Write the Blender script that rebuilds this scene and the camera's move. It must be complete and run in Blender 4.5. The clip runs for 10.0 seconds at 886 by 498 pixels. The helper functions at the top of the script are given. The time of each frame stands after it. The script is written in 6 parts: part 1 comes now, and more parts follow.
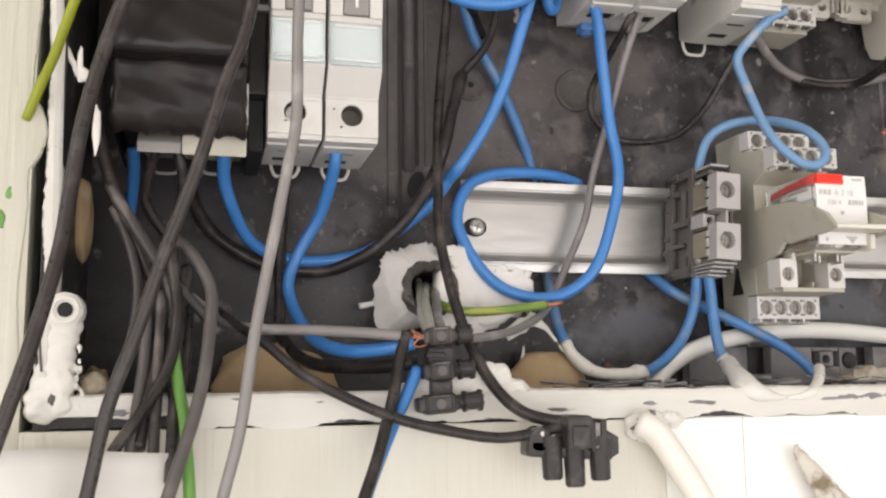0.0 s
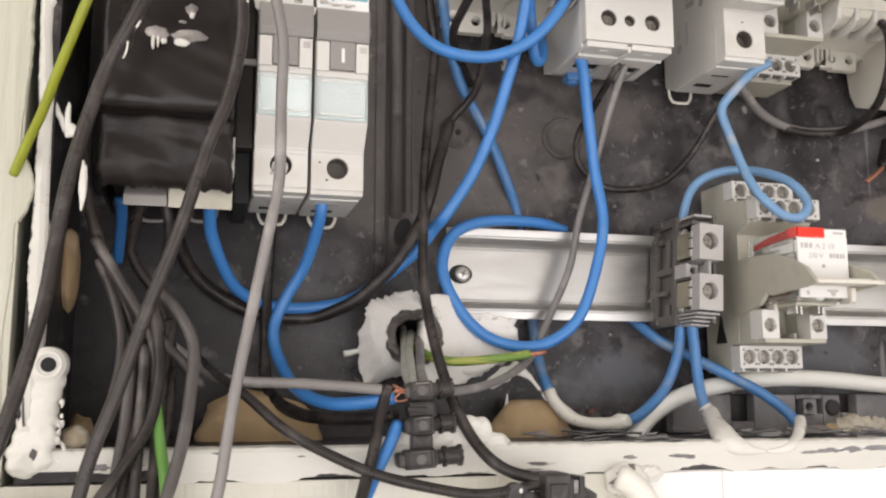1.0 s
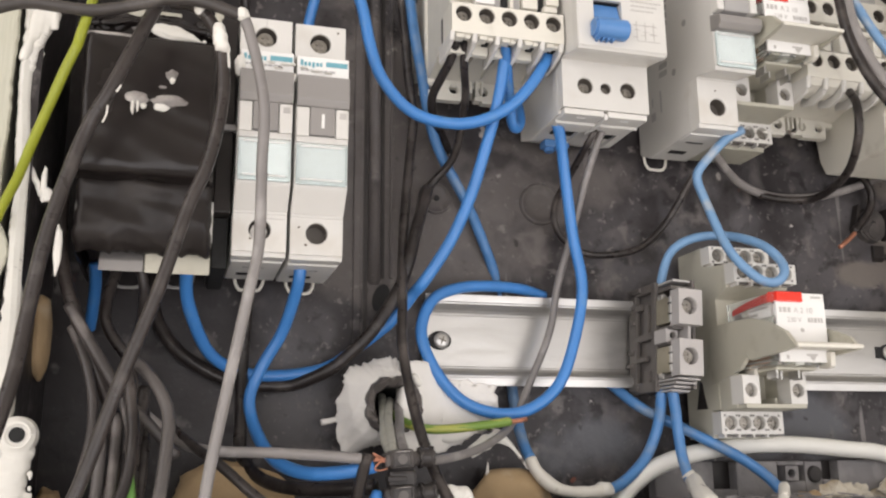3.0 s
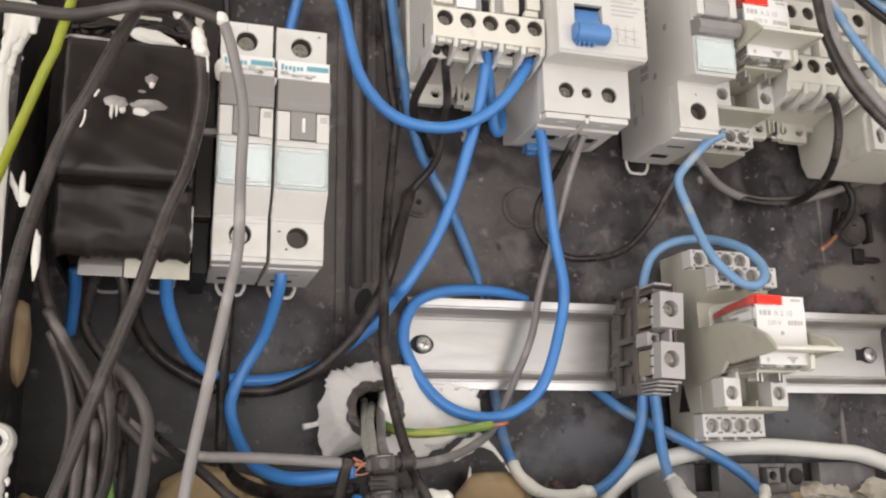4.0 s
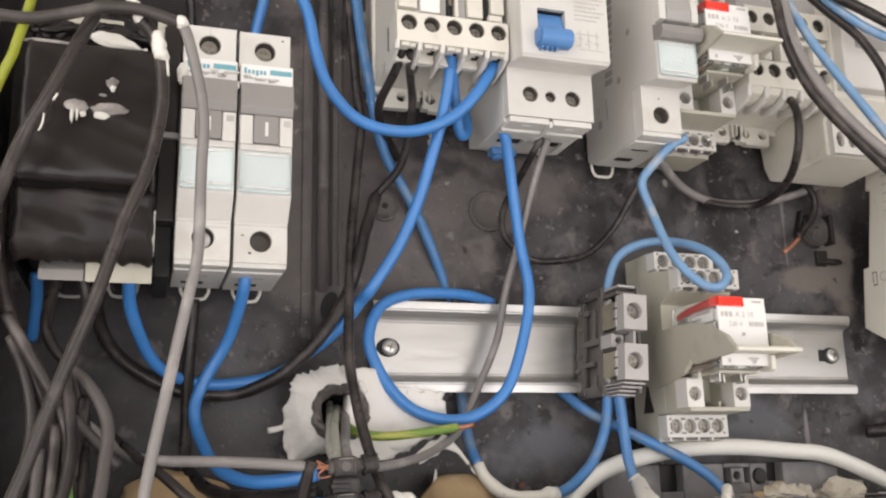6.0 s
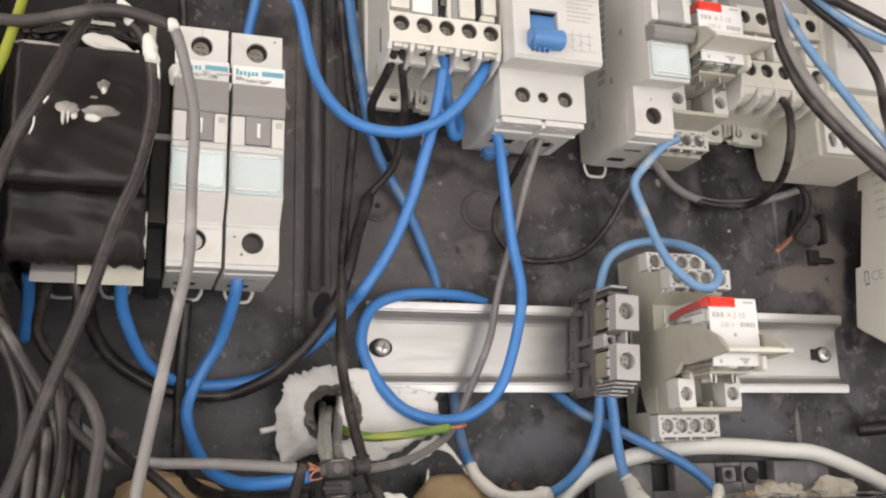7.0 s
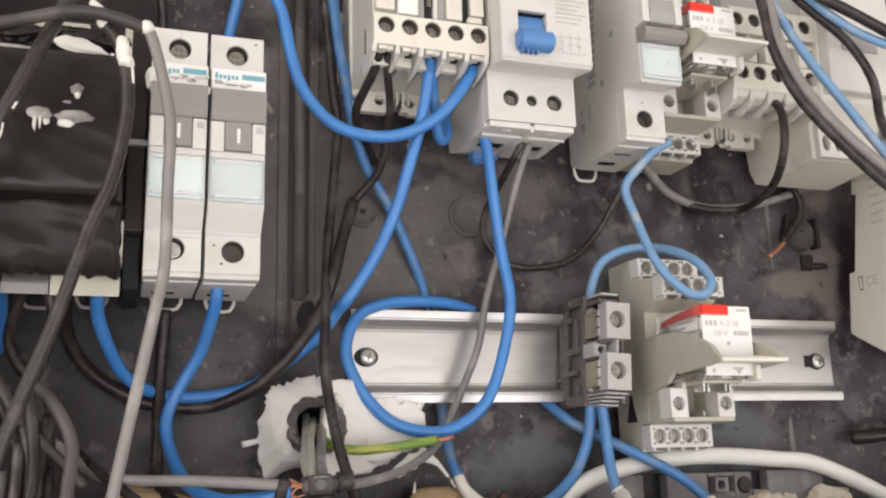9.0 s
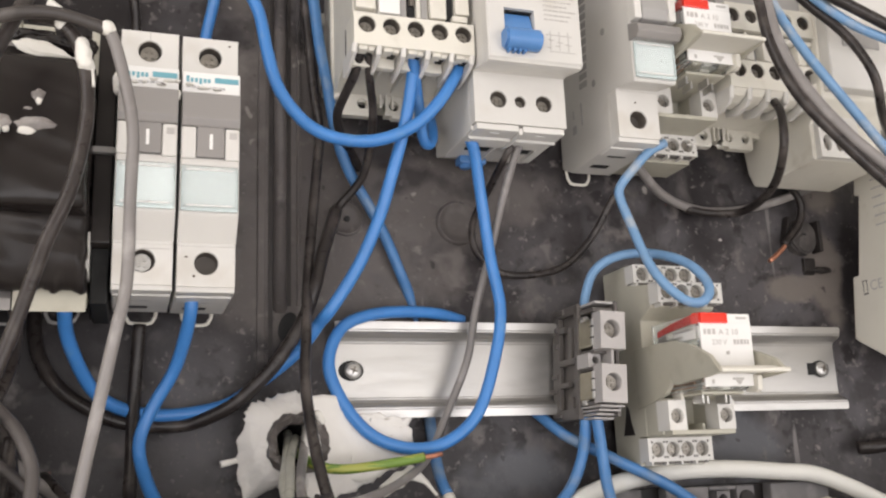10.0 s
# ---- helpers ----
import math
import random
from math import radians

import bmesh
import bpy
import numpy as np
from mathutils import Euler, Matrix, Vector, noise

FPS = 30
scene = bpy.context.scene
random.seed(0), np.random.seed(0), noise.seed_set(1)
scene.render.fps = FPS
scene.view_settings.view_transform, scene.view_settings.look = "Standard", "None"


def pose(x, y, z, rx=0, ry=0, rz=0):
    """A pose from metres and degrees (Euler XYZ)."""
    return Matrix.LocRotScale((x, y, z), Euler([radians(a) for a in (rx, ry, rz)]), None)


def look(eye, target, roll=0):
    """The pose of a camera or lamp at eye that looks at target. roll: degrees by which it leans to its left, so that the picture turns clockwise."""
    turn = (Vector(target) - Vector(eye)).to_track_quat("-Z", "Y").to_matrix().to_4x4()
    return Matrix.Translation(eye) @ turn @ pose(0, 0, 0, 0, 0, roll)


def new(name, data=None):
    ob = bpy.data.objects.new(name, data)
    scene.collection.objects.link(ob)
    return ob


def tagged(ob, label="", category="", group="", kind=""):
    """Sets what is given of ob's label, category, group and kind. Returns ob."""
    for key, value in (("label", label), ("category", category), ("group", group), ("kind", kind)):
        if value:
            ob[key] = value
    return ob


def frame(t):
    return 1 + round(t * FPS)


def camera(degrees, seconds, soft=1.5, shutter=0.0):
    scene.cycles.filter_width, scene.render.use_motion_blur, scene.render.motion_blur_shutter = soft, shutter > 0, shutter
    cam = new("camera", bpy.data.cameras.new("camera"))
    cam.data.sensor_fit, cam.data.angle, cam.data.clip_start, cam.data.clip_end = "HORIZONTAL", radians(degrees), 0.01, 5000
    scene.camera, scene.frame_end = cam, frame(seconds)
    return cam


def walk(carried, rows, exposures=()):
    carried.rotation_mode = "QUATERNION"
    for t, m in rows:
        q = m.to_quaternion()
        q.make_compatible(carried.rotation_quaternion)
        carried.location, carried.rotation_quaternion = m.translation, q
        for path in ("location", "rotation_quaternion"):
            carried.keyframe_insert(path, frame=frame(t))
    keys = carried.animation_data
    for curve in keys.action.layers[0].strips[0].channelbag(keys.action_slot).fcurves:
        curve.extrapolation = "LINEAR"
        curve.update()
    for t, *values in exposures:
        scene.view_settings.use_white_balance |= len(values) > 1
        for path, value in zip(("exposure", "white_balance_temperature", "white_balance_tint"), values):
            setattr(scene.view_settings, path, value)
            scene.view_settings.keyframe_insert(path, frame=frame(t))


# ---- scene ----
cam = camera(50.80, 10.0, soft=2.2, shutter=0.5)
PATH = [
    (0, (-0.0926, -0.3378, -0.0579), (-0.0078, -0.0017, -0.0098), -0.57),
    (0.5, (-0.0898, -0.3410, -0.0535), (-0.0053, -0.0054, -0.0011), -0.40),
    (1, (-0.0885, -0.3436, -0.0461), (-0.0037, -0.0083, 0.0075), -0.05),
    (1.5, (-0.0893, -0.3429, -0.0461), (-0.0032, -0.0094, 0.0161), -0.13),
    (2, (-0.0903, -0.3417, -0.0457), (-0.0021, -0.0103, 0.0243), -0.21),
    (2.5, (-0.0910, -0.3405, -0.0473), (0.0002, -0.0114, 0.0297), -0.41),
    (4, (-0.0881, -0.3417, -0.0469), (0.0097, -0.0153, 0.0333), -0.83),
    (4.5, (-0.0871, -0.3421, -0.0476), (0.0127, -0.0166, 0.0335), -1.00),
    (5, (-0.0857, -0.3428, -0.0478), (0.0159, -0.0180, 0.0337), -1.12),
    (5.5, (-0.0850, -0.3434, -0.0476), (0.0189, -0.0192, 0.0338), -1.23),
    (6, (-0.0839, -0.3443, -0.0478), (0.0217, -0.0207, 0.0339), -1.35),
    (7.5, (-0.0825, -0.3459, -0.0433), (0.0248, -0.0220, 0.0346), -1.35),
    (8, (-0.0820, -0.3440, -0.0419), (0.0256, -0.0201, 0.0356), -1.34),
    (8.5, (-0.0812, -0.3423, -0.0416), (0.0277, -0.0190, 0.0364), -1.50),
    (9, (-0.0790, -0.3390, -0.0407), (0.0314, -0.0164, 0.0383), -1.65),
    (9.5, (-0.0753, -0.3346, -0.0389), (0.0354, -0.0122, 0.0407), -1.87),
    (10, (-0.0693, -0.3283, -0.0367), (0.0402, -0.0059, 0.0442), -2.26),
]
walk(cam, [(t, look(eye, target, roll)) for t, eye, target, roll in PATH])
scene.view_settings.exposure = 0.0

# ---- light: added lamps stand for unseen windows behind the viewer and at the side ----
world = bpy.data.worlds.new("room_air")
scene.world = world
world.use_nodes = True
sky = world.node_tree.nodes.new("ShaderNodeTexSky")
sky.sky_type, sky.sun_disc = "NISHITA", False
sky.sun_elevation, sky.sun_rotation = radians(38), radians(60)
world.node_tree.links.new(sky.outputs[0], world.node_tree.nodes["Background"].inputs[0])
world.node_tree.nodes["Background"].inputs[1].default_value = 0.075


def area_lamp(name, eye, target, w, h, watts, colour):
    data = bpy.data.lights.new(name, "AREA")
    data.shape, data.size, data.size_y, data.energy, data.color = "RECTANGLE", w, h, watts, colour
    ob = new(name, data)
    ob.matrix_world = look(eye, target)
    return ob


area_lamp("added_window_light", (0.5, -1.98, -0.5), (0.5, 0.0, -0.5), 2.8, 1.3, 34.5, (1.0, 0.955, 0.965))
# side lamp added to lighten the left-facing sides of the devices
area_lamp("added_side_light", (-0.98, -1.0, 0.25), (0.0, -1.0, 0.25), 1.2, 1.3, 13, (1.0, 0.92, 0.875))


# ---- materials ----
def material(name, colour, rough=0.5, metal=0.0, vary=0.12, scale=60.0, bump=0.05, bump_scale=400.0, second=None, patch=(0.5, 0.6), patch_scale=40.0, coat=0.0, clear=0.0, stretch=(1, 1, 1), shine=0.5):
    """A surface with two scales of variation, and patches of a second colour where one is given."""
    m = bpy.data.materials.new(name)
    m.use_nodes = True
    nt = m.node_tree
    n, link = nt.nodes, nt.links.new
    shader = n["Principled BSDF"]
    shader.inputs["Metallic"].default_value = metal
    shader.inputs["Coat Weight"].default_value = coat
    shader.inputs["Specular IOR Level"].default_value = shine
    shader.inputs["Transmission Weight"].default_value = clear
    coords = n.new("ShaderNodeTexCoord")
    mapping = n.new("ShaderNodeMapping")
    mapping.inputs["Scale"].default_value = stretch
    link(coords.outputs["Object"], mapping.inputs["Vector"])

    def noise_node(s, detail=5.0):
        t = n.new("ShaderNodeTexNoise")
        t.inputs["Scale"].default_value, t.inputs["Detail"].default_value = s, detail
        link(mapping.outputs[0], t.inputs["Vector"])
        return t

    big, fine = noise_node(scale), noise_node(bump_scale, 3.0)
    info = n.new("ShaderNodeObjectInfo")
    hue = n.new("ShaderNodeHueSaturation")
    hue.inputs["Color"].default_value = (*colour, 1)
    span = n.new("ShaderNodeMapRange")
    span.inputs["To Min"].default_value, span.inputs["To Max"].default_value = 1 - vary, 1 + vary
    link(big.outputs["Fac"], span.inputs["Value"])
    own = n.new("ShaderNodeMapRange")
    own.inputs["To Min"].default_value, own.inputs["To Max"].default_value = 0.95, 1.05
    link(info.outputs["Random"], own.inputs["Value"])
    times = n.new("ShaderNodeMath")
    times.operation = "MULTIPLY"
    link(span.outputs[0], times.inputs[0])
    link(own.outputs[0], times.inputs[1])
    link(times.outputs[0], hue.inputs["Value"])
    out = hue.outputs[0]
    if second:
        spots = noise_node(patch_scale, 8.0)
        ramp = n.new("ShaderNodeMapRange")
        ramp.inputs["From Min"].default_value, ramp.inputs["From Max"].default_value = patch
        link(spots.outputs["Fac"], ramp.inputs["Value"])
        mix = n.new("ShaderNodeMix")
        mix.data_type = "RGBA"
        link(ramp.outputs[0], mix.inputs[0])
        link(out, mix.inputs[6])
        mix.inputs[7].default_value = (*second, 1)
        out = mix.outputs[2]
    link(out, shader.inputs["Base Color"])
    gloss = n.new("ShaderNodeMapRange")
    gloss.inputs["To Min"].default_value, gloss.inputs["To Max"].default_value = max(rough - 0.1, 0.02), min(rough + 0.1, 1)
    link(fine.outputs["Fac"], gloss.inputs["Value"])
    link(gloss.outputs[0], shader.inputs["Roughness"])
    b = n.new("ShaderNodeBump")
    b.inputs["Strength"].default_value, b.inputs["Distance"].default_value = bump, 0.001
    link(fine.outputs["Fac"], b.inputs["Height"])
    link(b.outputs[0], shader.inputs["Normal"])
    return m


def dust_and_shade_layer(m, film=False):
    """Sharp plaster specks and smears over a material's colour, with a few brick-red ones, and shade painted in on the
    left.
    """
    nt = m.node_tree
    n, link = nt.nodes, nt.links.new
    shader = n["Principled BSDF"]
    was = shader.inputs["Base Color"].links[0].from_socket
    coords = [k for k in n if k.type == "TEX_COORD"][0]
    for s, lo, hi, colour, warp in ((30.0, 0.50, 0.70, (0.024, 0.021, 0.0225), 0.5), (110.0, 0.58, 0.68, (0.030, 0.026, 0.0275), 0.6), (42.0, 0.61, 0.76, (0.135, 0.123, 0.121), 0.4), (15.0, 0.57, 0.70, (0.102, 0.098, 0.105), 0.4), (75.0, 0.60, 0.70, (0.145, 0.131, 0.128), 0.3), (90.0, 0.60, 0.70, (0.026, 0.023, 0.024), 0.1), (190.0, 0.66, 0.76, (0.21, 0.19, 0.182), 0.2), (420.0, 0.64, 0.74, (0.15, 0.138, 0.135), 0.0), (60.0, 0.735, 0.75, (0.22, 0.085, 0.06), 0.3), (95.0, 0.71, 0.735, (0.42, 0.39, 0.37), 0.6)):
        t = n.new("ShaderNodeTexNoise")
        t.inputs["Scale"].default_value, t.inputs["Detail"].default_value, t.inputs["Distortion"].default_value = s, 3.0, warp
        link(coords.outputs["Object"], t.inputs["Vector"])
        r = n.new("ShaderNodeMapRange")
        r.inputs["From Min"].default_value, r.inputs["From Max"].default_value = lo, hi
        link(t.outputs["Fac"], r.inputs["Value"])
        mix = n.new("ShaderNodeMix")
        mix.data_type = "RGBA"
        link(r.outputs[0], mix.inputs[0])
        link(was, mix.inputs[6])
        mix.inputs[7].default_value = (*colour, 1)
        was = mix.outputs[2]
    # fine rubbed scratches at two slants
    for turn, s, lo in ((0.5, 95.0, 0.70), (-0.9, 120.0, 0.715)):
        lay = n.new("ShaderNodeMapping")
        lay.inputs["Rotation"].default_value = (0, turn, 0)
        lay.inputs["Scale"].default_value = (1, 1, 0.11)
        link(coords.outputs["Object"], lay.inputs["Vector"])
        t = n.new("ShaderNodeTexNoise")
        t.inputs["Scale"].default_value, t.inputs["Detail"].default_value = s, 2.0
        link(lay.outputs[0], t.inputs["Vector"])
        r = n.new("ShaderNodeMapRange")
        r.inputs["From Min"].default_value, r.inputs["From Max"].default_value = lo, lo + 0.03
        r.inputs["To Max"].default_value = 0.7
        link(t.outputs["Fac"], r.inputs["Value"])
        mix = n.new("ShaderNodeMix")
        mix.data_type = "RGBA"
        link(r.outputs[0], mix.inputs[0])
        link(was, mix.inputs[6])
        mix.inputs[7].default_value = (0.24, 0.225, 0.22, 1)
        was = mix.outputs[2]
    # the left side is darkened in the colour, in place of shade there
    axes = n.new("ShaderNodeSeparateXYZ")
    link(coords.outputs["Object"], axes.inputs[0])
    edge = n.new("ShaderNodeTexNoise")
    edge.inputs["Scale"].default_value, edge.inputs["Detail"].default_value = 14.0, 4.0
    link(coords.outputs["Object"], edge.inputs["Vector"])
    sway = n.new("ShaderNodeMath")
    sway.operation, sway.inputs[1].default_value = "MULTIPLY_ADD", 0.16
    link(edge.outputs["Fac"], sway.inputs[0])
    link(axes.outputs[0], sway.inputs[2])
    left_shade = n.new("ShaderNodeMapRange")
    left_shade.inputs["From Min"].default_value, left_shade.inputs["From Max"].default_value = 0.035, -0.03
    left_shade.inputs["To Max"].default_value = 0.8
    link(sway.outputs[0], left_shade.inputs["Value"])
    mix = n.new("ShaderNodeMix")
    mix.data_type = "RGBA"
    link(left_shade.outputs[0], mix.inputs[0])
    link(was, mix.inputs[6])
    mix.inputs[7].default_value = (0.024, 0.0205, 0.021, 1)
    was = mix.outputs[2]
    if film:
        border = n.new("ShaderNodeTexNoise")
        border.inputs["Scale"].default_value, border.inputs["Detail"].default_value = 26.0, 6.0
        link(coords.outputs["Object"], border.inputs["Vector"])
        films = (((0.112, 0.114, 0.126), 0.9, ((0.166, -0.031, 0.036, 0.020), (0.072, -0.036, 0.022, 0.016))),
                 ((0.152, 0.136, 0.128), 0.62, ((0.000, 0.046, 0.042, 0.032), (-0.020, 0.088, 0.030, 0.055), (0.045, 0.072, 0.040, 0.018))),
                 ((0.170, 0.150, 0.136), 0.9, ((0.227, 0.046, 0.009, 0.020), (0.226, 0.079, 0.012, 0.012), (0.206, 0.036, 0.014, 0.006))))
        for colour, most, places in films:
            near = None
            for cx, cz, rx, rz in places:
                place = n.new("ShaderNodeMapping")
                place.inputs["Location"].default_value = (-cx / rx, 0, -cz / rz)
                place.inputs["Scale"].default_value = (1 / rx, 0, 1 / rz)
                link(coords.outputs["Object"], place.inputs["Vector"])
                far = n.new("ShaderNodeVectorMath")
                far.operation = "LENGTH"
                link(place.outputs[0], far.inputs[0])
                ragged_far = n.new("ShaderNodeMath")
                ragged_far.operation, ragged_far.inputs[1].default_value = "MULTIPLY_ADD", 3.4
                link(border.outputs["Fac"], ragged_far.inputs[0])
                link(far.outputs["Value"], ragged_far.inputs[2])
                if near is None:
                    near = ragged_far.outputs[0]
                else:
                    least = n.new("ShaderNodeMath")
                    least.operation = "MINIMUM"
                    link(near, least.inputs[0])
                    link(ragged_far.outputs[0], least.inputs[1])
                    near = least.outputs[0]
            r = n.new("ShaderNodeMapRange")
            r.inputs["From Min"].default_value, r.inputs["From Max"].default_value = 2.75, 2.35
            r.inputs["To Max"].default_value = most
            link(near, r.inputs["Value"])
            mix = n.new("ShaderNodeMix")
            mix.data_type = "RGBA"
            link(r.outputs[0], mix.inputs[0])
            link(was, mix.inputs[6])
            mix.inputs[7].default_value = (*colour, 1)
            was = mix.outputs[2]
        # grit and bare spots on top of the films
        for scale, lo, hi, colour in ((34.0, 0.58, 0.66, (0.036, 0.032, 0.033)), (130.0, 0.66, 0.74, (0.19, 0.172, 0.165)), (58.0, 0.66, 0.72, (0.165, 0.150, 0.144)), (260.0, 0.66, 0.74, (0.032, 0.028, 0.029))):
            grit = n.new("ShaderNodeTexNoise")
            grit.inputs["Scale"].default_value, grit.inputs["Detail"].default_value = scale, 4.0
            link(coords.outputs["Object"], grit.inputs["Vector"])
            r = n.new("ShaderNodeMapRange")
            r.inputs["From Min"].default_value, r.inputs["From Max"].default_value = lo, hi
            r.inputs["To Max"].default_value = 0.8
            link(grit.outputs["Fac"], r.inputs["Value"])
            mix = n.new("ShaderNodeMix")
            mix.data_type = "RGBA"
            link(r.outputs[0], mix.inputs[0])
            link(was, mix.inputs[6])
            mix.inputs[7].default_value = (*colour, 1)
            was = mix.outputs[2]
    link(was, shader.inputs["Base Color"])


plate_black = material("dusty_shaded_black_plastic", (0.040, 0.0355, 0.0372), 0.40, vary=0.5, scale=16, second=(0.094, 0.088, 0.092), patch=(0.38, 0.64), patch_scale=24, bump=0.2, bump_scale=300, shine=0.24)
dust_and_shade_layer(plate_black, film=True)
plastic_black = material("black_plastic", (0.026, 0.022, 0.021), 0.42, shine=0.35, vary=0.25, second=(0.08, 0.07, 0.07), patch=(0.6, 0.8), patch_scale=90)
tape_black = material("black_tape", (0.0160, 0.0128, 0.0120), 0.24, shine=0.31, vary=0.35, scale=35, bump=0.18, bump_scale=60)
tape_dusty = material("dusty_black_tape", (0.019, 0.0158, 0.0150), 0.33, shine=0.24, vary=0.4, scale=40, bump=0.25, bump_scale=60, second=(0.038, 0.0325, 0.030), patch=(0.5, 0.75), patch_scale=60)
connector_black = material("dusty_connector_plastic", (0.030, 0.026, 0.025), 0.42, shine=0.4, vary=0.4, scale=200, bump=0.25, bump_scale=350, second=(0.095, 0.083, 0.077), patch=(0.52, 0.72), patch_scale=160)
wire_pale = material("pale_grey_wire", (0.42, 0.415, 0.365), 0.45, vary=0.2, scale=120, second=(0.20, 0.19, 0.16), patch=(0.55, 0.7), patch_scale=150)
painted_white = material("painted_thick_cable", (0.82, 0.81, 0.765), 0.5, vary=0.1, scale=30, bump=0.4, bump_scale=130, second=(0.10, 0.085, 0.075), patch=(0.705, 0.72), patch_scale=110)
painted_wire = material("paint_crusted_wire", (0.66, 0.635, 0.575), 0.55, vary=0.14, scale=70, bump=0.6, bump_scale=170, second=(0.34, 0.29, 0.235), patch=(0.62, 0.70), patch_scale=150)
# dark colour that stands in for the shade inside terminal holes
hole_shade_dark = material("painted_hole_shade", (0.125, 0.11, 0.096), 0.6, vary=0.3)
gland_grey = material("dusty_gland_plastic", (0.062, 0.056, 0.0545), 0.5, vary=0.3, scale=120, second=(0.115, 0.103, 0.098), patch=(0.5, 0.7), patch_scale=120, shine=0.3)
# near-black colour painted for the shade inside holes, slots and gaps
hollow = material("painted_hollow_shade", (0.012, 0.012, 0.012), 0.8)
plastic_white = material("off_white_plastic", (0.645, 0.63, 0.60), 0.40, vary=0.06, bump=0.04, second=(0.52, 0.48, 0.42), patch=(0.58, 0.85), patch_scale=45)
plastic_light = material("light_grey_plastic", (0.685, 0.66, 0.59), 0.42, vary=0.07, bump=0.05, second=(0.48, 0.445, 0.375), patch=(0.58, 0.85), patch_scale=80)
plastic_socket = material("socket_grey_plastic", (0.46, 0.442, 0.370), 0.5, vary=0.1, bump=0.05, second=(0.36, 0.335, 0.27), patch=(0.58, 0.8), patch_scale=110)
plastic_mid = material("mid_grey_plastic", (0.36, 0.35, 0.34), 0.45, vary=0.08)
terminal_dark = material("dark_terminal_plastic", (0.105, 0.095, 0.088), 0.5, vary=0.25, scale=90)
plastic_terminal = material("terminal_grey_plastic", (0.42, 0.40, 0.39), 0.5, vary=0.1)
toggle_grey = material("toggle_grey_plastic", (0.27, 0.255, 0.245), 0.45, vary=0.05)
window_teal = material("pale_label_card", (0.57, 0.592, 0.585), 0.5, vary=0.05, scale=40, bump=0.0)
print_dark = material("dark_print", (0.14, 0.135, 0.13), 0.6)
label_white = material("white_label", (0.80, 0.79, 0.77), 0.5, vary=0.03)
print_teal = material("teal_print", (0.15, 0.37, 0.44), 0.5)
print_grey = material("grey_print", (0.42, 0.41, 0.41), 0.6)
print_faint = material("faint_grey_print", (0.48, 0.46, 0.44), 0.6)
blue_toggle = material("blue_toggle_plastic", (0.09, 0.235, 0.52), 0.35)
red_clear = material("red_clear_plastic", (0.75, 0.03, 0.015), 0.2, coat=0.5, vary=0.1)
red_dark = material("dark_red_clear_plastic", (0.42, 0.025, 0.018), 0.22, coat=0.4, vary=0.2)
steel = material("zinc_steel", (0.50, 0.49, 0.475), 0.35, 0.9, vary=0.2, scale=45, bump=0.16, bump_scale=160, stretch=(0.3, 1, 1), second=(0.33, 0.32, 0.31), patch=(0.54, 0.74), patch_scale=60)
screw_mid = material("grey_terminal_screw", (0.30, 0.28, 0.25), 0.4, 0.8, vary=0.4, scale=350, bump=0.2)
screw_bright = material("bright_zinc_screw", (0.55, 0.54, 0.52), 0.32, 0.75, vary=0.25, scale=350, bump=0.2)
sleeve_grey = material("rough_grey_sleeve", (0.072, 0.062, 0.058), 0.5, vary=0.35, scale=150, bump=0.6, bump_scale=260, second=(0.15, 0.135, 0.125), patch=(0.56, 0.66), patch_scale=120)
window_edge = material("teal_window_edge", (0.53, 0.592, 0.583), 0.25, vary=0.1)
clear_lid = material("clear_plastic_lid", (0.86, 0.90, 0.89), 0.15, vary=0.02, bump=0.05, bump_scale=90, clear=0.92, shine=0.4)
coil_brown = material("brown_coil", (0.30, 0.17, 0.10), 0.45, vary=0.3, scale=300)
brass_dull = material("dull_brass_cage", (0.34, 0.31, 0.235), 0.4, 0.6, vary=0.2, scale=200, bump=0.15)
screw_metal = material("dull_screw_metal", (0.21, 0.19, 0.165), 0.40, 0.8, vary=0.4, scale=300)
copper = material("bare_copper", (0.55, 0.25, 0.16), 0.45, 0.7, vary=0.3, scale=500)
blue = material("blue_insulation", (0.052, 0.205, 0.53), 0.32, vary=0.16, scale=90, bump=0.05, second=(0.11, 0.26, 0.50), patch=(0.60, 0.76), patch_scale=110)
blue_dull = material("dull_blue_insulation", (0.07, 0.20, 0.44), 0.40, vary=0.25, scale=120, second=(0.17, 0.255, 0.38), patch=(0.52, 0.68), patch_scale=90)
blue_light = material("faded_blue_insulation", (0.155, 0.29, 0.48), 0.38, vary=0.2, scale=120, second=(0.33, 0.39, 0.46), patch=(0.54, 0.70), patch_scale=90)
# paler patches: dust on the cables, with haze put into the colour
black_ins = material("black_insulation", (0.024, 0.0197, 0.0187), 0.30, shine=0.36, vary=0.35, scale=80, second=(0.078, 0.067, 0.062), patch=(0.48, 0.70), patch_scale=100)
grey_ins = material("grey_insulation", (0.215, 0.200, 0.194), 0.40, vary=0.18, scale=80, second=(0.33, 0.31, 0.30), patch=(0.56, 0.7), patch_scale=90)
grey_sheath = material("taupe_sheath", (0.040, 0.034, 0.032), 0.38, vary=0.3, scale=80, second=(0.09, 0.080, 0.075), patch=(0.56, 0.72), patch_scale=90)
black_brown = material("brown_black_sheath", (0.034, 0.0275, 0.0256), 0.30, shine=0.38, vary=0.35, scale=80, second=(0.066, 0.056, 0.052), patch=(0.56, 0.70), patch_scale=130)
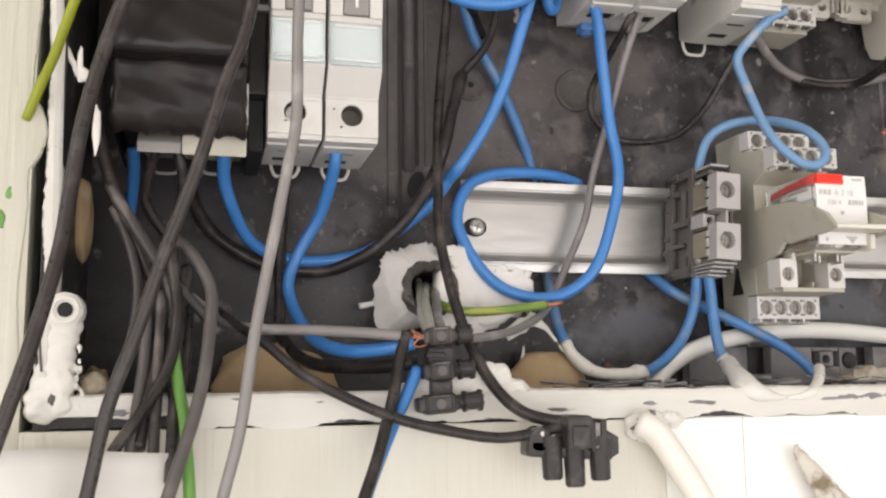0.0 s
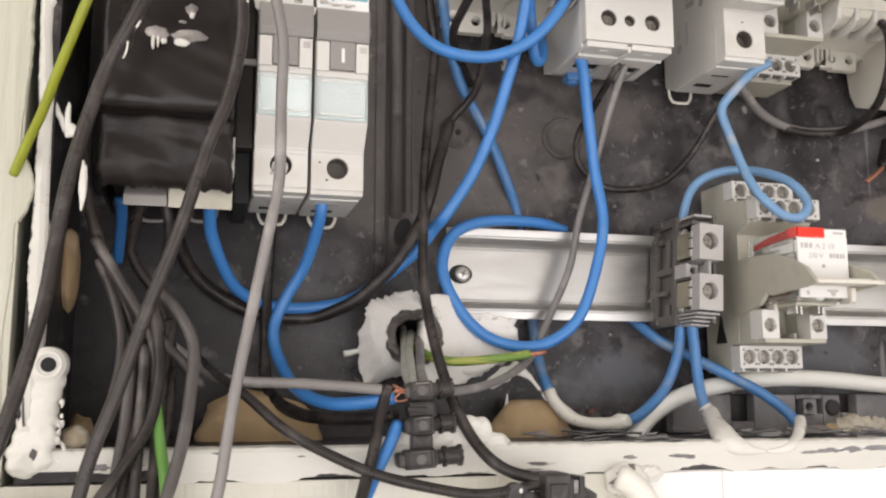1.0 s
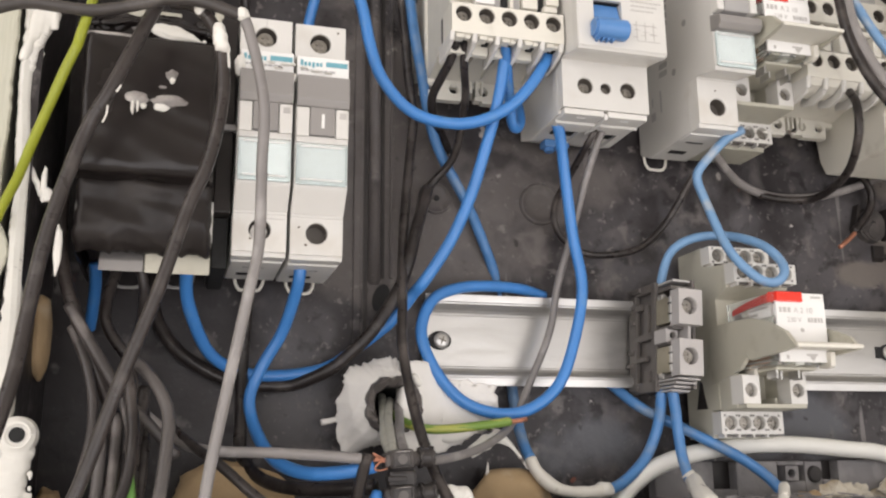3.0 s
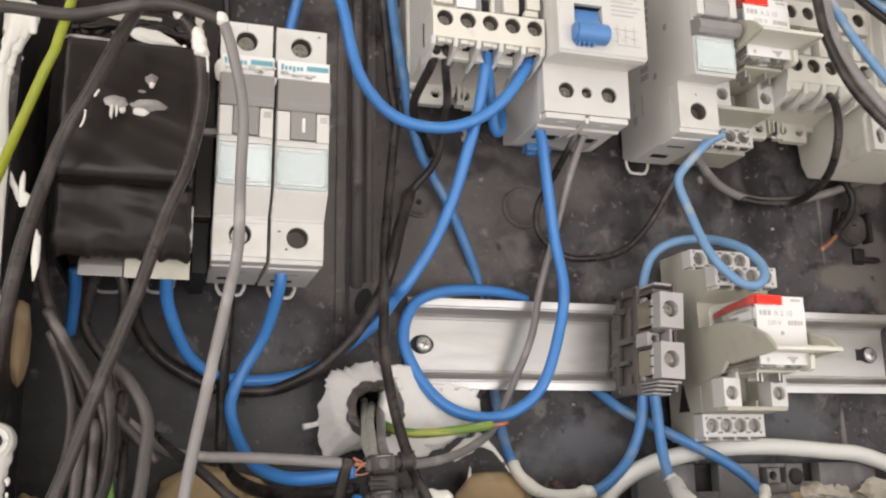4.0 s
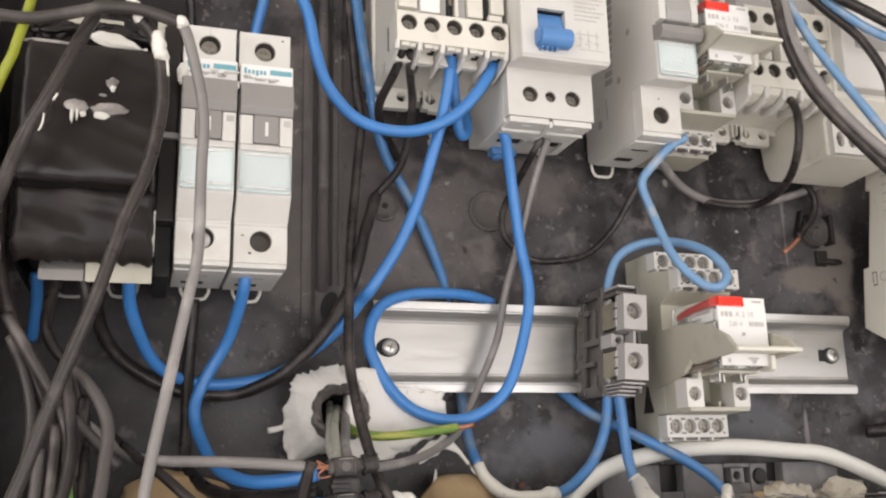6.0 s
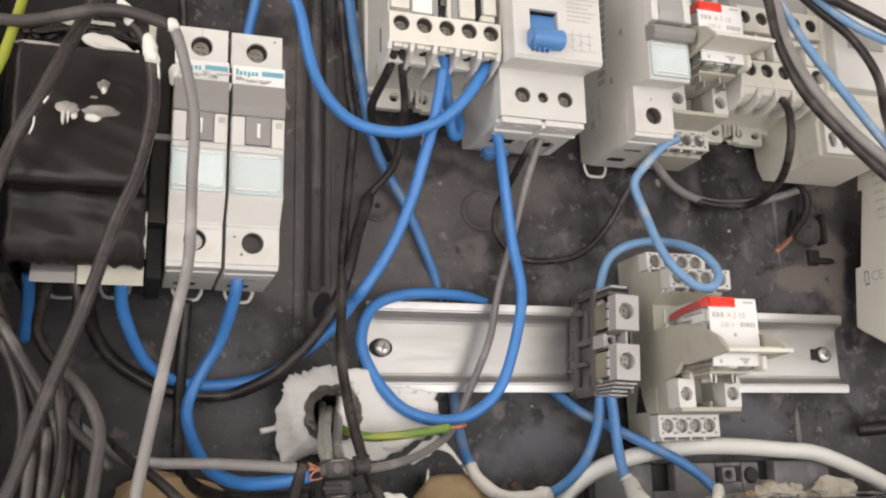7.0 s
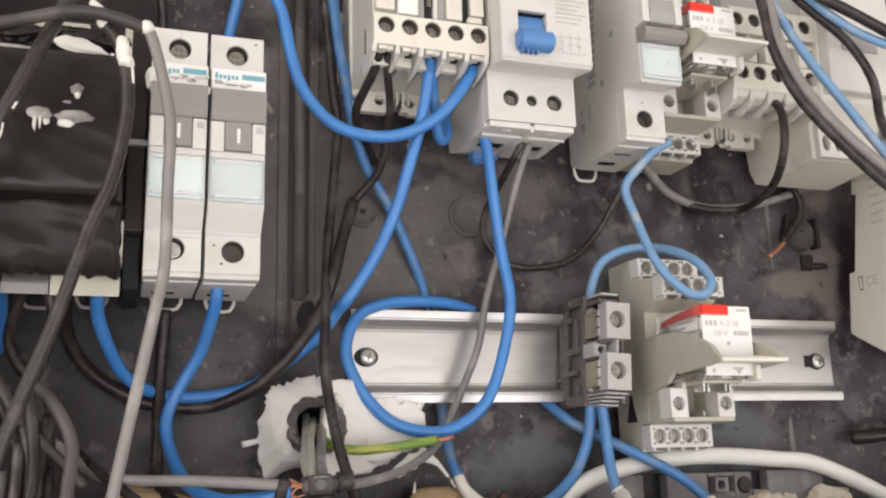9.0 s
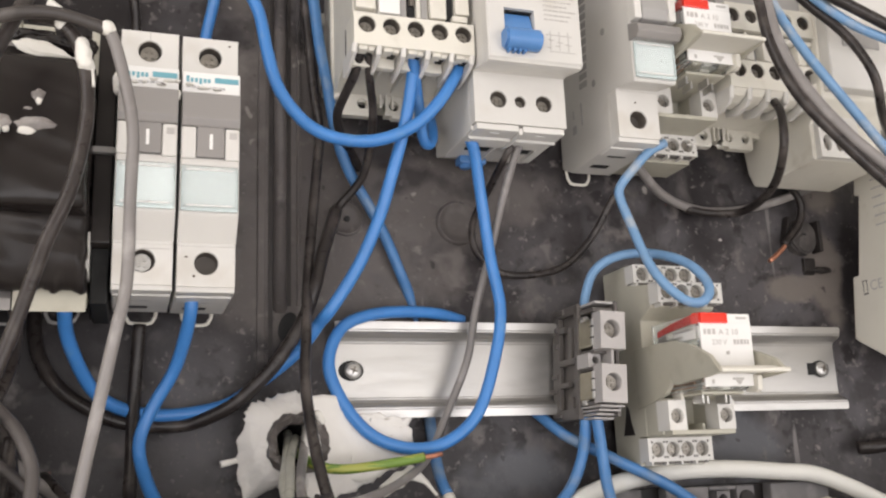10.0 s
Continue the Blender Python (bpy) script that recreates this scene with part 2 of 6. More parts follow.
grey_dark = material("dark_grey_insulation", (0.050, 0.043, 0.041), 0.42, vary=0.35, scale=60, second=(0.15, 0.133, 0.126), patch=(0.56, 0.68), patch_scale=60)
grey_mid = material("mid_grey_sheath", (0.098, 0.088, 0.085), 0.36, vary=0.3, scale=70, second=(0.165, 0.150, 0.145), patch=(0.5, 0.7), patch_scale=70)
lime_ins = material("lime_insulation", (0.27, 0.30, 0.018), 0.42, vary=0.2, second=(0.33, 0.345, 0.05), patch=(0.55, 0.8), patch_scale=60)
green_ins = material("green_insulation", (0.14, 0.31, 0.07), 0.42, vary=0.2, scale=90)
yellow_green = material("yellow_green_insulation", (0.17, 0.28, 0.05), 0.4, second=(0.38, 0.40, 0.09), patch=(0.52, 0.56), patch_scale=260, stretch=(0.12, 1, 1))
paint_white = material("rough_white_paint", (0.73, 0.71, 0.66), 0.55, vary=0.08, scale=50, bump=0.5, bump_scale=150, second=(0.16, 0.14, 0.13), patch=(0.675, 0.69), patch_scale=120)
ledge_grey = material("dusty_grey_ledge", (0.20, 0.19, 0.195), 0.55, vary=0.4, scale=50, second=(0.33, 0.315, 0.31), patch=(0.5, 0.66), patch_scale=60, bump=0.3)
plaster_pale = material("pale_plaster", (0.60, 0.555, 0.47), 0.8, vary=0.2, scale=70, bump=0.5, bump_scale=160, second=(0.36, 0.29, 0.20), patch=(0.5, 0.62), patch_scale=70)
thin_paint_glint = material("thin_paint_and_tape_glint", (0.21, 0.19, 0.18), 0.4, vary=0.35, scale=250, bump=0.3, bump_scale=300, second=(0.46, 0.43, 0.405), patch=(0.44, 0.66), patch_scale=150)
rim_paint = material("chipped_white_paint", (0.645, 0.63, 0.58), 0.5, vary=0.12, scale=45, bump=0.5, bump_scale=140, second=(0.09, 0.082, 0.078), patch=(0.672, 0.69), patch_scale=60, stretch=(0.4, 1, 2.0))
wall_paint = material("cream_wall_paint", (0.60, 0.58, 0.50), 0.40, vary=0.03, scale=16, bump=0.55, bump_scale=420, stretch=(1, 1, 0.035), second=(0.68, 0.665, 0.59), patch=(0.45, 0.75), patch_scale=24)
# left wall's cream: greener, and darkened for the weaker light there
wall_cream = material("dimmed_cream_wall_paint", (0.51, 0.50, 0.41), 0.45, vary=0.06, scale=40, bump=0.8, bump_scale=300, stretch=(1, 1, 0.05), second=(0.66, 0.645, 0.57), patch=(0.5, 0.62), patch_scale=30)
paint_cream = material("cream_cable_paint", (0.75, 0.73, 0.67), 0.55, vary=0.1, scale=40, bump=0.4, bump_scale=140)
tile_white = material("white_wall_tile", (0.84, 0.83, 0.80), 0.35, vary=0.03, scale=10, bump=0.08, bump_scale=50)
room_paint = material("pale_room_paint", (0.75, 0.73, 0.69), 0.7, vary=0.04, scale=3)
# floor of the unseen room, kept pale to bounce light upwards
room_floor = material("pale_floor", (0.66, 0.63, 0.58), 0.5, vary=0.2, scale=6)
foam_white = material("white_filler_foam", (0.74, 0.715, 0.68), 0.7, vary=0.1, scale=80, bump=0.6, bump_scale=130)
plaster_tan = material("tan_plaster", (0.42, 0.30, 0.17), 0.8, vary=0.3, scale=50, bump=0.5, bump_scale=150, second=(0.55, 0.46, 0.34), patch=(0.55, 0.7), patch_scale=45)
grime = material("grimy_paint", (0.58, 0.55, 0.48), 0.7, vary=0.25, scale=60, bump=0.7, bump_scale=150, second=(0.22, 0.17, 0.11), patch=(0.5, 0.6), patch_scale=110)
grime_brown = material("brown_dirt", (0.10, 0.07, 0.045), 0.8, vary=0.3)
paper_white = material("white_paper", (0.66, 0.645, 0.61), 0.7, vary=0.03)


# ---- helpers: all sizes below are in millimetres ----
MM = 0.001


def part(name, bm, mat, parent=None, label="", smooth=False):
    """Links a bmesh, in millimetres, as one mesh object under its thing."""
    bmesh.ops.recalc_face_normals(bm, faces=bm.faces)
    bm.transform(Matrix.Scale(MM, 4))
    me = bpy.data.meshes.new(name)
    bm.to_mesh(me)
    bm.free()
    me.materials.append(mat)
    if smooth:
        me.polygons.foreach_set("use_smooth", [True] * len(me.polygons))
    ob = new(name, me)
    if parent:
        ob.parent = parent
    if label:
        ob["label"] = label
    return ob


def thing(name, at, label, category, group="", kind=""):
    ob = new(name)
    ob.empty_display_size = 0.01
    ob.location = Vector(at) * MM
    return tagged(ob, label, category, group, kind)


def merge(bm, other):
    me = bpy.data.meshes.new("temp")
    other.to_mesh(me)
    other.free()
    bm.from_mesh(me)
    bpy.data.meshes.remove(me)
    return bm


def box(bm, x0, x1, y0, y1, z0, z1, r=0.5, turn=None, segs=2):
    b = bmesh.new()
    bmesh.ops.create_cube(b, size=1)
    for v in b.verts:
        v.co = ((x0 + x1) / 2 + v.co.x * (x1 - x0), (y0 + y1) / 2 + v.co.y * (y1 - y0), (z0 + z1) / 2 + v.co.z * (z1 - z0))
    if r:
        bmesh.ops.bevel(b, geom=b.edges[:], offset=r, segments=segs, profile=0.6, affect="EDGES")
    if turn:
        b.transform(turn)
    return merge(bm, b)


def prism(bm, profile, x0, x1, r=0.5):
    """A profile of (y, z) pairs run from x0 to x1."""
    b = bmesh.new()
    f = b.faces.new([b.verts.new((x0, y, z)) for y, z in profile])
    side = bmesh.ops.extrude_face_region(b, geom=[f])
    for v in side["geom"]:
        if isinstance(v, bmesh.types.BMVert):
            v.co.x = x1
    if r:
        bmesh.ops.bevel(b, geom=b.edges[:], offset=r, segments=2, profile=0.6, affect="EDGES", clamp_overlap=True)
    return merge(bm, b)


def cyl(bm, a, b_, r0, r1=None, n=20, bevel=0.0):
    a, b_ = Vector(a), Vector(b_)
    b = bmesh.new()
    bmesh.ops.create_cone(b, cap_ends=True, segments=n, radius1=r0, radius2=r0 if r1 is None else r1, depth=(b_ - a).length)
    if bevel:
        bmesh.ops.bevel(b, geom=[e for e in b.edges if any(len(f.verts) > 4 for f in e.link_faces)], offset=bevel, segments=2, affect="EDGES")
    b.transform(Matrix.Translation((a + b_) / 2) @ (b_ - a).to_track_quat("Z", "Y").to_matrix().to_4x4())
    return merge(bm, b)


def holed(bm, x0, x1, z0, z1, yf, yb, holes, n=20):
    """A block whose front at yf has round holes (x, z, radius) in a row along x, running back to yb."""
    xs = [x0] + [(a[0] + b[0]) / 2 for a, b in zip(holes, holes[1:])] + [x1]
    for (cx, cz, r), a, b in zip(holes, xs, xs[1:]):
        angles = sorted({round(2 * math.pi * k / n, 6) for k in range(n)} | {round(math.atan2(z - cz, x - cx) % (2 * math.pi), 6) for x in (a, b) for z in (z0, z1)})
        rows = []
        for t in angles:
            c, s = math.cos(t), math.sin(t)
            reach = min(((b if c > 0 else a) - cx) / c if abs(c) > 1e-6 else 1e9, ((z1 if s > 0 else z0) - cz) / s if abs(s) > 1e-6 else 1e9)
            rows.append([bm.verts.new(p) for p in ((cx + reach * c, yb, cz + reach * s), (cx + reach * c, yf, cz + reach * s), (cx + (r + 0.25) * c, yf, cz + (r + 0.25) * s), (cx + r * c, yf + 0.3, cz + r * s), (cx + r * c, yb, cz + r * s))])
        for p, q in zip(rows, rows[1:] + rows[:1]):
            for k in range(4):
                bm.faces.new((p[k], q[k], q[k + 1], p[k + 1]))
    bmesh.ops.remove_doubles(bm, verts=bm.verts, dist=0.02)
    return bm


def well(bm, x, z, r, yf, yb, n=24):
    """A dark cup, open to the viewer, painted in for the shade of a terminal hole."""
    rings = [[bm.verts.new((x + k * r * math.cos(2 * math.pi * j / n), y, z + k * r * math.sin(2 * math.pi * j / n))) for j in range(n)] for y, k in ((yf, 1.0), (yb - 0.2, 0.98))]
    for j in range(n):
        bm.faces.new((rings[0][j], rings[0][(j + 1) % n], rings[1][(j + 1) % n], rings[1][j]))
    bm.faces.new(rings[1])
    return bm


def screw(bm, x, y, z, r, slot=True):
    """A screw head facing the viewer, with a cross of raised quarters round its slots."""
    cyl(bm, (x, y + 2, z), (x, y, z), r, n=18, bevel=0.2)
    if slot:
        w = r * 0.55
        for sx in (-1, 1):
            for sz in (-1, 1):
                box(bm, x + sx * w * 0.25 - (0 if sx > 0 else w * 0.75), x + sx * w * 0.25 + (w * 0.75 if sx > 0 else 0), y - 0.5, y + 0.2, z + sz * w * 0.25 - (0 if sz > 0 else w * 0.75), z + sz * w * 0.25 + (w * 0.75 if sz > 0 else 0), 0.15, segs=1)
    return bm


def spline(points, step=1.5):
    """Points along a smooth line through the given ones."""
    p = [Vector(q) for q in points]
    p = [2 * p[0] - p[1]] + p + [2 * p[-1] - p[-2]]
    out = []
    for a, b, c, d in zip(p, p[1:], p[2:], p[3:]):
        k = max(2, int((c - b).length / step))
        for i in range(k):
            t = i / k
            out.append(0.5 * (2 * b + (c - a) * t + (2 * a - 5 * b + 4 * c - d) * t * t + (3 * b - a - 3 * c + d) * t ** 3))
    out.append(p[-2])
    for _ in range(3):
        out = [out[0]] + [(a + 2 * b + c) / 4 for a, b, c in zip(out, out[1:], out[2:])] + [out[-1]]
    return out


def tube(bm, line, r, n=12, wobble=0.0):
    """A round tube swept along a line, with domed ends."""
    up, rings = Vector((0.13, 0.31, 0.94)), []
    for i, q in enumerate(line):
        d = (line[min(i + 1, len(line) - 1)] - line[max(i - 1, 0)]).normalized()
        up = (up - d * up.dot(d)).normalized()
        side = d.cross(up)
        k = r * (1 + wobble * noise.noise(q * 0.25))
        rings.append([bm.verts.new(q + k * (math.cos(2 * math.pi * j / n) * side + math.sin(2 * math.pi * j / n) * up)) for j in range(n)])
    for a, b in zip(rings, rings[1:]):
        for j in range(n):
            bm.faces.new((a[j], a[(j + 1) % n], b[(j + 1) % n], b[j]))
    for ring in (rings[0], rings[-1]):
        bm.faces.new(ring)
    return bm


def cable(name, mat, r, label, points):
    wob = (0.22 if r < 3 else 0.08) if mat in (paint_white, painted_wire) else 0.03
    ob = part(name, tube(bmesh.new(), spline(points), r, wobble=wob), mat, smooth=True)
    return tagged(ob, label, name)


def lump(bm, centre, size, seed, rough=0.25, detail=3, freq=1.6):
    """An uneven rounded lump."""
    b = bmesh.new()
    bmesh.ops.create_icosphere(b, subdivisions=detail, radius=1)
    for v in b.verts:
        k = 1 + rough * noise.noise(v.co * freq + Vector((seed, 0, 0))) + rough * 0.4 * noise.noise(v.co * freq * 3 + Vector((0, seed, 0)))
        v.co = Vector((v.co.x * size[0], v.co.y * size[1], v.co.z * size[2])) * k + Vector(centre)
    return merge(bm, b)


def fuse(ob, grain=0.0006):
    """Melts overlapping lumps of one mesh into a single skin."""
    mod = ob.modifiers.new("skin", "REMESH")
    mod.mode, mod.voxel_size, mod.use_smooth_shade = "VOXEL", grain, True
    return ob


def lettering(text, height, at, mat, parent, name="lettering", turn=(90, 0, 0)):
    """Printed characters as a thin mesh; height in millimetres."""
    cu = bpy.data.curves.new("letters", "FONT")
    cu.body, cu.size, cu.extrude = text, height, 0.03
    temp = new("letters", cu)
    me = bpy.data.meshes.new_from_object(temp.evaluated_get(bpy.context.evaluated_depsgraph_get()))
    bpy.data.objects.remove(temp)
    bpy.data.curves.remove(cu)
    bm = bmesh.new()
    bm.from_mesh(me)
    bpy.data.meshes.remove(me)
    bm.transform(Matrix.Translation(at) @ Euler([radians(a) for a in turn]).to_matrix().to_4x4())
    return part(name, bm, mat, parent)


def bars(bm, x0, x1, z, y, h, seed, gap=0.5):
    """A line of unreadable print as short bars."""
    r = random.Random(seed)
    x = x0
    while x < x1:
        w = min(r.uniform(0.6, 2.2), x1 - x)
        box(bm, x, x + w, y - 0.05, y + 0.05, z, z + h, 0)
        x += w + gap
    return bm


# ---- the room ----
def slab(name, x0, x1, y0, y1, z0, z1, mat, label, kind="structure", r=0):
    return tagged(part(name, box(bmesh.new(), x0, x1, y0, y1, z0, z1, r), mat), label, name.split("_")[0], kind=kind)


BX0, BX1, BZ0, BZ1, WY = -134, 330, -62, 250, -60
# unseen floor, ceiling and walls, added to bounce light round two openings
slab("floor", -1050, 2050, -2000, 100, -1500, -1450, room_floor, "unseen pale room floor, added to bounce light")
slab("ceiling", -1050, 2050, -2000, 100, 1000, 1050, room_paint, "unseen pale room ceiling, added to bounce light")
slab("wall_west_low", -1050, -1000, -2000, 100, -1450, -400, room_paint, "unseen pale side wall below an added opening")
slab("wall_west_high", -1050, -1000, -2000, 100, 900, 1000, room_paint, "unseen pale side wall above an added opening")
slab("wall_west_near", -1050, -1000, -400, 100, -400, 900, room_paint, "unseen pale side wall beside an added opening")
slab("wall_west_far", -1050, -1000, -2000, -1600, -400, 900, room_paint, "unseen pale side wall beside an added opening")
slab("wall_east", 2000, 2050, -2000, 100, -1450, 1000, room_paint, "unseen plain side wall, added to bounce light")
slab("wall_south_low", -1000, 2000, -2050, -2000, -1450, -1150, room_paint, "unseen pale wall below an added opening")
slab("wall_south_high", -1000, 2000, -2050, -2000, 150, 1000, room_paint, "unseen pale wall above an added opening")
slab("wall_south_left", -1000, -900, -2050, -2000, -1150, 150, room_paint, "unseen pale wall beside an added opening")
slab("wall_south_right", 1900, 2000, -2050, -2000, -1150, 150, room_paint, "unseen pale wall beside an added opening")
slab("wall_north_left", -1000, BX0 - 7.8, WY, 100, -1450, 1000, wall_cream, "cream-painted wall beside the recessed box")
slab("wall_north_right", BX1, 2000, WY, 100, -1450, 1000, wall_paint, "cream-painted wall beside the recessed box")
slab("wall_north_low", BX0 - 7.8, 50, WY, 100, -1450, BZ0 - 9.3, wall_paint, "cream-painted boards below the recessed box", r=0.4)
tiling = slab("wall_north_tile", 50, BX1, WY + 1.0, 100, -1450, BZ0 - 9.0, room_paint, "white tiled wall below the recessed box")
for x0, x1 in ((50.2, 78.4), (78.7, 230), (230.3, BX1)):
    for k in range(3):
        part("tile", box(bmesh.new(), x0, x1, WY + 0.3, WY + 1.6, BZ0 - 9.0 - 200 * (k + 1), BZ0 - 9.4 - 200 * k, 0.3), tile_white, tiling)
slab("wall_north_high", BX0 - 7.8, BX1, WY, 100, BZ1, 1000, wall_paint, "cream-painted wall above the recessed box")


# ---- the recessed box ----
def backplate():
    plate = tagged(part("backplate", box(bmesh.new(), BX0 - 2, BX1, 8.5, 12, BZ0 - 2, BZ1, 0), plate_black), "dusty black plastic backplate with ridges, bosses and shade painted on the left", "backplate", kind="structure")
    part("ridge", box(bmesh.new(), -27, -23.8, 7.6, 9, -5, BZ1 - 2, 0.5), plate_black, plate)
    part("ridge", box(bmesh.new(), -12.4, -10.8, 7.6, 9, 24, BZ1 - 2, 0.5), plate_black, plate)
    # a half-round rib between two dark strips painted for its side shade, ending above an oval knock-out
    rib = cyl(bmesh.new(), (-18.6, 8.6, 21.5), (-18.6, 8.6, BZ1 - 3), 2.5, n=24, bevel=0.8)
    part("ridge", rib, plate_black, plate, smooth=True)
    for x0, x1, z0 in ((-22.9, -21.2, -4), (-16.0, -14.5, 24)):
        part("groove", box(bmesh.new(), x0, x1, 8.2, 9, z0, BZ1 - 3, 0.15), plastic_black, plate, "dark strip painted for the shade beside the rib")
    hole = cyl(bmesh.new(), (0, 0.6, 0), (0, 0, 0), 3.2, n=28)
    hole.transform(Matrix.Translation((-15.8, 8.2, 16.3)) @ pose(0, 0, 0, 0, 18, 0) @ Matrix.Diagonal((1, 1, 1.75, 1)))
    part("knock_out", hole, hollow, plate, "dark oval knock-out")
    for x, z, r in ((51.5, 58.5, 8.5), (6.3, 58.2, 6.5)):
        b = bmesh.new()
        rings = [[b.verts.new((x + k * r * math.cos(math.tau * i / 40), y, z + k * r * math.sin(math.tau * i / 40))) for i in range(40)] for k, y in ((1.06, 8.7), (1.03, 7.5), (0.97, 6.9), (0.90, 7.1), (0.84, 8.0), (0.5, 8.3), (0.16, 8.35))]
        for p, q in zip(rings, rings[1:]):
            for i in range(40):
                b.faces.new((p[i], p[(i + 1) % 40], q[(i + 1) % 40], q[i]))
        b.faces.new(rings[-1])
        bmesh.ops.recalc_face_normals(b, faces=b.faces)
        part("boss", b, plate_black, plate, smooth=True)


backplate()
for x, z in ((6.8, 58.0), (-114.0, 1.0)):
    tagged(part("fixing_hole", cyl(bmesh.new(), (x, 9, z), (x, 7.55, z), 1.1, n=14), hollow), "small dark fixing hole in the backplate", "hole", "fixing holes")
slab("box_side", BX0 - 4.5, BX0, WY + 1, 12, BZ0 - 9, BZ1, plate_black, "black plastic side of the recessed box")
slab("box_floor", BX0, BX1, WY + 0.6, 8.5, BZ0 - 8.6, BZ0, plate_black, "black plastic floor of the recessed box")
slab("box_top", BX0, BX1, WY + 2, 8.5, BZ1 - 3, BZ1, plate_black, "black plastic top of the recessed box")
slab("box_side", BX1 - 4, BX1, WY + 2, 8.5, BZ0, BZ1 - 3, plate_black, "black plastic side of the recessed box")
slab("backing_wall", -1050, 2050, 100, 120, -1500, 1050, room_paint, "plain wall behind the box")


def ragged(name, line, label, mat=rim_paint):
    """A crust of white paint on the front edge of the box: rows of points from its inner to its outer border."""
    bm = bmesh.new()
    rows = [[bm.verts.new(p) for p in row] for row in line]
    for a, b in zip(rows, rows[1:]):
        for k in range(len(a) - 1):
            bm.faces.new((a[k], b[k], b[k + 1], a[k + 1]))
    ob = part(name, bm, mat)
    mod = ob.modifiers.new("thickness", "SOLIDIFY")
    mod.thickness, mod.offset = 0.0004, 0
    return tagged(ob, label, "rim", kind="structure")


def wave(u, seed, slow, fast):
    return slow * noise.noise(Vector((u * 0.05, seed, 0))) + fast * noise.noise(Vector((u * 0.4, seed, 5))) + fast * 0.6 * noise.noise(Vector((u * 1.3, seed, 9)))


floor_line = []
for i in range(401):
    x = BX0 + (BX1 - BX0) * i / 400
    up, low = wave(x, 3.0, 1.0, 0.9), wave(x, 11.0, 3.6, 0.6) + (3.2 if x < -96 else 0)
    back = WY + 2.5 + abs(wave(x, 8.0, 14, 5))
    floor_line.append(((x, back, BZ0 + 0.35), (x, WY + 1.5, BZ0 + 0.5 + 0.35 * up), (x, WY - 0.1, BZ0 - 0.1 + 0.45 * up), (x, WY - 0.5, BZ0 - 1.2), (x, WY - 0.4, BZ0 - 5.0), (x, WY - 0.25, min(max(BZ0 - 8.9 + low, BZ0 - 9.9), BZ0 - 5.4))))
ragged("rim", floor_line, "chipped white-painted front rim of the box")
side_line = []
for i in range(401):
    z = BZ0 - 6 + (BZ1 - BZ0) * i / 400
    a, b = wave(z, 21.0, 2.4, 0.8), wave(z, 31.0, 2.2, 1.1)
    # the paint strip leaves the corner and narrows towards the top
    off = 1.1 * min(max((z + 20) / 50, 0.0), 1.0) + 1.7 * min(max((z - 40) / 20, 0.0), 1.0)
    inner = BX0 + 0.35 - off
    depth = WY + 4 + abs(wave(z, 41.0, 9, 3)) if off < 0.9 else WY + 2.2
    side_line.append(((inner - 0.05, depth, z), (inner, WY + 1.2 - 0.5 * min(off, 1), z), (inner - 0.6 + 0.2 * b, WY + 0.2, z), (inner - 1.9 + 0.2 * b, WY - 0.3, z), (BX0 - 3.5 - 0.55 * off + 0.6 * a, WY + 0.1, z), (BX0 - 4.2 - 0.55 * off + 0.4 * a, WY + 2.5 + b, z)))
ragged("side_rim", side_line, "chipped white-painted side rim of the box")
edge_line = []
for i in range(401):
    z = BZ0 - 10 + (BZ1 - BZ0) * i / 400
    a, b = wave(z, 51.0, 3.0, 0.7), wave(z, 61.0, 2.0, 0.8)
    bridge = 4.2 * max(0.0, 1 - abs(z - 12) / 10) ** 0.5
    edge = -142.2 + 0.020 * (z - 20) + 0.45 * a + bridge
    edge_line.append(((-147.5 + b, WY + 0.05, z), (-146.0 + 0.5 * b, WY - 0.2, z), (edge - 2, WY - 0.35, z), (edge - 0.4, WY - 0.3, z), (edge, WY + 0.3, z), (edge - 0.2, WY + 2.2, z)))
ragged("wall_edge_paint", edge_line, "ragged paint edge of the wall beside the box", wall_cream)
for x, z, a, b in ((-140.9 - 6.2, -5.5, 1.0, 2.0), (-149.5, -13, 1.4, 2.4)):
    tagged(part("paint_chip", lump(bmesh.new(), (x, WY - 0.1, z), (a, 0.25, b), x, 0.4, 3), green_ins, smooth=True), "chip of old green paint showing on the wall", "paint", "paint chips")
# chips broken out of the paint along the lower rim
r = random.Random(44)
for x, z, a, c in ((45, -66.3, 2.6, 0.9), (63, -66.2, 4.6, 0.8), (66.5, -66.8, 2.2, 0.6), (112, -65.8, 4.4, 0.8), (119, -65.2, 5.2, 1.2), (128, -65.0, 4.8, 1.4), (138, -64.7, 6.0, 1.6), (-60, -64.4, 1.6, 0.4), (-44, -67.5, 2.8, 0.35), (-84, -63.2, 2.0, 0.5), (12, -69.6, 3.2, 0.4), (-98, -66.5, 2.4, 1.6), (-108, -66.0, 3.4, 1.8), (-116, -66.4, 2.6, 1.3)):
    tagged(part("paint_chip", lump(bmesh.new(), (x, WY - 0.55, z), (a, 0.2, c * 0.75), r.uniform(0, 90), 0.45, 3, 2.0), ledge_grey, smooth=True), "dark spot where the rim paint is broken away", "paint", "paint chips")
t = thing("paint_drip", (-125.5, -57, 15), "hanging drip of dried white paint", "paint")
part("drip", lump(bmesh.new(), (0, 0, 0), (1.1, 0.5, 6.8), 4.4, 0.35, 3), paint_white, t, smooth=True)
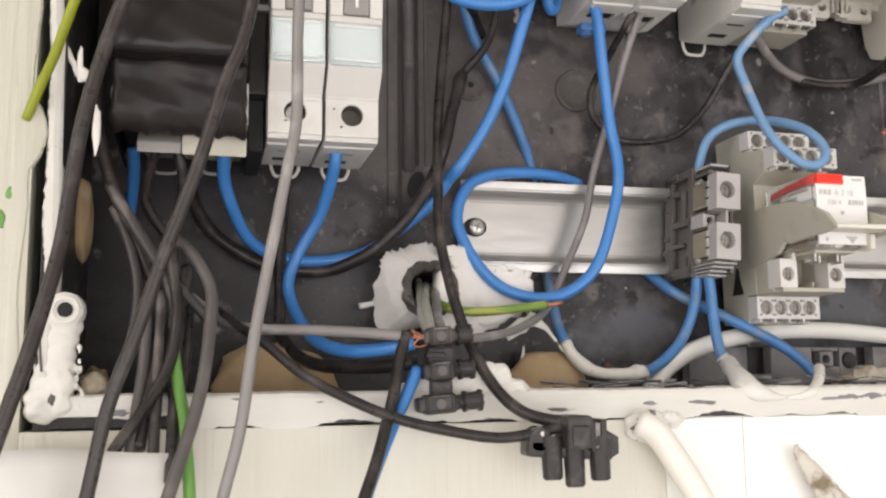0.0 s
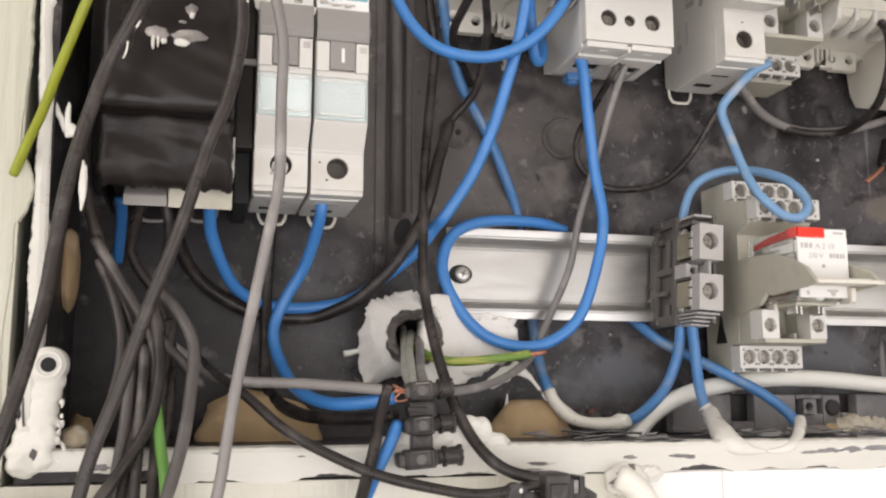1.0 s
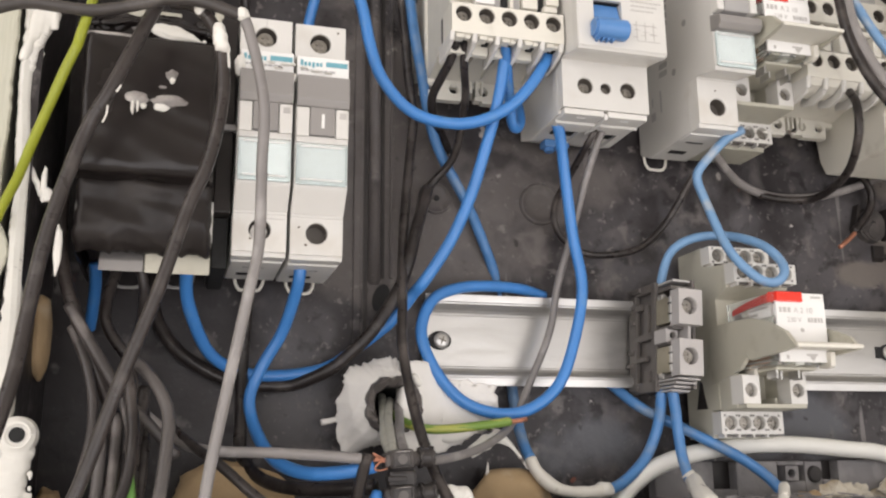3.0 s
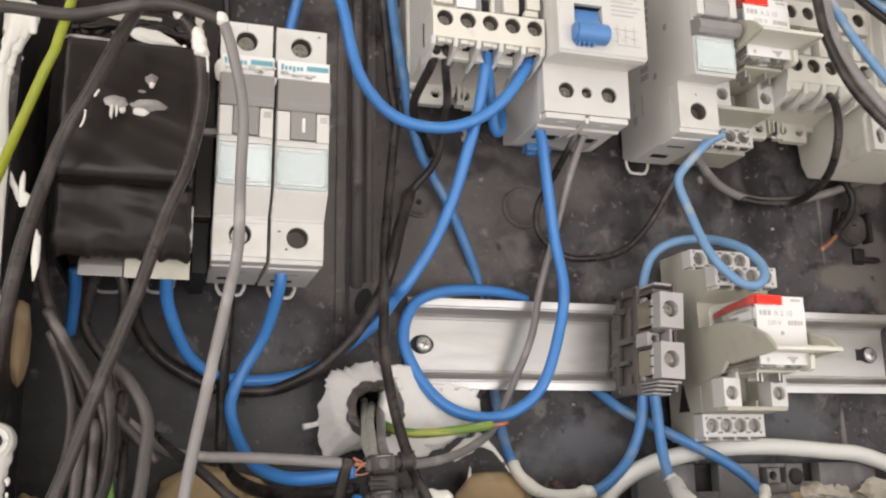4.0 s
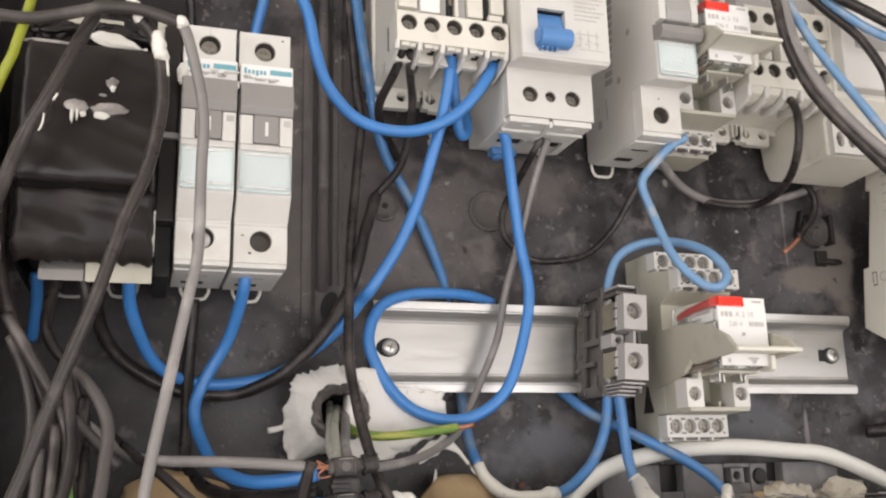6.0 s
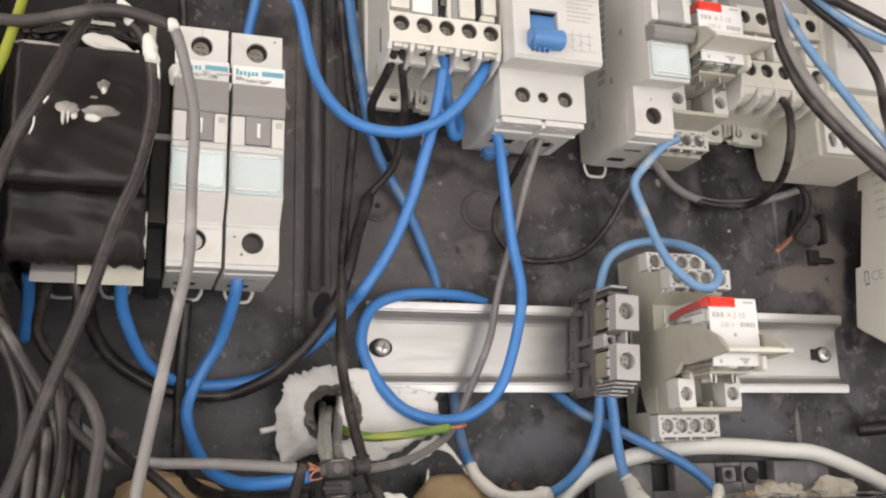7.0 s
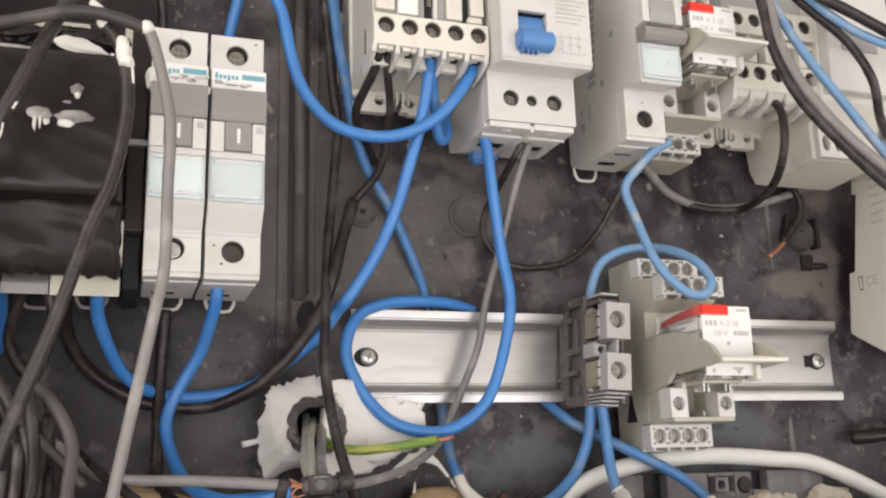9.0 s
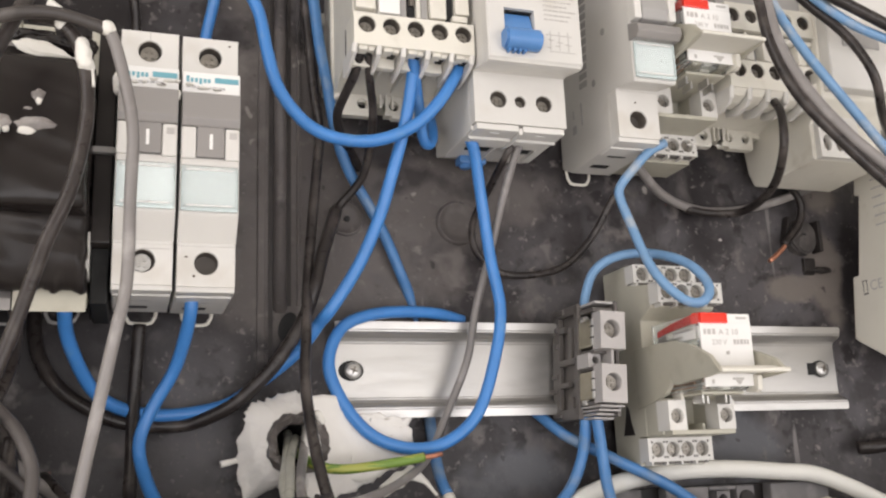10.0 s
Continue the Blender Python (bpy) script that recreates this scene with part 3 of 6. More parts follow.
t = thing("paint_splash", (-130.6, -58, 34), "torn strip of dried white paint on the rim", "paint")
bm = bmesh.new()
lump(bm, (0, 0, 0), (1.0, 0.9, 6.0), 14.4, 0.4, 3)
lump(bm, (1.2, 0.2, -3.2), (1.7, 0.9, 2.2), 17.4, 0.3, 3)
fuse(part("strip", bm, paint_white, t, smooth=True))


t = thing("paint_splash", (-134, -59.5, 88), "fingers of dried white paint on the rim", "paint")
bm = bmesh.new()
for dx, dz, r0 in ((-3.5, -17, 1.5), (-1.0, -10, 1.2), (1.2, -8, 0.9), (3.4, -6, 0.9)):
    tube(bm, spline([(dx * 0.7, 0, 2), (dx * 0.9, -0.3, dz * 0.5), (dx * 1.2 - 1.0, -0.2, dz)]), r0, 10, 0.4)
lump(bm, (0, 0, 2), (4.4, 1.0, 3), 3, 0.3, 3)
fuse(part("splash", bm, paint_white, t, smooth=True))


# ---- mounting rails ----
def rail(x0, x1, z, holes, label):
    t = thing("mounting_rail", (x0, 0, z), label, "mounting rail", "mounting rails")
    w = x1 - x0
    prof = [(-0.3, 17.5), (0, 14.2), (0.9, 13.0), (4.6, 11.6), (5.4, 10.2), (5.4, -10.2), (4.6, -11.6), (0.9, -13.0), (0, -14.2), (0.2, -17.5), (1.3, -17.5), (1.35, -14.2), (7.4, -12.9), (7.4, 12.9), (1.3, 14.2), (1.1, 17.5)]
    bm = bmesh.new()
    b = [[bm.verts.new((x, y, zz)) for y, zz in prof] for x in (0, w)]
    for k in range(len(prof)):
        bm.faces.new((b[0][k], b[0][(k + 1) % len(prof)], b[1][(k + 1) % len(prof)], b[1][k]))
    for e in b:
        bm.faces.new(e)
    bmesh.ops.bevel(bm, geom=[e for e in bm.edges if abs(e.verts[0].co.x - e.verts[1].co.x) > 1], offset=0.45, segments=2, affect="EDGES")
    part("rail_strip", bm, steel, t)
    for hx in holes:
        bm = cyl(bmesh.new(), (0, 5.6, 0), (0, 5.3, 0), 3.7, n=24)
        bm.transform(Matrix.Translation((hx - 0.7, 0, 0)) @ Matrix.Scale(1.28, 4, (1, 0, 0)))
        part("slot", bm, hollow, t, "dark oval fixing slot")
        if hx > 100:
            part("notch", box(bmesh.new(), hx - 7.2, hx - 3.2, 5.25, 5.6, -2.6, 2.6, 0.1), hollow, t, "dark end of the fixing slot")
        bm = bmesh.new()
        bmesh.ops.create_uvsphere(bm, u_segments=20, v_segments=12, radius=3.2)
        for v in bm.verts:
            v.co.y *= 0.45
        bm.transform(Matrix.Translation((hx, 5.0, 0)))
        head = part("screw", bm, screw_bright, t, "bright cross-head fixing screw", smooth=True)
        bm = bmesh.new()
        for a in (20, 110):
            box(bm, -1.5, 1.5, -0.2, 0.2, -0.28, 0.28, 0.1, Matrix.Translation((hx, 3.38, 0)) @ Matrix.Rotation(radians(a), 4, "Y"))
        part("cross_slot", bm, screw_metal, head, "shallow cross slot")
    return t


rail(0, 222.5, 0, (7.5, 215.0), "bare zinc-plated steel mounting rail screwed to the backplate")
rail(-128, -44, 59, (), "zinc-plated steel mounting rail behind the breakers")
rail(-4, 300, 121, (), "zinc-plated steel mounting rail behind the upper devices")


# ---- modular devices: origin at the left edge, rail lip, middle height ----
def rail_clip(t, x, z=-41, mat=plastic_light):
    bm = bmesh.new()
    line = [Vector((x + dx, -1.5, z + dz)) for dx, dz in ((-5.2, 2), (-4.8, -0.8), (-3.6, -2.9), (-1.9, -3.3), (1.9, -3.3), (3.6, -2.9), (4.8, -0.8), (5.2, 2))]
    for p, q in zip(line, line[1:]):
        cyl(bm, p, q, 0.62, n=8)
    for p in line:
        bmesh.ops.create_icosphere(bm, subdivisions=1, radius=0.62, matrix=Matrix.Translation(p))
    part("rail_clip", bm, mat, t, "pale plastic rail clip")


def breaker(at, label, on=True, stickers=True, clip_at=9.0, mark=True, nose=0.0, drop=2.2, step=-26.6, lower_screw=None, panel=False):
    """A one-module breaker; nose is how much further its middle stands out, drop how much lower it sits, step where the lower cover ends."""
    t = thing("circuit_breaker", at, label, "circuit breaker", "circuit breakers")
    w, f = 17.4, -nose
    bm = bmesh.new()
    prism(bm, [(2, -37), (-6, -41), (-40, -41), (-40, step), (-46.0, step), (f - 52.4, -17.4 - drop), (f - 53, -16.6 - drop), (f - 53, 26.4), (-46.5, 27.4), (-40, 27.5), (-40, 41), (2, 41)], 0, w, 0.5)
    part("body", bm, plastic_white, t)
    for z0, z1, hz, nm in ((-39.6, step + 0.3, -32.4, "lower_terminal_cover"), (27.2, 41, 34.5, "upper_terminal_cover")):
        cover = part(nm, holed(bmesh.new(), 0.15, w - 0.15, z0, z1, -46, -39.6, [(w / 2, hz, 3.5)], 28), plastic_white, t)
        part("terminal_hole", well(bmesh.new(), w / 2, hz, 3.46, -45.3, -40.1), hole_shade_dark, cover, "dark cup painted for the shade of a terminal hole")
        if hz > 0 or lower_screw:
            part("screw", screw(bmesh.new(), w / 2 - 0.2, -43.8, hz - 0.2, 2.7), lower_screw if hz < 0 else screw_mid, cover, "recessed terminal screw")
        # the moulded step that frames the terminal hole
        part("cover_ridge", box(bmesh.new(), 0.2, w - 0.2, -46.35, -45.6, (z1 - 1.0) if hz < 0 else z0, z1 if hz < 0 else (z0 + 0.9), 0.25), plastic_white, cover)
    if panel:
        for a, b, c, d in ((8.5, w - 1.0, -28.8, -28.55), (8.6, 8.8, 38.2, 41)):
            part("panel_joint", box(bmesh.new(), a, b, -46.1, -45.9, c, d, 0), print_faint, t, "fine joint in the moulding")
    part("front_lip", box(bmesh.new(), 0.1, w - 0.1, -45.2, -39, -41.2, -39.3, 0.4), plastic_white, t)
    part("under_lip", box(bmesh.new(), 0.4, w - 0.4, -38.4, -30, -41.6, -40.6, 0.3), plastic_white, t)
    # label holder: a card under a clear lid with bright rounded edges
    pane = part("window", box(bmesh.new(), 0.9, w - 0.9, f - 53.6, f - 52, -15.6 - drop, -3.0 - drop, 0.4), window_teal, t, "pale label card under a clear lid")
    part("window_lid", box(bmesh.new(), 0.4, w - 0.4, f - 54.5, f - 53.7, -16.2 - drop, -2.3 - drop, 0.38), clear_lid, pane, "clear plastic lid").visible_shadow = False
    bm = bmesh.new()
    for a, b, c, d in ((0.5, 1.0, -16.0, -2.6), (w - 1.0, w - 0.5, -16.0, -2.6), (1.0, w - 1.0, -16.2, -15.2)):
        box(bm, a, b, f - 54.3, f - 53.4, c - drop, d - drop, 0.25)
    part("window_edge", bm, window_edge, pane, "teal edge of the clear window")
    # two white strips painted as highlights across the lid
    bm = bmesh.new()
    box(bm, 1.8, w - 2.0, f - 54.8, f - 54.3, -14.8 - drop, -14.35 - drop, 0.15)
    box(bm, 1.8, w - 2.0, f - 54.8, f - 54.3, -3.7 - drop, -3.35 - drop, 0.15)
    part("lid_rib", bm, label_white, pane, "white strip painted as a highlight on the lid")
    part("window_ledge", box(bmesh.new(), 0.3, w - 0.3, f - 54.6, f - 52, -2.2 - drop, -0.2 - drop, 0.45), plastic_white, t)
    bm = bmesh.new()
    if on:
        prism(bm, [(f - 52, 10.0 - drop), (f - 55.2, 10.0 - drop), (f - 56.4, 12.3 - drop), (f - 55.9, 20.6 - drop), (f - 52, 21.4 - drop)], 0.1, w - 0.1, 0.45)
    else:
        prism(bm, [(f - 52, -1.8 - drop), (f - 57.5, -2.6 - drop), (f - 59.5, -0.6 - drop), (f - 59.0, 2.4 - drop), (f - 56, 3.8 - drop), (f - 52, 5.0 - drop)], -0.3, w + 0.3, 0.5)
    toggle = part("toggle", bm, toggle_grey, t, "grey rocker toggle")
    if on:
        part("toggle_tongue", box(bmesh.new(), 4.6, w - 4.6, f - 54.7, f - 52, 0.6 - drop, 10.5 - drop, 0.4), toggle_grey, toggle)
        if mark:
            part("position_mark", box(bmesh.new(), 8.3, 9.3, f - 54.9, f - 54.6, 3.0 - drop, 7.8 - drop, 0.1), label_white, toggle, "white stroke mark")
        for a in (0.2, w - 4.4):
            part("toggle_guard", box(bmesh.new(), a, a + 4.2, f - 55.0, f - 52, -0.2 - drop, 9.8 - drop, 0.5), plastic_white, t)
        part("guard_mark", box(bmesh.new(), w - 3.2, w - 1.0, f - 55.15, f - 54.9, 6.6 - drop, 8.6 - drop, 0.1), print_faint, t, "faint stamped mark")
    else:
        # upper slope behind the lowered toggle, with the pivot showing
        part("toggle_saddle", prism(bmesh.new(), [(f - 51, 4.8 - drop), (f - 56.5, 5.6 - drop), (f - 57.5, 9.5 - drop), (f - 55.5, 16 - drop), (f - 51, 18 - drop)], 3.4, w - 3.0, 0.7), plastic_mid, toggle, "grey saddle of the toggle")
        for a in (0.1, w - 3.1):
            part("toggle_guard", box(bmesh.new(), a, a + 3.0, f - 57.5, f - 52, 5.2 - drop, 20 - drop, 0.7), plastic_white, t)
    if stickers:
        sticker = part("maker_label", box(bmesh.new(), 0.2, w - 0.2, -53.3, -52.6, 19.4, 26.0, 0.1), label_white, t)
        bm = bmesh.new()
        box(bm, 9.6, w - 0.6, -53.45, -53.2, 22.9, 24.6, 0)
        for k, (a, h) in enumerate(((1.2, 2.0), (2.4, 1.35), (3.7, 1.35), (5.0, 1.35), (6.3, 1.35), (7.5, 1.35))):
            box(bm, a, a + 0.85, -53.45, -53.25, 22.7 - (0.5 if k == 3 else 0), 22.7 + h, 0)
        part("maker_mark", bm, print_teal, sticker, "teal print")
        part("print", bars(bmesh.new(), 1.2, 13, 20.8, -53.35, 0.7, 9, 0.35), print_grey, sticker)
    # raised dark boxes painted for the shade of the wire entries
    bm = bmesh.new()
    box(bm, 4.5, w - 5.5, -29, -27.6, -41.2, -40.5, 0.2)
    box(bm, 3.5, w - 6.5, -18, -14.5, -41.2, -40.5, 0.2)
    part("wire_entry", bm, hollow, t, "dark box painted for the shade of a wire entry")
    for k in range(11):
        part("side_vent", box(bmesh.new(), -0.15, 0.3, -25.5, -19.0, -8 + k * 3.5, -5.5 + k * 3.5, 0.2, pose(0, 0, 0, 6, 0, 0)), plastic_mid, t, "shallow side vent")
    bm = bmesh.new()
    box(bm, -0.12, 0.1, -19, -17.8, -25, -15.5, 0)
    box(bm, -0.12, 0.1, -13.5, -10, -26.5, -23, 0)
    box(bm, -0.12, 0.1, -12, -11, -20, -16.5, 0)
    part("side_mark", bm, print_grey, t, "grey moulded side marks")
    for y, z in ((-30, -12), (-12, 20), (-40, 5)):
        part("rivet", cyl(bmesh.new(), (0.3, y, z), (-0.25, y, z), 1.5, n=14, bevel=0.2), plastic_mid, t, "rivet of the housing")
    rail_clip(t, clip_at)
    return t


breaker((-75.9, 0, 59.5), "off-white single-pole breaker with grey toggle and teal print", lower_screw=screw_bright, panel=True)
breaker((-57.6, 0, 59.2), "off-white single-pole breaker with its toggle up")
breaker((97.6, 3, 119.7), "off-white breaker with its grey toggle down", on=False, stickers=False, clip_at=5, nose=6.5, drop=6.0, step=-20.8)


def windowed(bm, x0, x1, z0, z1, yf, yb, hx0, hx1, hz0, hz1):
    """A slab facing the viewer with a rectangular well through it."""
    outer = [(x0, z0), (x1, z0), (x1, z1), (x0, z1)]
    inner = [(hx0, hz0), (hx1, hz0), (hx1, hz1), (hx0, hz1)]
    rings = [[bm.verts.new((x, y, z)) for x, z in loop] for loop, y in ((outer, yb), (outer, yf + 0.5), ([(x + (0.5 if x == x0 else -0.5), z + (0.5 if z == z0 else -0.5)) for x, z in outer], yf), (inner, yf), (inner, yb))]
    for a, b in zip(rings, rings[1:]):
        for k in range(4):
            bm.faces.new((a[k], a[(k + 1) % 4], b[(k + 1) % 4], b[k]))
    return bm


def residual_switch(at):
    t = thing("residual_current_switch", at, "white two-module residual-current switch with a blue toggle", "residual-current switch")
    w = 35.4
    bm = bmesh.new()
    prism(bm, [(2, -38), (-8, -41), (-38, -41), (-38, -20.6), (-44, -20.6), (-54.4, -22.6), (-54.4, 22), (-44, 23), (-38, 23), (-38, 41), (2, 41)], 0, w, 0.5)
    part("body", bm, plastic_white, t)
    part("front_panel", windowed(bmesh.new(), 0, w, -22.2, 22, -58.5, -54, 6.4, 17.6, -18.6, -3.4), plastic_white, t)
    part("chin", prism(bmesh.new(), [(-54, -22.9), (-57.2, -22.9), (-58.2, -21.6), (-54, -21.4)], 0.1, w - 0.1, 0.3), plastic_white, t)
    holes = [(9.4, -30.5, 3.1), (17.7, -30.8, 2.1), (26.9, -30.8, 3.1)]
    cover = part("lower_terminal_cover", holed(bmesh.new(), 0.15, w - 0.15, -39.5, -20, -42.5, -37.6, holes, 28), plastic_white, t)
    part("upper_terminal_cover", holed(bmesh.new(), 0.15, w - 0.15, 23, 40, -42.5, -37.5, [(9.4, 31, 3.1), (26.9, 31, 3.1)]), plastic_white, t)
    for x, z, r in holes:
        part("terminal_hole", well(bmesh.new(), x, z, r - 0.04, -41.8, -38.1), hole_shade_dark, cover, "dark cup painted for the shade of a terminal hole")
        part("screw", screw(bmesh.new(), x + 0.4, -40.0, z - 0.3, r * 0.74), screw_mid, cover, "recessed terminal screw")
    # stepped underside: two ribbed shelves and a raised tray between the wire entries
    for a, b in ((0.8, w / 2 - 0.8), (w / 2 + 0.8, w - 0.8)):
        shelf = part("terminal_shelf", box(bmesh.new(), a, b, -41.8, -34, -41.9, -39.6, 0.4), plastic_white, t)
        part("shelf_edge", box(bmesh.new(), a, b, -33.6, -32.4, -42.6, -40.4, 0.3), plastic_white, shelf)
        part("shelf_slot", box(bmesh.new(), a + 6, a + 9.5, -39.0, -38.2, -42.05, -41.7, 0.1), label_white, shelf, "pale moulded slot")
    part("middle_rib", box(bmesh.new(), w / 2 - 0.7, w / 2 + 0.7, -41.5, -24, -42.9, -40.4, 0.4), plastic_white, t)
    part("entry_tray", box(bmesh.new(), 2, w - 2, -31.5, -24.5, -42.2, -40.4, 0.5), plastic_white, t)
    for a in (4.5, 21):
        # dark box in place of the shade in this entry
        part("wire_entry", box(bmesh.new(), a, a + 9, -24, -18, -41.4, -40.4, 0.2), hollow, t, "dark box painted for the shade of a wire entry")
        part("entry_rib", box(bmesh.new(), a + 9.4, a + 10.4, -24, -10, -42.2, -40.6, 0.3), plastic_white, t)
    slot_back = part("toggle_well", box(bmesh.new(), 6.4, 17.6, -54.9, -54.0, -18.6, -3.4, 0.1), blue_toggle, t, "blue toggle slot")
    # black strip painted where shade falls at the top of the slot
    part("well_shade", box(bmesh.new(), 6.5, 17.5, -57.0, -54.6, -3.9, -3.5, 0.1), hollow, slot_back, "dark strip painted for the shade above the toggle")
    bm = bmesh.new()
    prism(bm, [(-54.6, -4.2), (-55.8, -4.2), (-58.8, -12.4), (-55, -13.0)], 6.7, 17.2, 0.4)
    cyl(bm, (4.9, -60.6, -16.0), (18.3, -60.6, -16.0), 3.8, n=30, bevel=0.7)
    box(bm, 6.6, 17.2, -61, -57, -18.4, -12.6, 0.6)
    for k in range(4):
        box(bm, 6.3 + 1.9 * k, 7.3 + 1.9 * k, -61.2, -58.6, -20.6, -18.8, 0.25)
    part("toggle", bm, blue_toggle, t, "blue plastic barrel toggle")
    bm = bmesh.new()
    for k in range(6):
        bars(bm, 21.4, 33.6 - (k % 3) * 1.6, 2.4 - k * 1.75, -58.55, 0.55, 30 + k, 0.3)
    for k in range(3):
        box(bm, 23.2 + 3.4 * k, 23.45 + 3.4 * k, -58.6, -58.48, -17.5, -10.4, 0)
        box(bm, 22.4 + 3.4 * k, 24.6 + 3.4 * k, -58.6, -58.48, -13.9 - 0.7 * k, -13.65 - 0.7 * k, 0)
        box(bm, 21.8 + 3.4 * k, 23.4 + 3.4 * k, -58.6, -58.48, -16.8 + 0.8 * k, -16.55 + 0.8 * k, 0)
    box(bm, 21.6, 31.5, -58.6, -58.48, -12.0, -11.75, 0)
    box(bm, 23.0, 32.6, -58.6, -58.48, -18.2, -17.95, 0)
    part("print", bm, print_faint, t, "fine grey print and a small circuit sketch")
    bm = bmesh.new()
    box(bm, 5.0, 11.5, -12, -6, -44, -41, 0.6)
    cyl(bm, (8, -9, -43), (8, -9, -45.6), 2.2, n=14, bevel=0.4)
    box(bm, 11.8, 16.5, -10, -5, -43.4, -41, 0.6)
    part("clip", bm, blue_toggle, t, "blue plastic clip")
    return t


residual_switch((41.4, 0, 121))


def contactor(at, pitch, label, upper_row=False):
    t = thing("contactor", at, label, "contactor", "contactors")
    w = 43.0
    xs = [4.6 + pitch * k for k in range(5)]
    part("base", box(bmesh.new(), 0, w, -10, 2, -23, 40, 0.8), plastic_light, t)
    part("body", prism(bmesh.new(), [(-9, -21), (-30, -15), (-34, -13), (-34, 40), (-9, 40)], 1.2, w - 1.2, 0.6), plastic_light, t)
    block = part("terminal_strip", holed(bmesh.new(), 0, w, -18.2, -6.6, -48, -36, [(x, -10.6, 3.0) for x in xs], 28), plastic_light, t)
    # black sheet put behind the holes in place of their shade
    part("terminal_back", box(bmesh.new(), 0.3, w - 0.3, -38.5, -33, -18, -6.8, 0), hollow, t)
    for x in xs:
        part("terminal_hole", well(bmesh.new(), x, -10.6, 2.96, -47.3, -39), hole_shade_dark, block, "dark cup painted for the shade of a terminal hole")
        part("screw", screw(bmesh.new(), x + 0.1, -44.9, -10.8, 2.4), screw_mid, block, "recessed terminal screw")
    # hooked barriers under the strip, each with a rolled bright edge
    for k in range(6):
        x = (xs[0] - pitch / 2 + pitch * k) - 0.7
        x = min(max(x, -0.2), w - 1.4)
        low = 2.6 if upper_row else 0.0
        fin = part("fin", prism(bmesh.new(), [(-47.8, -17.8), (-47.4, -20.6 - low * 0.5), (-44.8, -21.8 - low), (-38, -23.4 - low), (-31, -24.0), (-31, -17)], x, x + 1.3, 0.3), plastic_white, t)
        part("fin_roll", cyl(bmesh.new(), (x + 0.6, -47.2, -17.6), (x + 0.4, -46.6, -21.2 - low * 0.7), 1.0, n=12, bevel=0.3), plastic_white, fin)
    for k, x in enumerate(xs):
        # entry shade as a small dark box under the strip
        part("wire_entry", box(bmesh.new(), x + 0.2, x + 2.6, -43.5, -39.5, -18.9, -18, 0.2), hollow, t, "dark box painted for the shade of a wire entry")
        if upper_row:
            part("pocket", prism(bmesh.new(), [(-47.4, -18.0), (-45.6, -20.6), (-41.5, -22.2), (-36, -22.6), (-36, -18.0)], x - 3.0, x + 3.0, 0.3), plastic_light, t, "scooped pocket under the terminal")
            part("pocket_edge", box(bmesh.new(), x - 1.6, x + 2.4, -33.8, -32.8, -22.4, -17.4, 0.3), label_white, t, "bright moulded edge")
            continue
        tab = part("entry_tab", box(bmesh.new(), x - 2.8, x + 0.4, -47.0, -43.0, -19.6, -18, 0.4), plastic_light, t)
        part("tab_foot", box(bmesh.new(), x + 0.6, x + 2.8, -46.4, -44.4, -19.5, -18, 0.3), plastic_light, tab)
        part("entry_lip", box(bmesh.new(), x - 3.0, x + 3.2, -38.6, -35.6, -21.8, -17.5, 0.35), plastic_light, t)
        part("body_rib", box(bmesh.new(), x - 0.5, x + 0.3, -33, -14, -20.4, -14, 0.25), plastic_light, t)
    part("front_tier", prism(bmesh.new(), [(-33, -6.4), (-43.5, -6.4), (-44.0, -4), (-44.0, 34), (-33, 36)], 0.5, w - 0.5, 0.5), plastic_mid if upper_row else plastic_light, t)
    if upper_row:
        upper = [(3.2 + 8.2 * k, 11.4, 2.8) for k in range(5)]
        row = part("upper_terminal_strip", holed(bmesh.new(), -0.4, 41, 5.2, 16.4, -50, -42, upper, 28), plastic_light, t)
        for x, z, r in upper:
            part("terminal_hole", well(bmesh.new(), x, z, r - 0.04, -49.3, -44.2), hole_shade_dark, row, "dark cup painted for the shade of a terminal hole")
            part("screw", screw(bmesh.new(), x + 0.2, -46.8, z, r - 0.4), screw_mid, row, "recessed terminal screw")
        part("terminal_lip", box(bmesh.new(), 0.2, 40, -48.4, -44, 2.2, 4.4, 0.4), plastic_light, t)
        for k in range(6):
            part("divider", box(bmesh.new(), -0.4 + 8.2 * k, 0.9 + 8.2 * k, -48.8, -44, -6.2, 5, 0.3), plastic_light, t)
        for k in range(5):
            part("label_card", box(bmesh.new(), 1.6 + 8.2 * k, 5.2 + 8.2 * k, -46.6, -44, -5.4, 1.8, 0.3), label_white if k in (0, 3) else plastic_light, t)
    else:
        part("label_card", box(bmesh.new(), 9.0, 16.4, -47.8, -44, -5.6, 12, 0.3), label_white, t, "blank white label card")
        for a, b, z0 in ((1.0, 8.0, -4.2), (22.5, 24.0, -5.8), (27.5, 33.5, -5.0), (36.8, 42.0, -2.5)):
            part("guide", box(bmesh.new(), a, b, -47.0, -44, z0, 14, 0.4), plastic_light, t)
        for a, b in ((17.2, 19.2), (19.8, 22.2), (24.6, 27.0), (33.8, 36.4)):
            part("slot", box(bmesh.new(), a, b, -45.2, -44, -5.0, 13, 0.2), hollow if a in (19.8, 33.8) else plastic_mid, t)
        part("guide_peg", box(bmesh.new(), 20.2, 21.8, -46.6, -44.5, -1.0, 4.0, 0.3), screw_metal, t, "dark peg between the guides")
        part("guide_arch", box(bmesh.new(), 35.5, 41.0, -47.6, -44, -5.8, -3.4, 0.6), plastic_light, t)
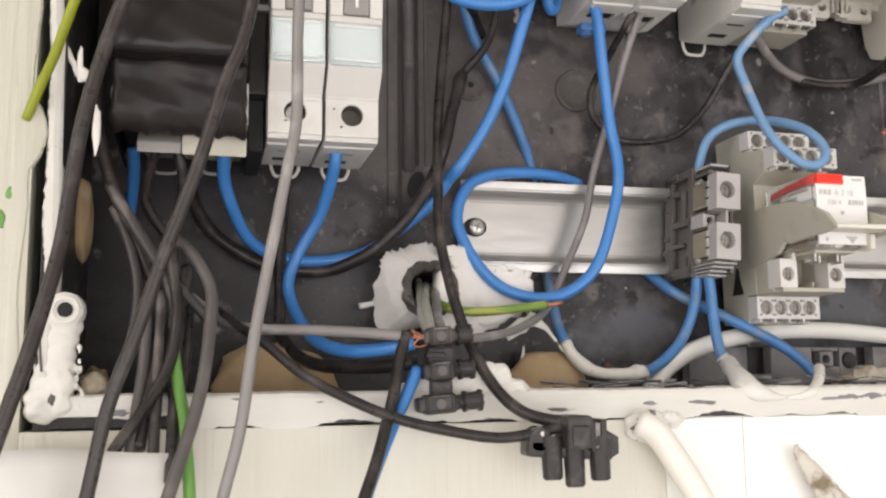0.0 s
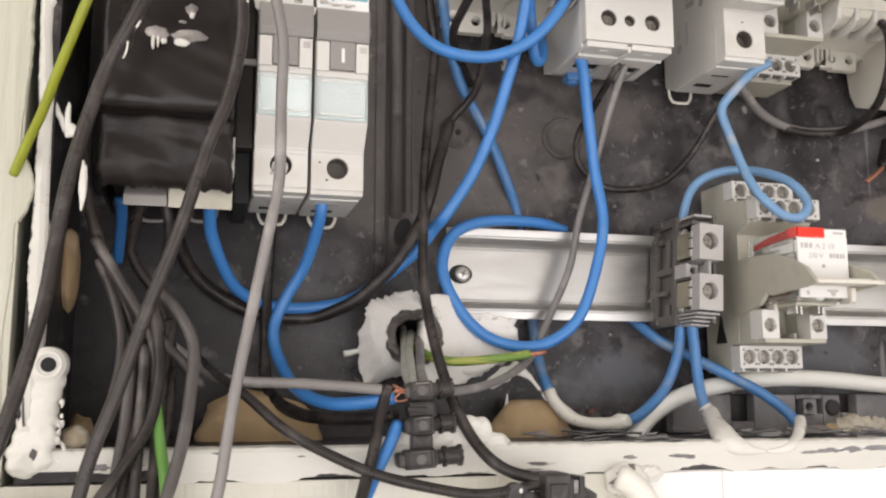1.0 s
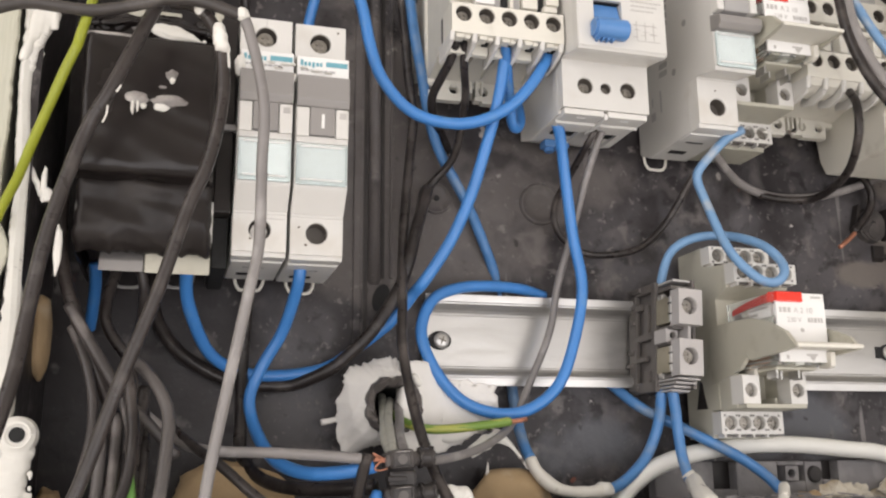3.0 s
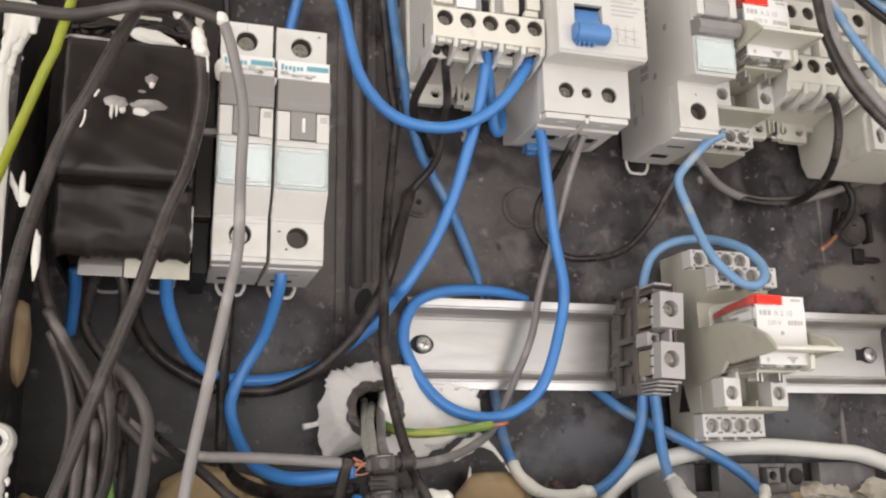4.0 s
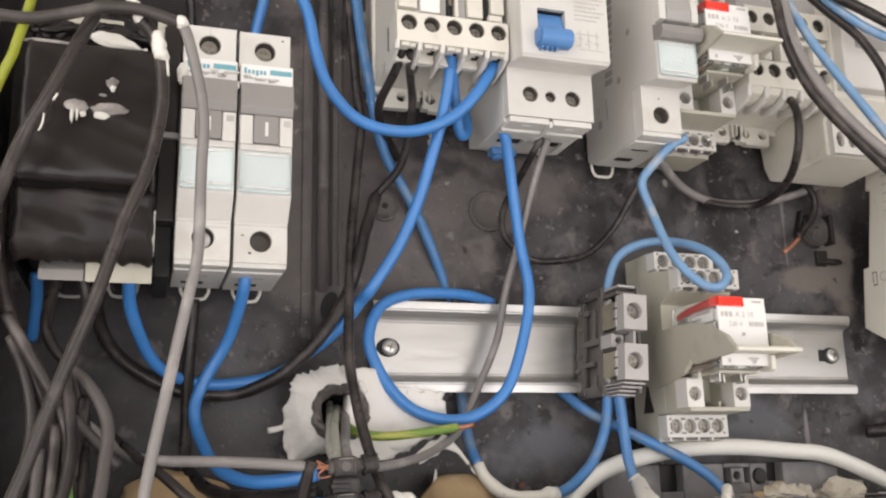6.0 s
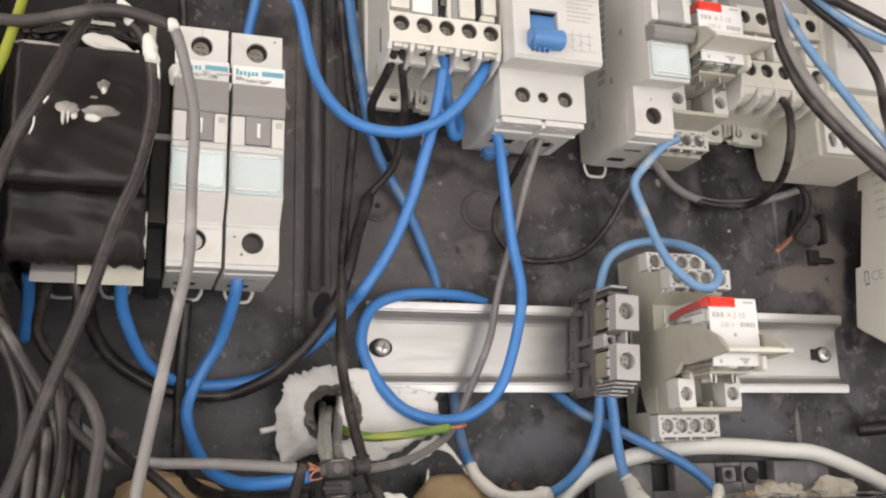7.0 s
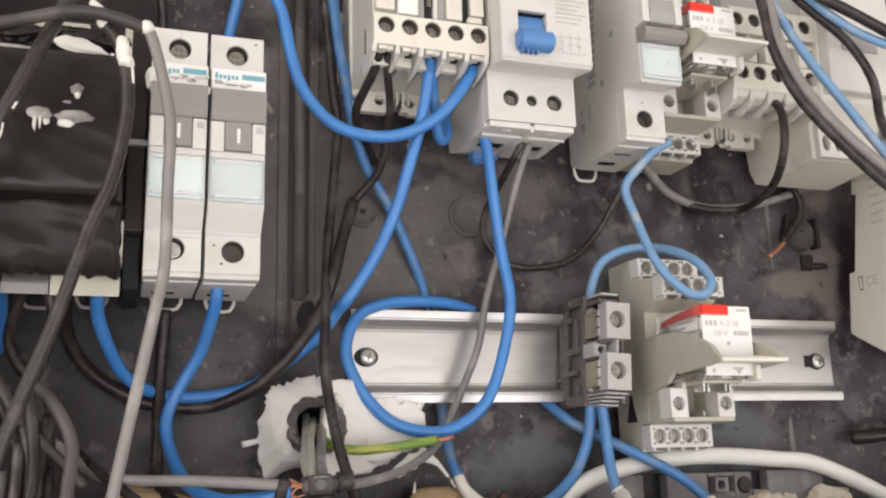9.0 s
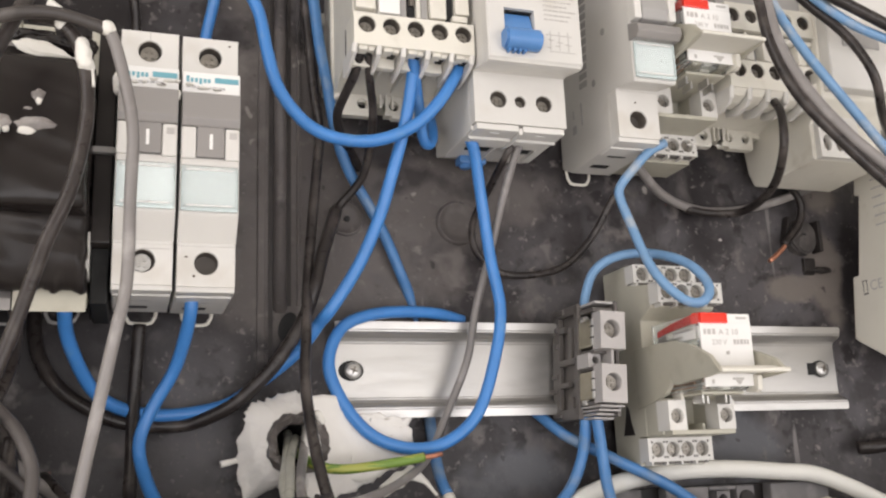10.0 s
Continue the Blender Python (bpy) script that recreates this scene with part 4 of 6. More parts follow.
    # feet with a round and a square eye, and the row of teeth between them
    for a in (-0.5, 20.2):
        foot = part("foot", holed(bmesh.new(), a, a + 15.4, -28, -20.5, -11, -7, [(a + 3.4, -24, 1.9), (a + 12.0, -24, 1.9)]), plastic_light, t, "mounting foot with two eyes")
        for x in (a + 3.4, a + 12.0):
            part("eye", cyl(bmesh.new(), (x, -7.4, -24), (x, -7.6, -24), 1.9, n=16), hollow, foot, "dark eye")
        part("foot_lip", box(bmesh.new(), a + 2.5, a + 14.6, -11.6, -8, -29.2, -27.8, 0.4), plastic_light, foot)
    for k in range(4):
        part("tooth", box(bmesh.new(), 15.6 + 2.3 * k, 16.5 + 2.3 * k, -12, -8, -26.5 + 0.9 * (k % 2), -20, 0.3), plastic_light, t)
    return t


contactor((-2.5, 0, 121.6), 8.65, "light grey contactor with a row of five screw terminals")
contactor((145.3, 0, 120.7), 8.4, "light grey contactor with two rows of screw terminals", upper_row=True)


def relay(at, label):
    """A plug-in relay in its rail socket: origin at the left edge, rail lip, middle height."""
    t = thing("relay", at, label, "relay", "plug-in relays")
    w = 27.2
    prof = [(2, -38), (-16, -38), (-16, -27.5), (-22, -27.5), (-22, -14), (-24, -13), (-24, 15), (-32, 18.5), (-32, 27.3), (-20, 29), (-16, 30), (-16, 37.5), (2, 37.5)]
    part("socket", prism(bmesh.new(), prof, 0, w, 0.4), plastic_socket, t)
    rows = [("terminal_plate", -36.5, -28, -22, [(4.2 + 6.2 * k, -32.2, 2.65) for k in range(4)], (0, w)),
            ("terminal_plate", 30.0, 37, -22, [(4.2 + 6.2 * k, 33.4, 2.65) for k in range(4)], (0, w)),
            ("terminal_plate", 19.6, 27.2, -38, [(4.2 + 6.2 * k, 23.6, 2.65) for k in range(4)], (0, w))]
    for nm, z0, z1, yf, holes, (a, b) in rows:
        row = part(nm, holed(bmesh.new(), a, b, z0, z1, yf, yf + 6.5, holes), plastic_white, t)
        for k, (x, z, r) in enumerate(holes):
            part("screw", screw(bmesh.new(), x, yf + 2.1, z, r - 0.2), screw_mid, row, "small terminal screw")
        # raised dark squares stand in for shade in the plate's moulding
        pits = bmesh.new()
        for x, z, r in holes:
            for sx in (-1, 1):
                for sz in (-1, 1):
                    box(pits, x + sx * 2.55 - 0.4, x + sx * 2.55 + 0.4, yf - 0.06, yf + 0.3, z + sz * 2.7 - 0.4, z + sz * 2.7 + 0.4, 0)
            box(pits, x - 2.0, x + 2.0, yf + 0.3, yf + 2.5, z0 - 0.9, z0 - 0.2, 0)
        part("plate_pit", pits, terminal_dark, row, "small dark squares painted for shaded pits")
        for x, z, r in holes:
            part("plate_foot", box(bmesh.new(), x - 3.1, x - 2.2, yf + 0.2, yf + 5, z0 - 1.3, z0 + 0.4, 0.25), plastic_white, row)
    for a in (0, w - 7):
        side = part("terminal_plate", holed(bmesh.new(), a, a + 7, -26, -15.5, -38, -30, [(a + 3.5, -21, 2.5)], 24), plastic_white, t)
        part("screw", screw(bmesh.new(), a + 3.5, -35.8, -21, 2.2), screw_mid, side, "small terminal screw")
        part("ear", box(bmesh.new(), (a + 5.6 if a == 0 else a), (a + 6.9 if a == 0 else a + 1.3), -38, -32, -16, -11.5, 0.3), plastic_light, t)
    for a in (0.2, w - 6.8):
        part("terminal_post", box(bmesh.new(), a, a + 6.6, -33, -21, -27.4, -14.4, 0.3), plastic_socket, t)
    part("cross_bar", prism(bmesh.new(), [(-21, -28), (-38.4, -27.6), (-38.4, -26.0), (-21, -25.4)], 0.6, w - 0.6, 0.4), plastic_socket, t)
    for k in range(2):
        part("tray_rib", box(bmesh.new(), 9 + 7 * k, 10 + 7 * k, -34, -22, -26, -23.6, 0.25), plastic_socket, t)
    part("relay_cube", box(bmesh.new(), 5.6, 24.2, -56.3, -23, -9.6, 12.5, 0.6), plastic_light, t, "plain grey relay case")
    base = part("relay_base", box(bmesh.new(), 5.8, 24.0, -55.6, -24, -13.4, -9.7, 0.5), clear_lid, t, "clear base of the relay case")
    base.visible_shadow = False
    for k in range(3):
        part("base_block", box(bmesh.new(), 7.0 + 5.6 * k, 11.0 + 5.6 * k, -53.5 + 3 * (k % 2), -40, -12.6, -9.8, 0.7), plastic_light if k % 2 else brass_dull, base)
    part("base_plate", box(bmesh.new(), 6.4, 23.4, -50, -25, -14.6, -13.5, 0.3), plastic_socket, t)
    for k in range(4):
        part("pin", box(bmesh.new(), 7.6 + 4.6 * k, 8.4 + 4.6 * k, -48 + 4 * (k % 2), -42 + 4 * (k % 2), -17.5, -14.4, 0.2), screw_bright, t, "bright flat relay pin")
    # clear side of the case with the coil and springs behind it
    shell = part("clear_side", box(bmesh.new(), 2.7, 5.5, -56.2, -27, -13.5, 12.4, 0.5), clear_lid, t, "clear plastic side of the relay")
    shell.visible_shadow = False
    part("coil", box(bmesh.new(), 4.4, 5.7, -50, -30, -12.4, -3, 0.3), coil_brown, shell, "brown wound coil")
    part("spring_block", box(bmesh.new(), 4.3, 5.7, -54, -40, 4.0, 8.4, 0.3), label_white, shell, "white contact carrier")
    for y0, y1, z0, z1 in ((-52.5, -41, 7.2, 8.0), (-46, -32, 5.2, 6.0), (-36, -30, 2.0, 10.4), (-54.5, -29, -11.9, -11.2)):
        part("contact", box(bmesh.new(), 3.7, 4.6, y0, y1, z0, z1, 0.12), screw_bright, shell, "bright metal contact spring")
    face = part("face_label", box(bmesh.new(), 3.4, 23.8, -57.0, -56.2, -12.6, 9.2, 0.2), label_white, t, "white printed relay face")
    part("face_strip", box(bmesh.new(), 12.5, 23.6, -57.1, -56.2, 9.0, 12.2, 0.2), label_white, t)
    flag = part("flag", prism(bmesh.new(), [(-57.6, 8.8), (-57.6, 12.6), (-52, 13.2), (-52, 9.2)], 3.6, 14.4, 0.5), red_clear, t, "solid red end of the test lever")
    part("flag_arm", prism(bmesh.new(), [(-52.2, 9.2), (-52.2, 12.3), (-40, 11.4), (-30, 9.6), (-30, 7.4), (-40, 8.6)], 3.3, 5.4, 0.4), red_dark, flag, "dark red clear arm of the lever")
    lettering("A 2 10", 2.9, (10.5, -57.1, 5.0), print_faint, face)
    lettering("230 V", 2.5, (7.5, -57.1, 1.6), print_faint, face)
    bm = bmesh.new()
    bars(bm, 4.6, 9.6, 5.1, -57.05, 1.9, 3, 0.5)
    bars(bm, 16.2, 22.6, 1.7, -57.05, 1.7, 4, 0.4)
    box(bm, 18, 22, -57.35, -57.0, 10.4, 11.2, 0.1)
    cyl(bm, (13.5, -56.9, -1.2), (13.5, -57.2, -1.2), 0.7, n=12)
    box(bm, 6.0, 7.0, -57.15, -57.0, -11.6, -10.2, 0)
    box(bm, 14.4, 18.8, -57.15, -57.0, -10.4, -9.7, 0)
    for k in range(3):
        box(bm, 15.6 + 0.35 * k, 18.0 - 0.35 * k, -57.15, -57.0, -11.0 - 0.5 * k, -10.5 - 0.5 * k, 0)
    part("print", bm, print_faint, face, "grey relay print")
    part("bracket_hook", prism(bmesh.new(), [(-57.2, -8.6), (-59.4, -9.0), (-59.0, -14.0), (-56.8, -14.8), (-52, -14.2), (-52, -8.6)], 22.6, 24.6, 0.4), plastic_light, t)
    # the holding bracket: a plate that stands out across the relay's front
    part("bracket", prism(bmesh.new(), [(-18, -17.6), (-30, -15.4), (-37.5, -13.6), (-42.5, -9.6), (-41.5, -8.2), (-44.6, -10.9), (-64.5, -9.8), (-71.5, -8.9), (-66, -3.1), (-56.7, 1.4), (-46, 4.4), (-31.5, 4.9), (-18, 4.6)], -0.6, 1.2, 0.4), plastic_socket, t, "grey retaining bracket")
    part("bracket_tongue", prism(bmesh.new(), [(-57.3, -8.4), (-71.4, -9.2), (-71.8, -8.4), (-71.2, -7.6), (-57.3, -7.0)], 0.2, 26.8, 0.3), plastic_light, t)
    part("bracket_cheek", prism(bmesh.new(), [(-30, -12.5), (-44.6, -10.9), (-71.0, -9.2), (-66, -4.2), (-57.5, -1.0), (-46, 2.4), (-30, 3.6)], 25.4, 26.9, 0.35), plastic_socket, t)
    part("tongue_rib", box(bmesh.new(), 1.4, 26, -66.4, -65.2, -8.0, -6.6, 0.25), plastic_light, t)
    part("arrow_mark", prism(bmesh.new(), [(-9, -15.5), (-10.5, -16.5), (-11.2, -20.5), (-13.5, -26.5), (-5.5, -26.5), (-7.6, -20.5)], -0.3, 0.6, 0.1), plastic_black, t, "dark arrow mark")
    return t


relay((110.6, 0, 0), "grey plug-in relay with a red lever in a rail socket")
relay((117.6, 0, 119.2), "grey plug-in relay in a socket beside the breaker")


def terminal_block(at, label):
    t = thing("terminal_block", at, label, "terminal block")
    t.rotation_euler = (0, radians(3), 0)
    # lacy side frame that grips the rail
    bm = bmesh.new()
    for y0, y1, z0, z1 in ((-18.5, -15.2, -19, 21), (-2.5, 3.5, -19.5, 22), (-18, 3, 18.6, 22), (-18, 3, -20.5, -16.2), (-18, -2, 0.0, 2.6), (-12.4, -9.6, 2, 14), (-7, -2, 12.6, 15), (-10, -2, -8.2, -6.2), (-13, -9, -17, -12)):
        box(bm, -0.4, 1.6, y0, y1, z0, z1, 0.35)
    part("side_frame", bm, terminal_dark, t)
    part("inner_wall", box(bmesh.new(), 1.9, 3.4, -18, 3, -19, 21, 0.3), terminal_dark, t)
    part("rear_wall", box(bmesh.new(), 8.4, 9.8, -31, 4, -20, 21.5, 0.4), terminal_dark, t)
    for zz, y0, d in ((20.5, -4, 3.4), (14.5, 1, 2.6), (8, 0, 1.8), (-3.5, 1, 2.2), (-9, 2, 2.4), (-18.5, -1, 3.6)):
        part("rail_tooth", box(bmesh.new(), -1.3, 0.8, y0 - d, y0 + d, zz - 0.9, zz + 0.9, 0.35), terminal_dark, t)
    for z0, z1 in ((17.4, 19), (2.2, 3.8), (-3.6, -2.4), (-16.2, -14.6)):
        part("partition", box(bmesh.new(), 0.4, 8.4, -29.5, -15, z0, z1, 0.35), terminal_dark, t)
    part("top_flange", box(bmesh.new(), 1.0, 9.4, -30, -12, 20.4, 21.3, 0.3), plastic_terminal, t)
    nut = part("test_socket", holed(bmesh.new(), -0.6, 4.4, -2.6, 2.6, -27, -18, [(2.5, 0.1, 1.35)], 16), plastic_terminal, t, "small grey test socket")
    part("socket_back", box(bmesh.new(), -0.3, 4.2, -23, -19, -2.4, 2.4, 0), hollow, nut)
    part("stem", box(bmesh.new(), 5.4, 6.6, -33, -24, -3.4, 4.2, 0.3), plastic_terminal, t)
    for z in (9.9, -8.9):
        cage = part("clamp_cage", box(bmesh.new(), -0.1, 6.5, -29.2, -18.6, z - 5.2, z + 4.8, 0.5), brass_dull, t, "dull yellowed metal clamp cage")
        part("clamp_lip", box(bmesh.new(), -0.5, 1.0, -30.4, -29.0, z - 5.0, z + 4.6, 0.3), screw_bright, cage, "bright clamp edge")
        for k in range(2):
            part("clamp_notch", box(bmesh.new(), -0.6, 0.2, -30.6, -28.6, z - 2.4 + 4 * k, z - 1.8 + 4 * k, 0.1), hollow, cage)
        part("clamp_screw", cyl(bmesh.new(), (1.0, -20, z + (5.4 if z > 0 else -6.0)), (1.0, -23.5, z + (5.4 if z > 0 else -6.0)), 1.3, n=14, bevel=0.3), screw_bright, cage, "bright screw end")
        tower = part("screw_tower", holed(bmesh.new(), 0.0, 9.7, z - 6.7, z + 6.7, -36, -29.6, [(4.5, z + 0.4, 3.1)], 28), plastic_terminal, t)
        part("tower_back", box(bmesh.new(), 0.2, 9.5, -31, -29.4, z - 6.5, z + 6.5, 0), plastic_terminal, t)
        part("screw", screw(bmesh.new(), 4.3, -33.2, z + 0.3, 2.7), screw_mid, tower, "terminal screw")
    for k in range(4):
        part("foot_rib", box(bmesh.new(), 0.4 + k * 0.5, 9.6, -34 + 2.6 * k, -16, -17.0 - k * 1.25, -16.3 - k * 1.25, 0.25), plastic_terminal, t)
    return t


terminal_block((87.0, 0, 0), "grey open-sided rail terminal block with two screws")


def taped_breakers(at):
    """Two breakers bound up in black tape, with their pale lower ends showing."""
    t = thing("taped_breakers", at, "breakers wrapped in black tape with white paint spots", "breaker", "circuit breakers")
    w = 40.0
    # two windings of tape: a tight glossy one over the toggles, a loose dusty one below with a torn edge
    windings = (("tape_wrap", tape_black, 0.9, [(-40, 42), (-45.5, 41), (-47, 31), (-52, 29.2), (-60, 28.2), (-62.6, 25.5), (-63.2, 18), (-63.0, 4), (-62.6, -10), (-62.2, -14.6), (-60.6, -16.8), (-54, -18)], 3.0),
                ("loose_tape", tape_dusty, 2.2, [(-50, -14), (-55.8, -17.2), (-56.0, -19.5), (-54.8, -23), (-55.2, -28), (-54.4, -33), (-51.5, -37.5), (-48.5, -39.5)], 9.0))
    for nm, mat, wild, prof, seed in windings:
        rows = [Vector((0, y, z)) for y, z in prof]
        line = spline(rows, 0.9)
        ends = ((0, 1.0), (0, 0.55), (0.0, 0.12), (0.35, 0.045), (1.2, 0.008))
        cols = [(a, k) for a, k in ends] + [(1.2 + (w - 2.4) * i / 44, 0.0) for i in range(1, 44)] + [(w - a, k) for a, k in reversed(ends)]
        bm = bmesh.new()
        grid = []
        for i, q in enumerate(line):
            torn = max(0.0, i / (len(line) - 1) - 0.6) / 0.4 if nm == "loose_tape" else 0.0
            row = []
            for x, k in cols:
                p = Vector((x, q.y + (2 - q.y) * k, q.z))
                soft = noise.noise(Vector((x * 0.09, q.z * 0.07, seed))) + 0.2 * noise.noise(Vector((x * 0.22, q.z * 0.2, seed + 3)))
                pull = 1 - 2.2 * abs(noise.noise(Vector((x * 0.05 + q.z * 0.11, q.z * 0.05, seed + 7))))
                p.y -= (0.55 * soft + 0.3 * pull) * wild * (1 - k)
                p.z += 0.8 * noise.noise(Vector((x * 0.16, 2, seed))) * wild * 0.5 + torn * (1.7 * noise.noise(Vector((x * 0.33, 5, seed))) + 0.9 * noise.noise(Vector((x * 1.1, 8, seed))) + 1.2)
                p.x += 0.5 * noise.noise(Vector((q.z * 0.22, 4, seed + x * 0.02))) * wild
                row.append(bm.verts.new(p))
            grid.append(row)
        for p, q in zip(grid, grid[1:]):
            for k in range(len(cols) - 1):
                bm.faces.new((p[k], p[k + 1], q[k + 1], q[k]))
        wrap = part(nm, bm, mat, t, smooth=True)
        mod = wrap.modifiers.new("thickness", "SOLIDIFY")
        mod.thickness, mod.offset = 0.0004, -1
    part("inner_body", box(bmesh.new(), 1.6, w - 1.6, -46, 2, -33, 40, 0.5), plastic_black, t)
    for k, (x, y, z, sx, sy, sz) in enumerate(((30, -52, 35.5, 8, 3, 2.2), (22, -50, 38, 6, 2.5, 2.4), (36, -49, 37, 4, 2.4, 3.2), (8, -47, 38, 7, 2, 2.6))):
        crumple = lump(bmesh.new(), (0, 0, 0), (sx, sy, sz), 60 + k * 7.7, 0.55, 4, 1.3)
        crumple.transform(Matrix.Translation((x, y, z)) @ pose(0, 0, 0, 0, 9 - 7 * k, 0))
        part("tape_crumple", crumple, tape_black, t, "crumpled glossy tape end", smooth=True)
    for a, b, z0, z1 in ((10.5, 18.2, 41.0, 46.8), (18.6, 27.6, 41.0, 44.2), (38.2, 41.2, 29.5, 46.4)):
        part("upper_end", box(bmesh.new(), a, b, -45.5, -2, z0, z1, 0.5), plastic_socket, t, "grey plastic upper end")
    part("lower_end", prism(bmesh.new(), [(2, -34), (-28, -38), (-46, -43.5), (-46, -40), (-40, -34), (2, -32)], 7.5, 20.5, 0.5), toggle_grey, t, "darker grey plastic lower end")
    part("lower_end", prism(bmesh.new(), [(2, -34), (-28, -37.5), (-46, -43.7), (-46, -36.5), (2, -32)], 20.8, w + 0.3, 0.5), plastic_socket, t, "grey plastic lower end")
    part("corner", box(bmesh.new(), w - 3, w + 0.6, -47, -38, -33.5, -20, 0.4), plastic_white, t, "bare white corner")
    rail_clip(t, 14, -37, plastic_mid)
    rail_clip(t, 31, -36.5, plastic_mid)
    for i, (x, z, sx, sz, mat) in enumerate(((16.5, 6.3, 3.4, 1.9, thin_paint_glint), (15.2, 3.6, 0.5, 2.6, paint_white), (16.6, 4.2, 0.4, 2.4, paint_white), (18.3, 3.9, 0.9, 1.0, paint_white), (25.5, 6.0, 5.0, 2.0, thin_paint_glint), (23.6, 3.9, 2.4, 1.3, paint_white), (26.0, 14.6, 1.9, 1.5, thin_paint_glint), (26.2, 12.8, 0.8, 1.2, paint_white), (23.5, 10.3, 1.2, 0.4, thin_paint_glint))):
        part("paint_spot", lump(bmesh.new(), (x, -63.5, z), (sx, 0.7, sz), i * 3.7, 0.3, 4, 1.3), mat, t, "white paint spot", smooth=True)
    bm = lump(bmesh.new(), (0, 0, 0), (7.6, 1.3, 2.5), 5.5, 0.22, 4, 1.6)
    for v in bm.verts:
        v.co.z *= 1 - 0.55 * max(0.0, v.co.x / 7.6)
    bm.transform(Matrix.Translation((26.2, -61.4, 29.2)) @ Matrix.Rotation(radians(11), 4, "Y"))
    part("paint_smear", bm, paint_white, t, "thick leaf-shaped white paint smear", smooth=True)
    part("paint_smear", lump(bmesh.new(), (35.0, -60.8, 27.6), (0.7, 0.6, 0.7), 2, 0.3, 2), paint_white, t, "white paint drop", smooth=True)
    part("paint_smear", lump(bmesh.new(), (19, -46.3, 37.5), (10, 0.9, 1.3), 22, 0.5, 4, 2.2), thin_paint_glint, t, "thin grey-white paint smear", smooth=True)
    # pale lump painted as the gloss highlight along the tape's upper edge
    part("tape_edge", lump(bmesh.new(), (7.5, -61.6, 26.6), (7.5, 1.2, 0.7), 12.5, 0.4, 3, 2.4), thin_paint_glint, t, "pale strip painted as a glint on the tape edge", smooth=True)
    return t


taped_breakers((-122.5, 0, 55))
tagged(part("paint_clump", lump(bmesh.new(), (-75.6, -52.5, 79.5), (1.8, 2.2, 4.2), 33, 0.25, 4), paint_white, smooth=True), "clump of white paint stuck to a breaker", "paint")
for k, (x, z, a, c) in enumerate(((-71.5, 79.6, 1.1, 0.4), (-68.6, 79.9, 0.7, 0.5), (-63.6, 79.4, 1.5, 0.35), (-51.5, 79.4, 1.8, 0.3), (-47.5, 79.2, 1.2, 0.25), (-61.5, 80.8, 1.6, 0.5), (-59.0, 81.0, 0.9, 0.4), (-66, 81.0, 1.2, 0.35), (-55.5, 80.4, 1.3, 0.35), (-58.4, 76.5, 0.35, 1.4))):
    tagged(part("paint_chip", lump(bmesh.new(), (x, -55.0, z), (a, 0.9, c), k * 3.1, 0.4, 3, 2.0), paint_white, smooth=True), "crumb of white paint on a breaker toggle", "paint", "paint chips")
for x, y, z, a in ((-47.5, -48.6, 36.5, 0.42), (-54.8, -46.2, 28.6, 0.3), (-52.4, -46.2, 22.8, 0.34), (-43.0, -46.2, 98.2, 0.3), (-70.2, -46.2, 24.0, 0.26), (-66.0, -55.0, 43.0, 0.25), (52, -58.6, 101.5, 0.28), (103.5, -46.2, 92.5, 0.3), (107, -60.4, 103.0, 0.25)):
    tagged(part("dirt_speck", lump(bmesh.new(), (x, y, z), (a * 1.3, 0.2, a), x, 0.5, 2, 2.0), grime_brown), "small brown dirt speck on a device", "dirt", "dirt specks")
r = random.Random(21)
bm = bmesh.new()
for k in range(44):
    x = r.uniform(99.8, 146)
    edge = 79.9 if x < 117 else 82.2
    lump(bm, (x, r.uniform(-9, -4) if k % 3 else r.uniform(-39, -34), edge + r.uniform(-0.3, 0.3)), (r.uniform(0.3, 1.1), r.uniform(0.3, 0.8), r.uniform(0.25, 0.6)), k, 0.4, 1)
tagged(part("paint_crumbs", bm, paint_white), "white paint crumbs on the lower edges of the devices", "paint", kind="stuff")
t = thing("cable_gland", (214.5, 8, 59), "black plastic gland standing on the backplate", "cable gland")
collar = part("collar", cyl(bmesh.new(), (0, 1, 0), (0, -3.2, 0), 8.4, 7.6, 30, 0.8), gland_grey, t, "dusty round collar")
part("collar_lip", cyl(bmesh.new(), (-0.6, -3, -3.6), (-0.6, -4.4, -3.6), 4.6, 4.0, 24, 0.7), gland_grey, collar)
part("bore", cyl(bmesh.new(), (0.2, -3.0, 0.6), (0.2, -3.6, 0.6), 1.1, n=14), hollow, collar, "dark bore")
part("wing", box(bmesh.new(), 6.4, 8.2, -5.5, 0.5, -7, 7.5, 0.6), plastic_black, t)
part("wing", box(bmesh.new(), -9.6, -8.0, -3.5, 0.5, -5.5, 7, 0.5, pose(0, 0, 0, 0, 16, 0)), plastic_black, t)
part("tail", prism(bmesh.new(), [(0.5, -9), (-1.6, -9.4), (-1.4, -15), (0.5, -17)], 0, 6, 0.5), plastic_black, t)
part("tail", lump(bmesh.new(), (9.6, -1.0, -14.5), (5.2, 1.2, 1.5), 5, 0.3, 3), plastic_black, t, smooth=True)
t = thing("spacer", (-82, 0, 59), "dark spacer bar between the breakers", "spacer")
part("bar", box(bmesh.new(), 0, 5.5, -46, -2, -27, 40, 0.5), tape_dusty, t)
part("rod", box(bmesh.new(), -0.5, 6.2, -48, -45, 0.2, 2.2, 0.4), toggle_grey, t)
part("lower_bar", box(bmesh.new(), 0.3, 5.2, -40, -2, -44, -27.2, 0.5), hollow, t)


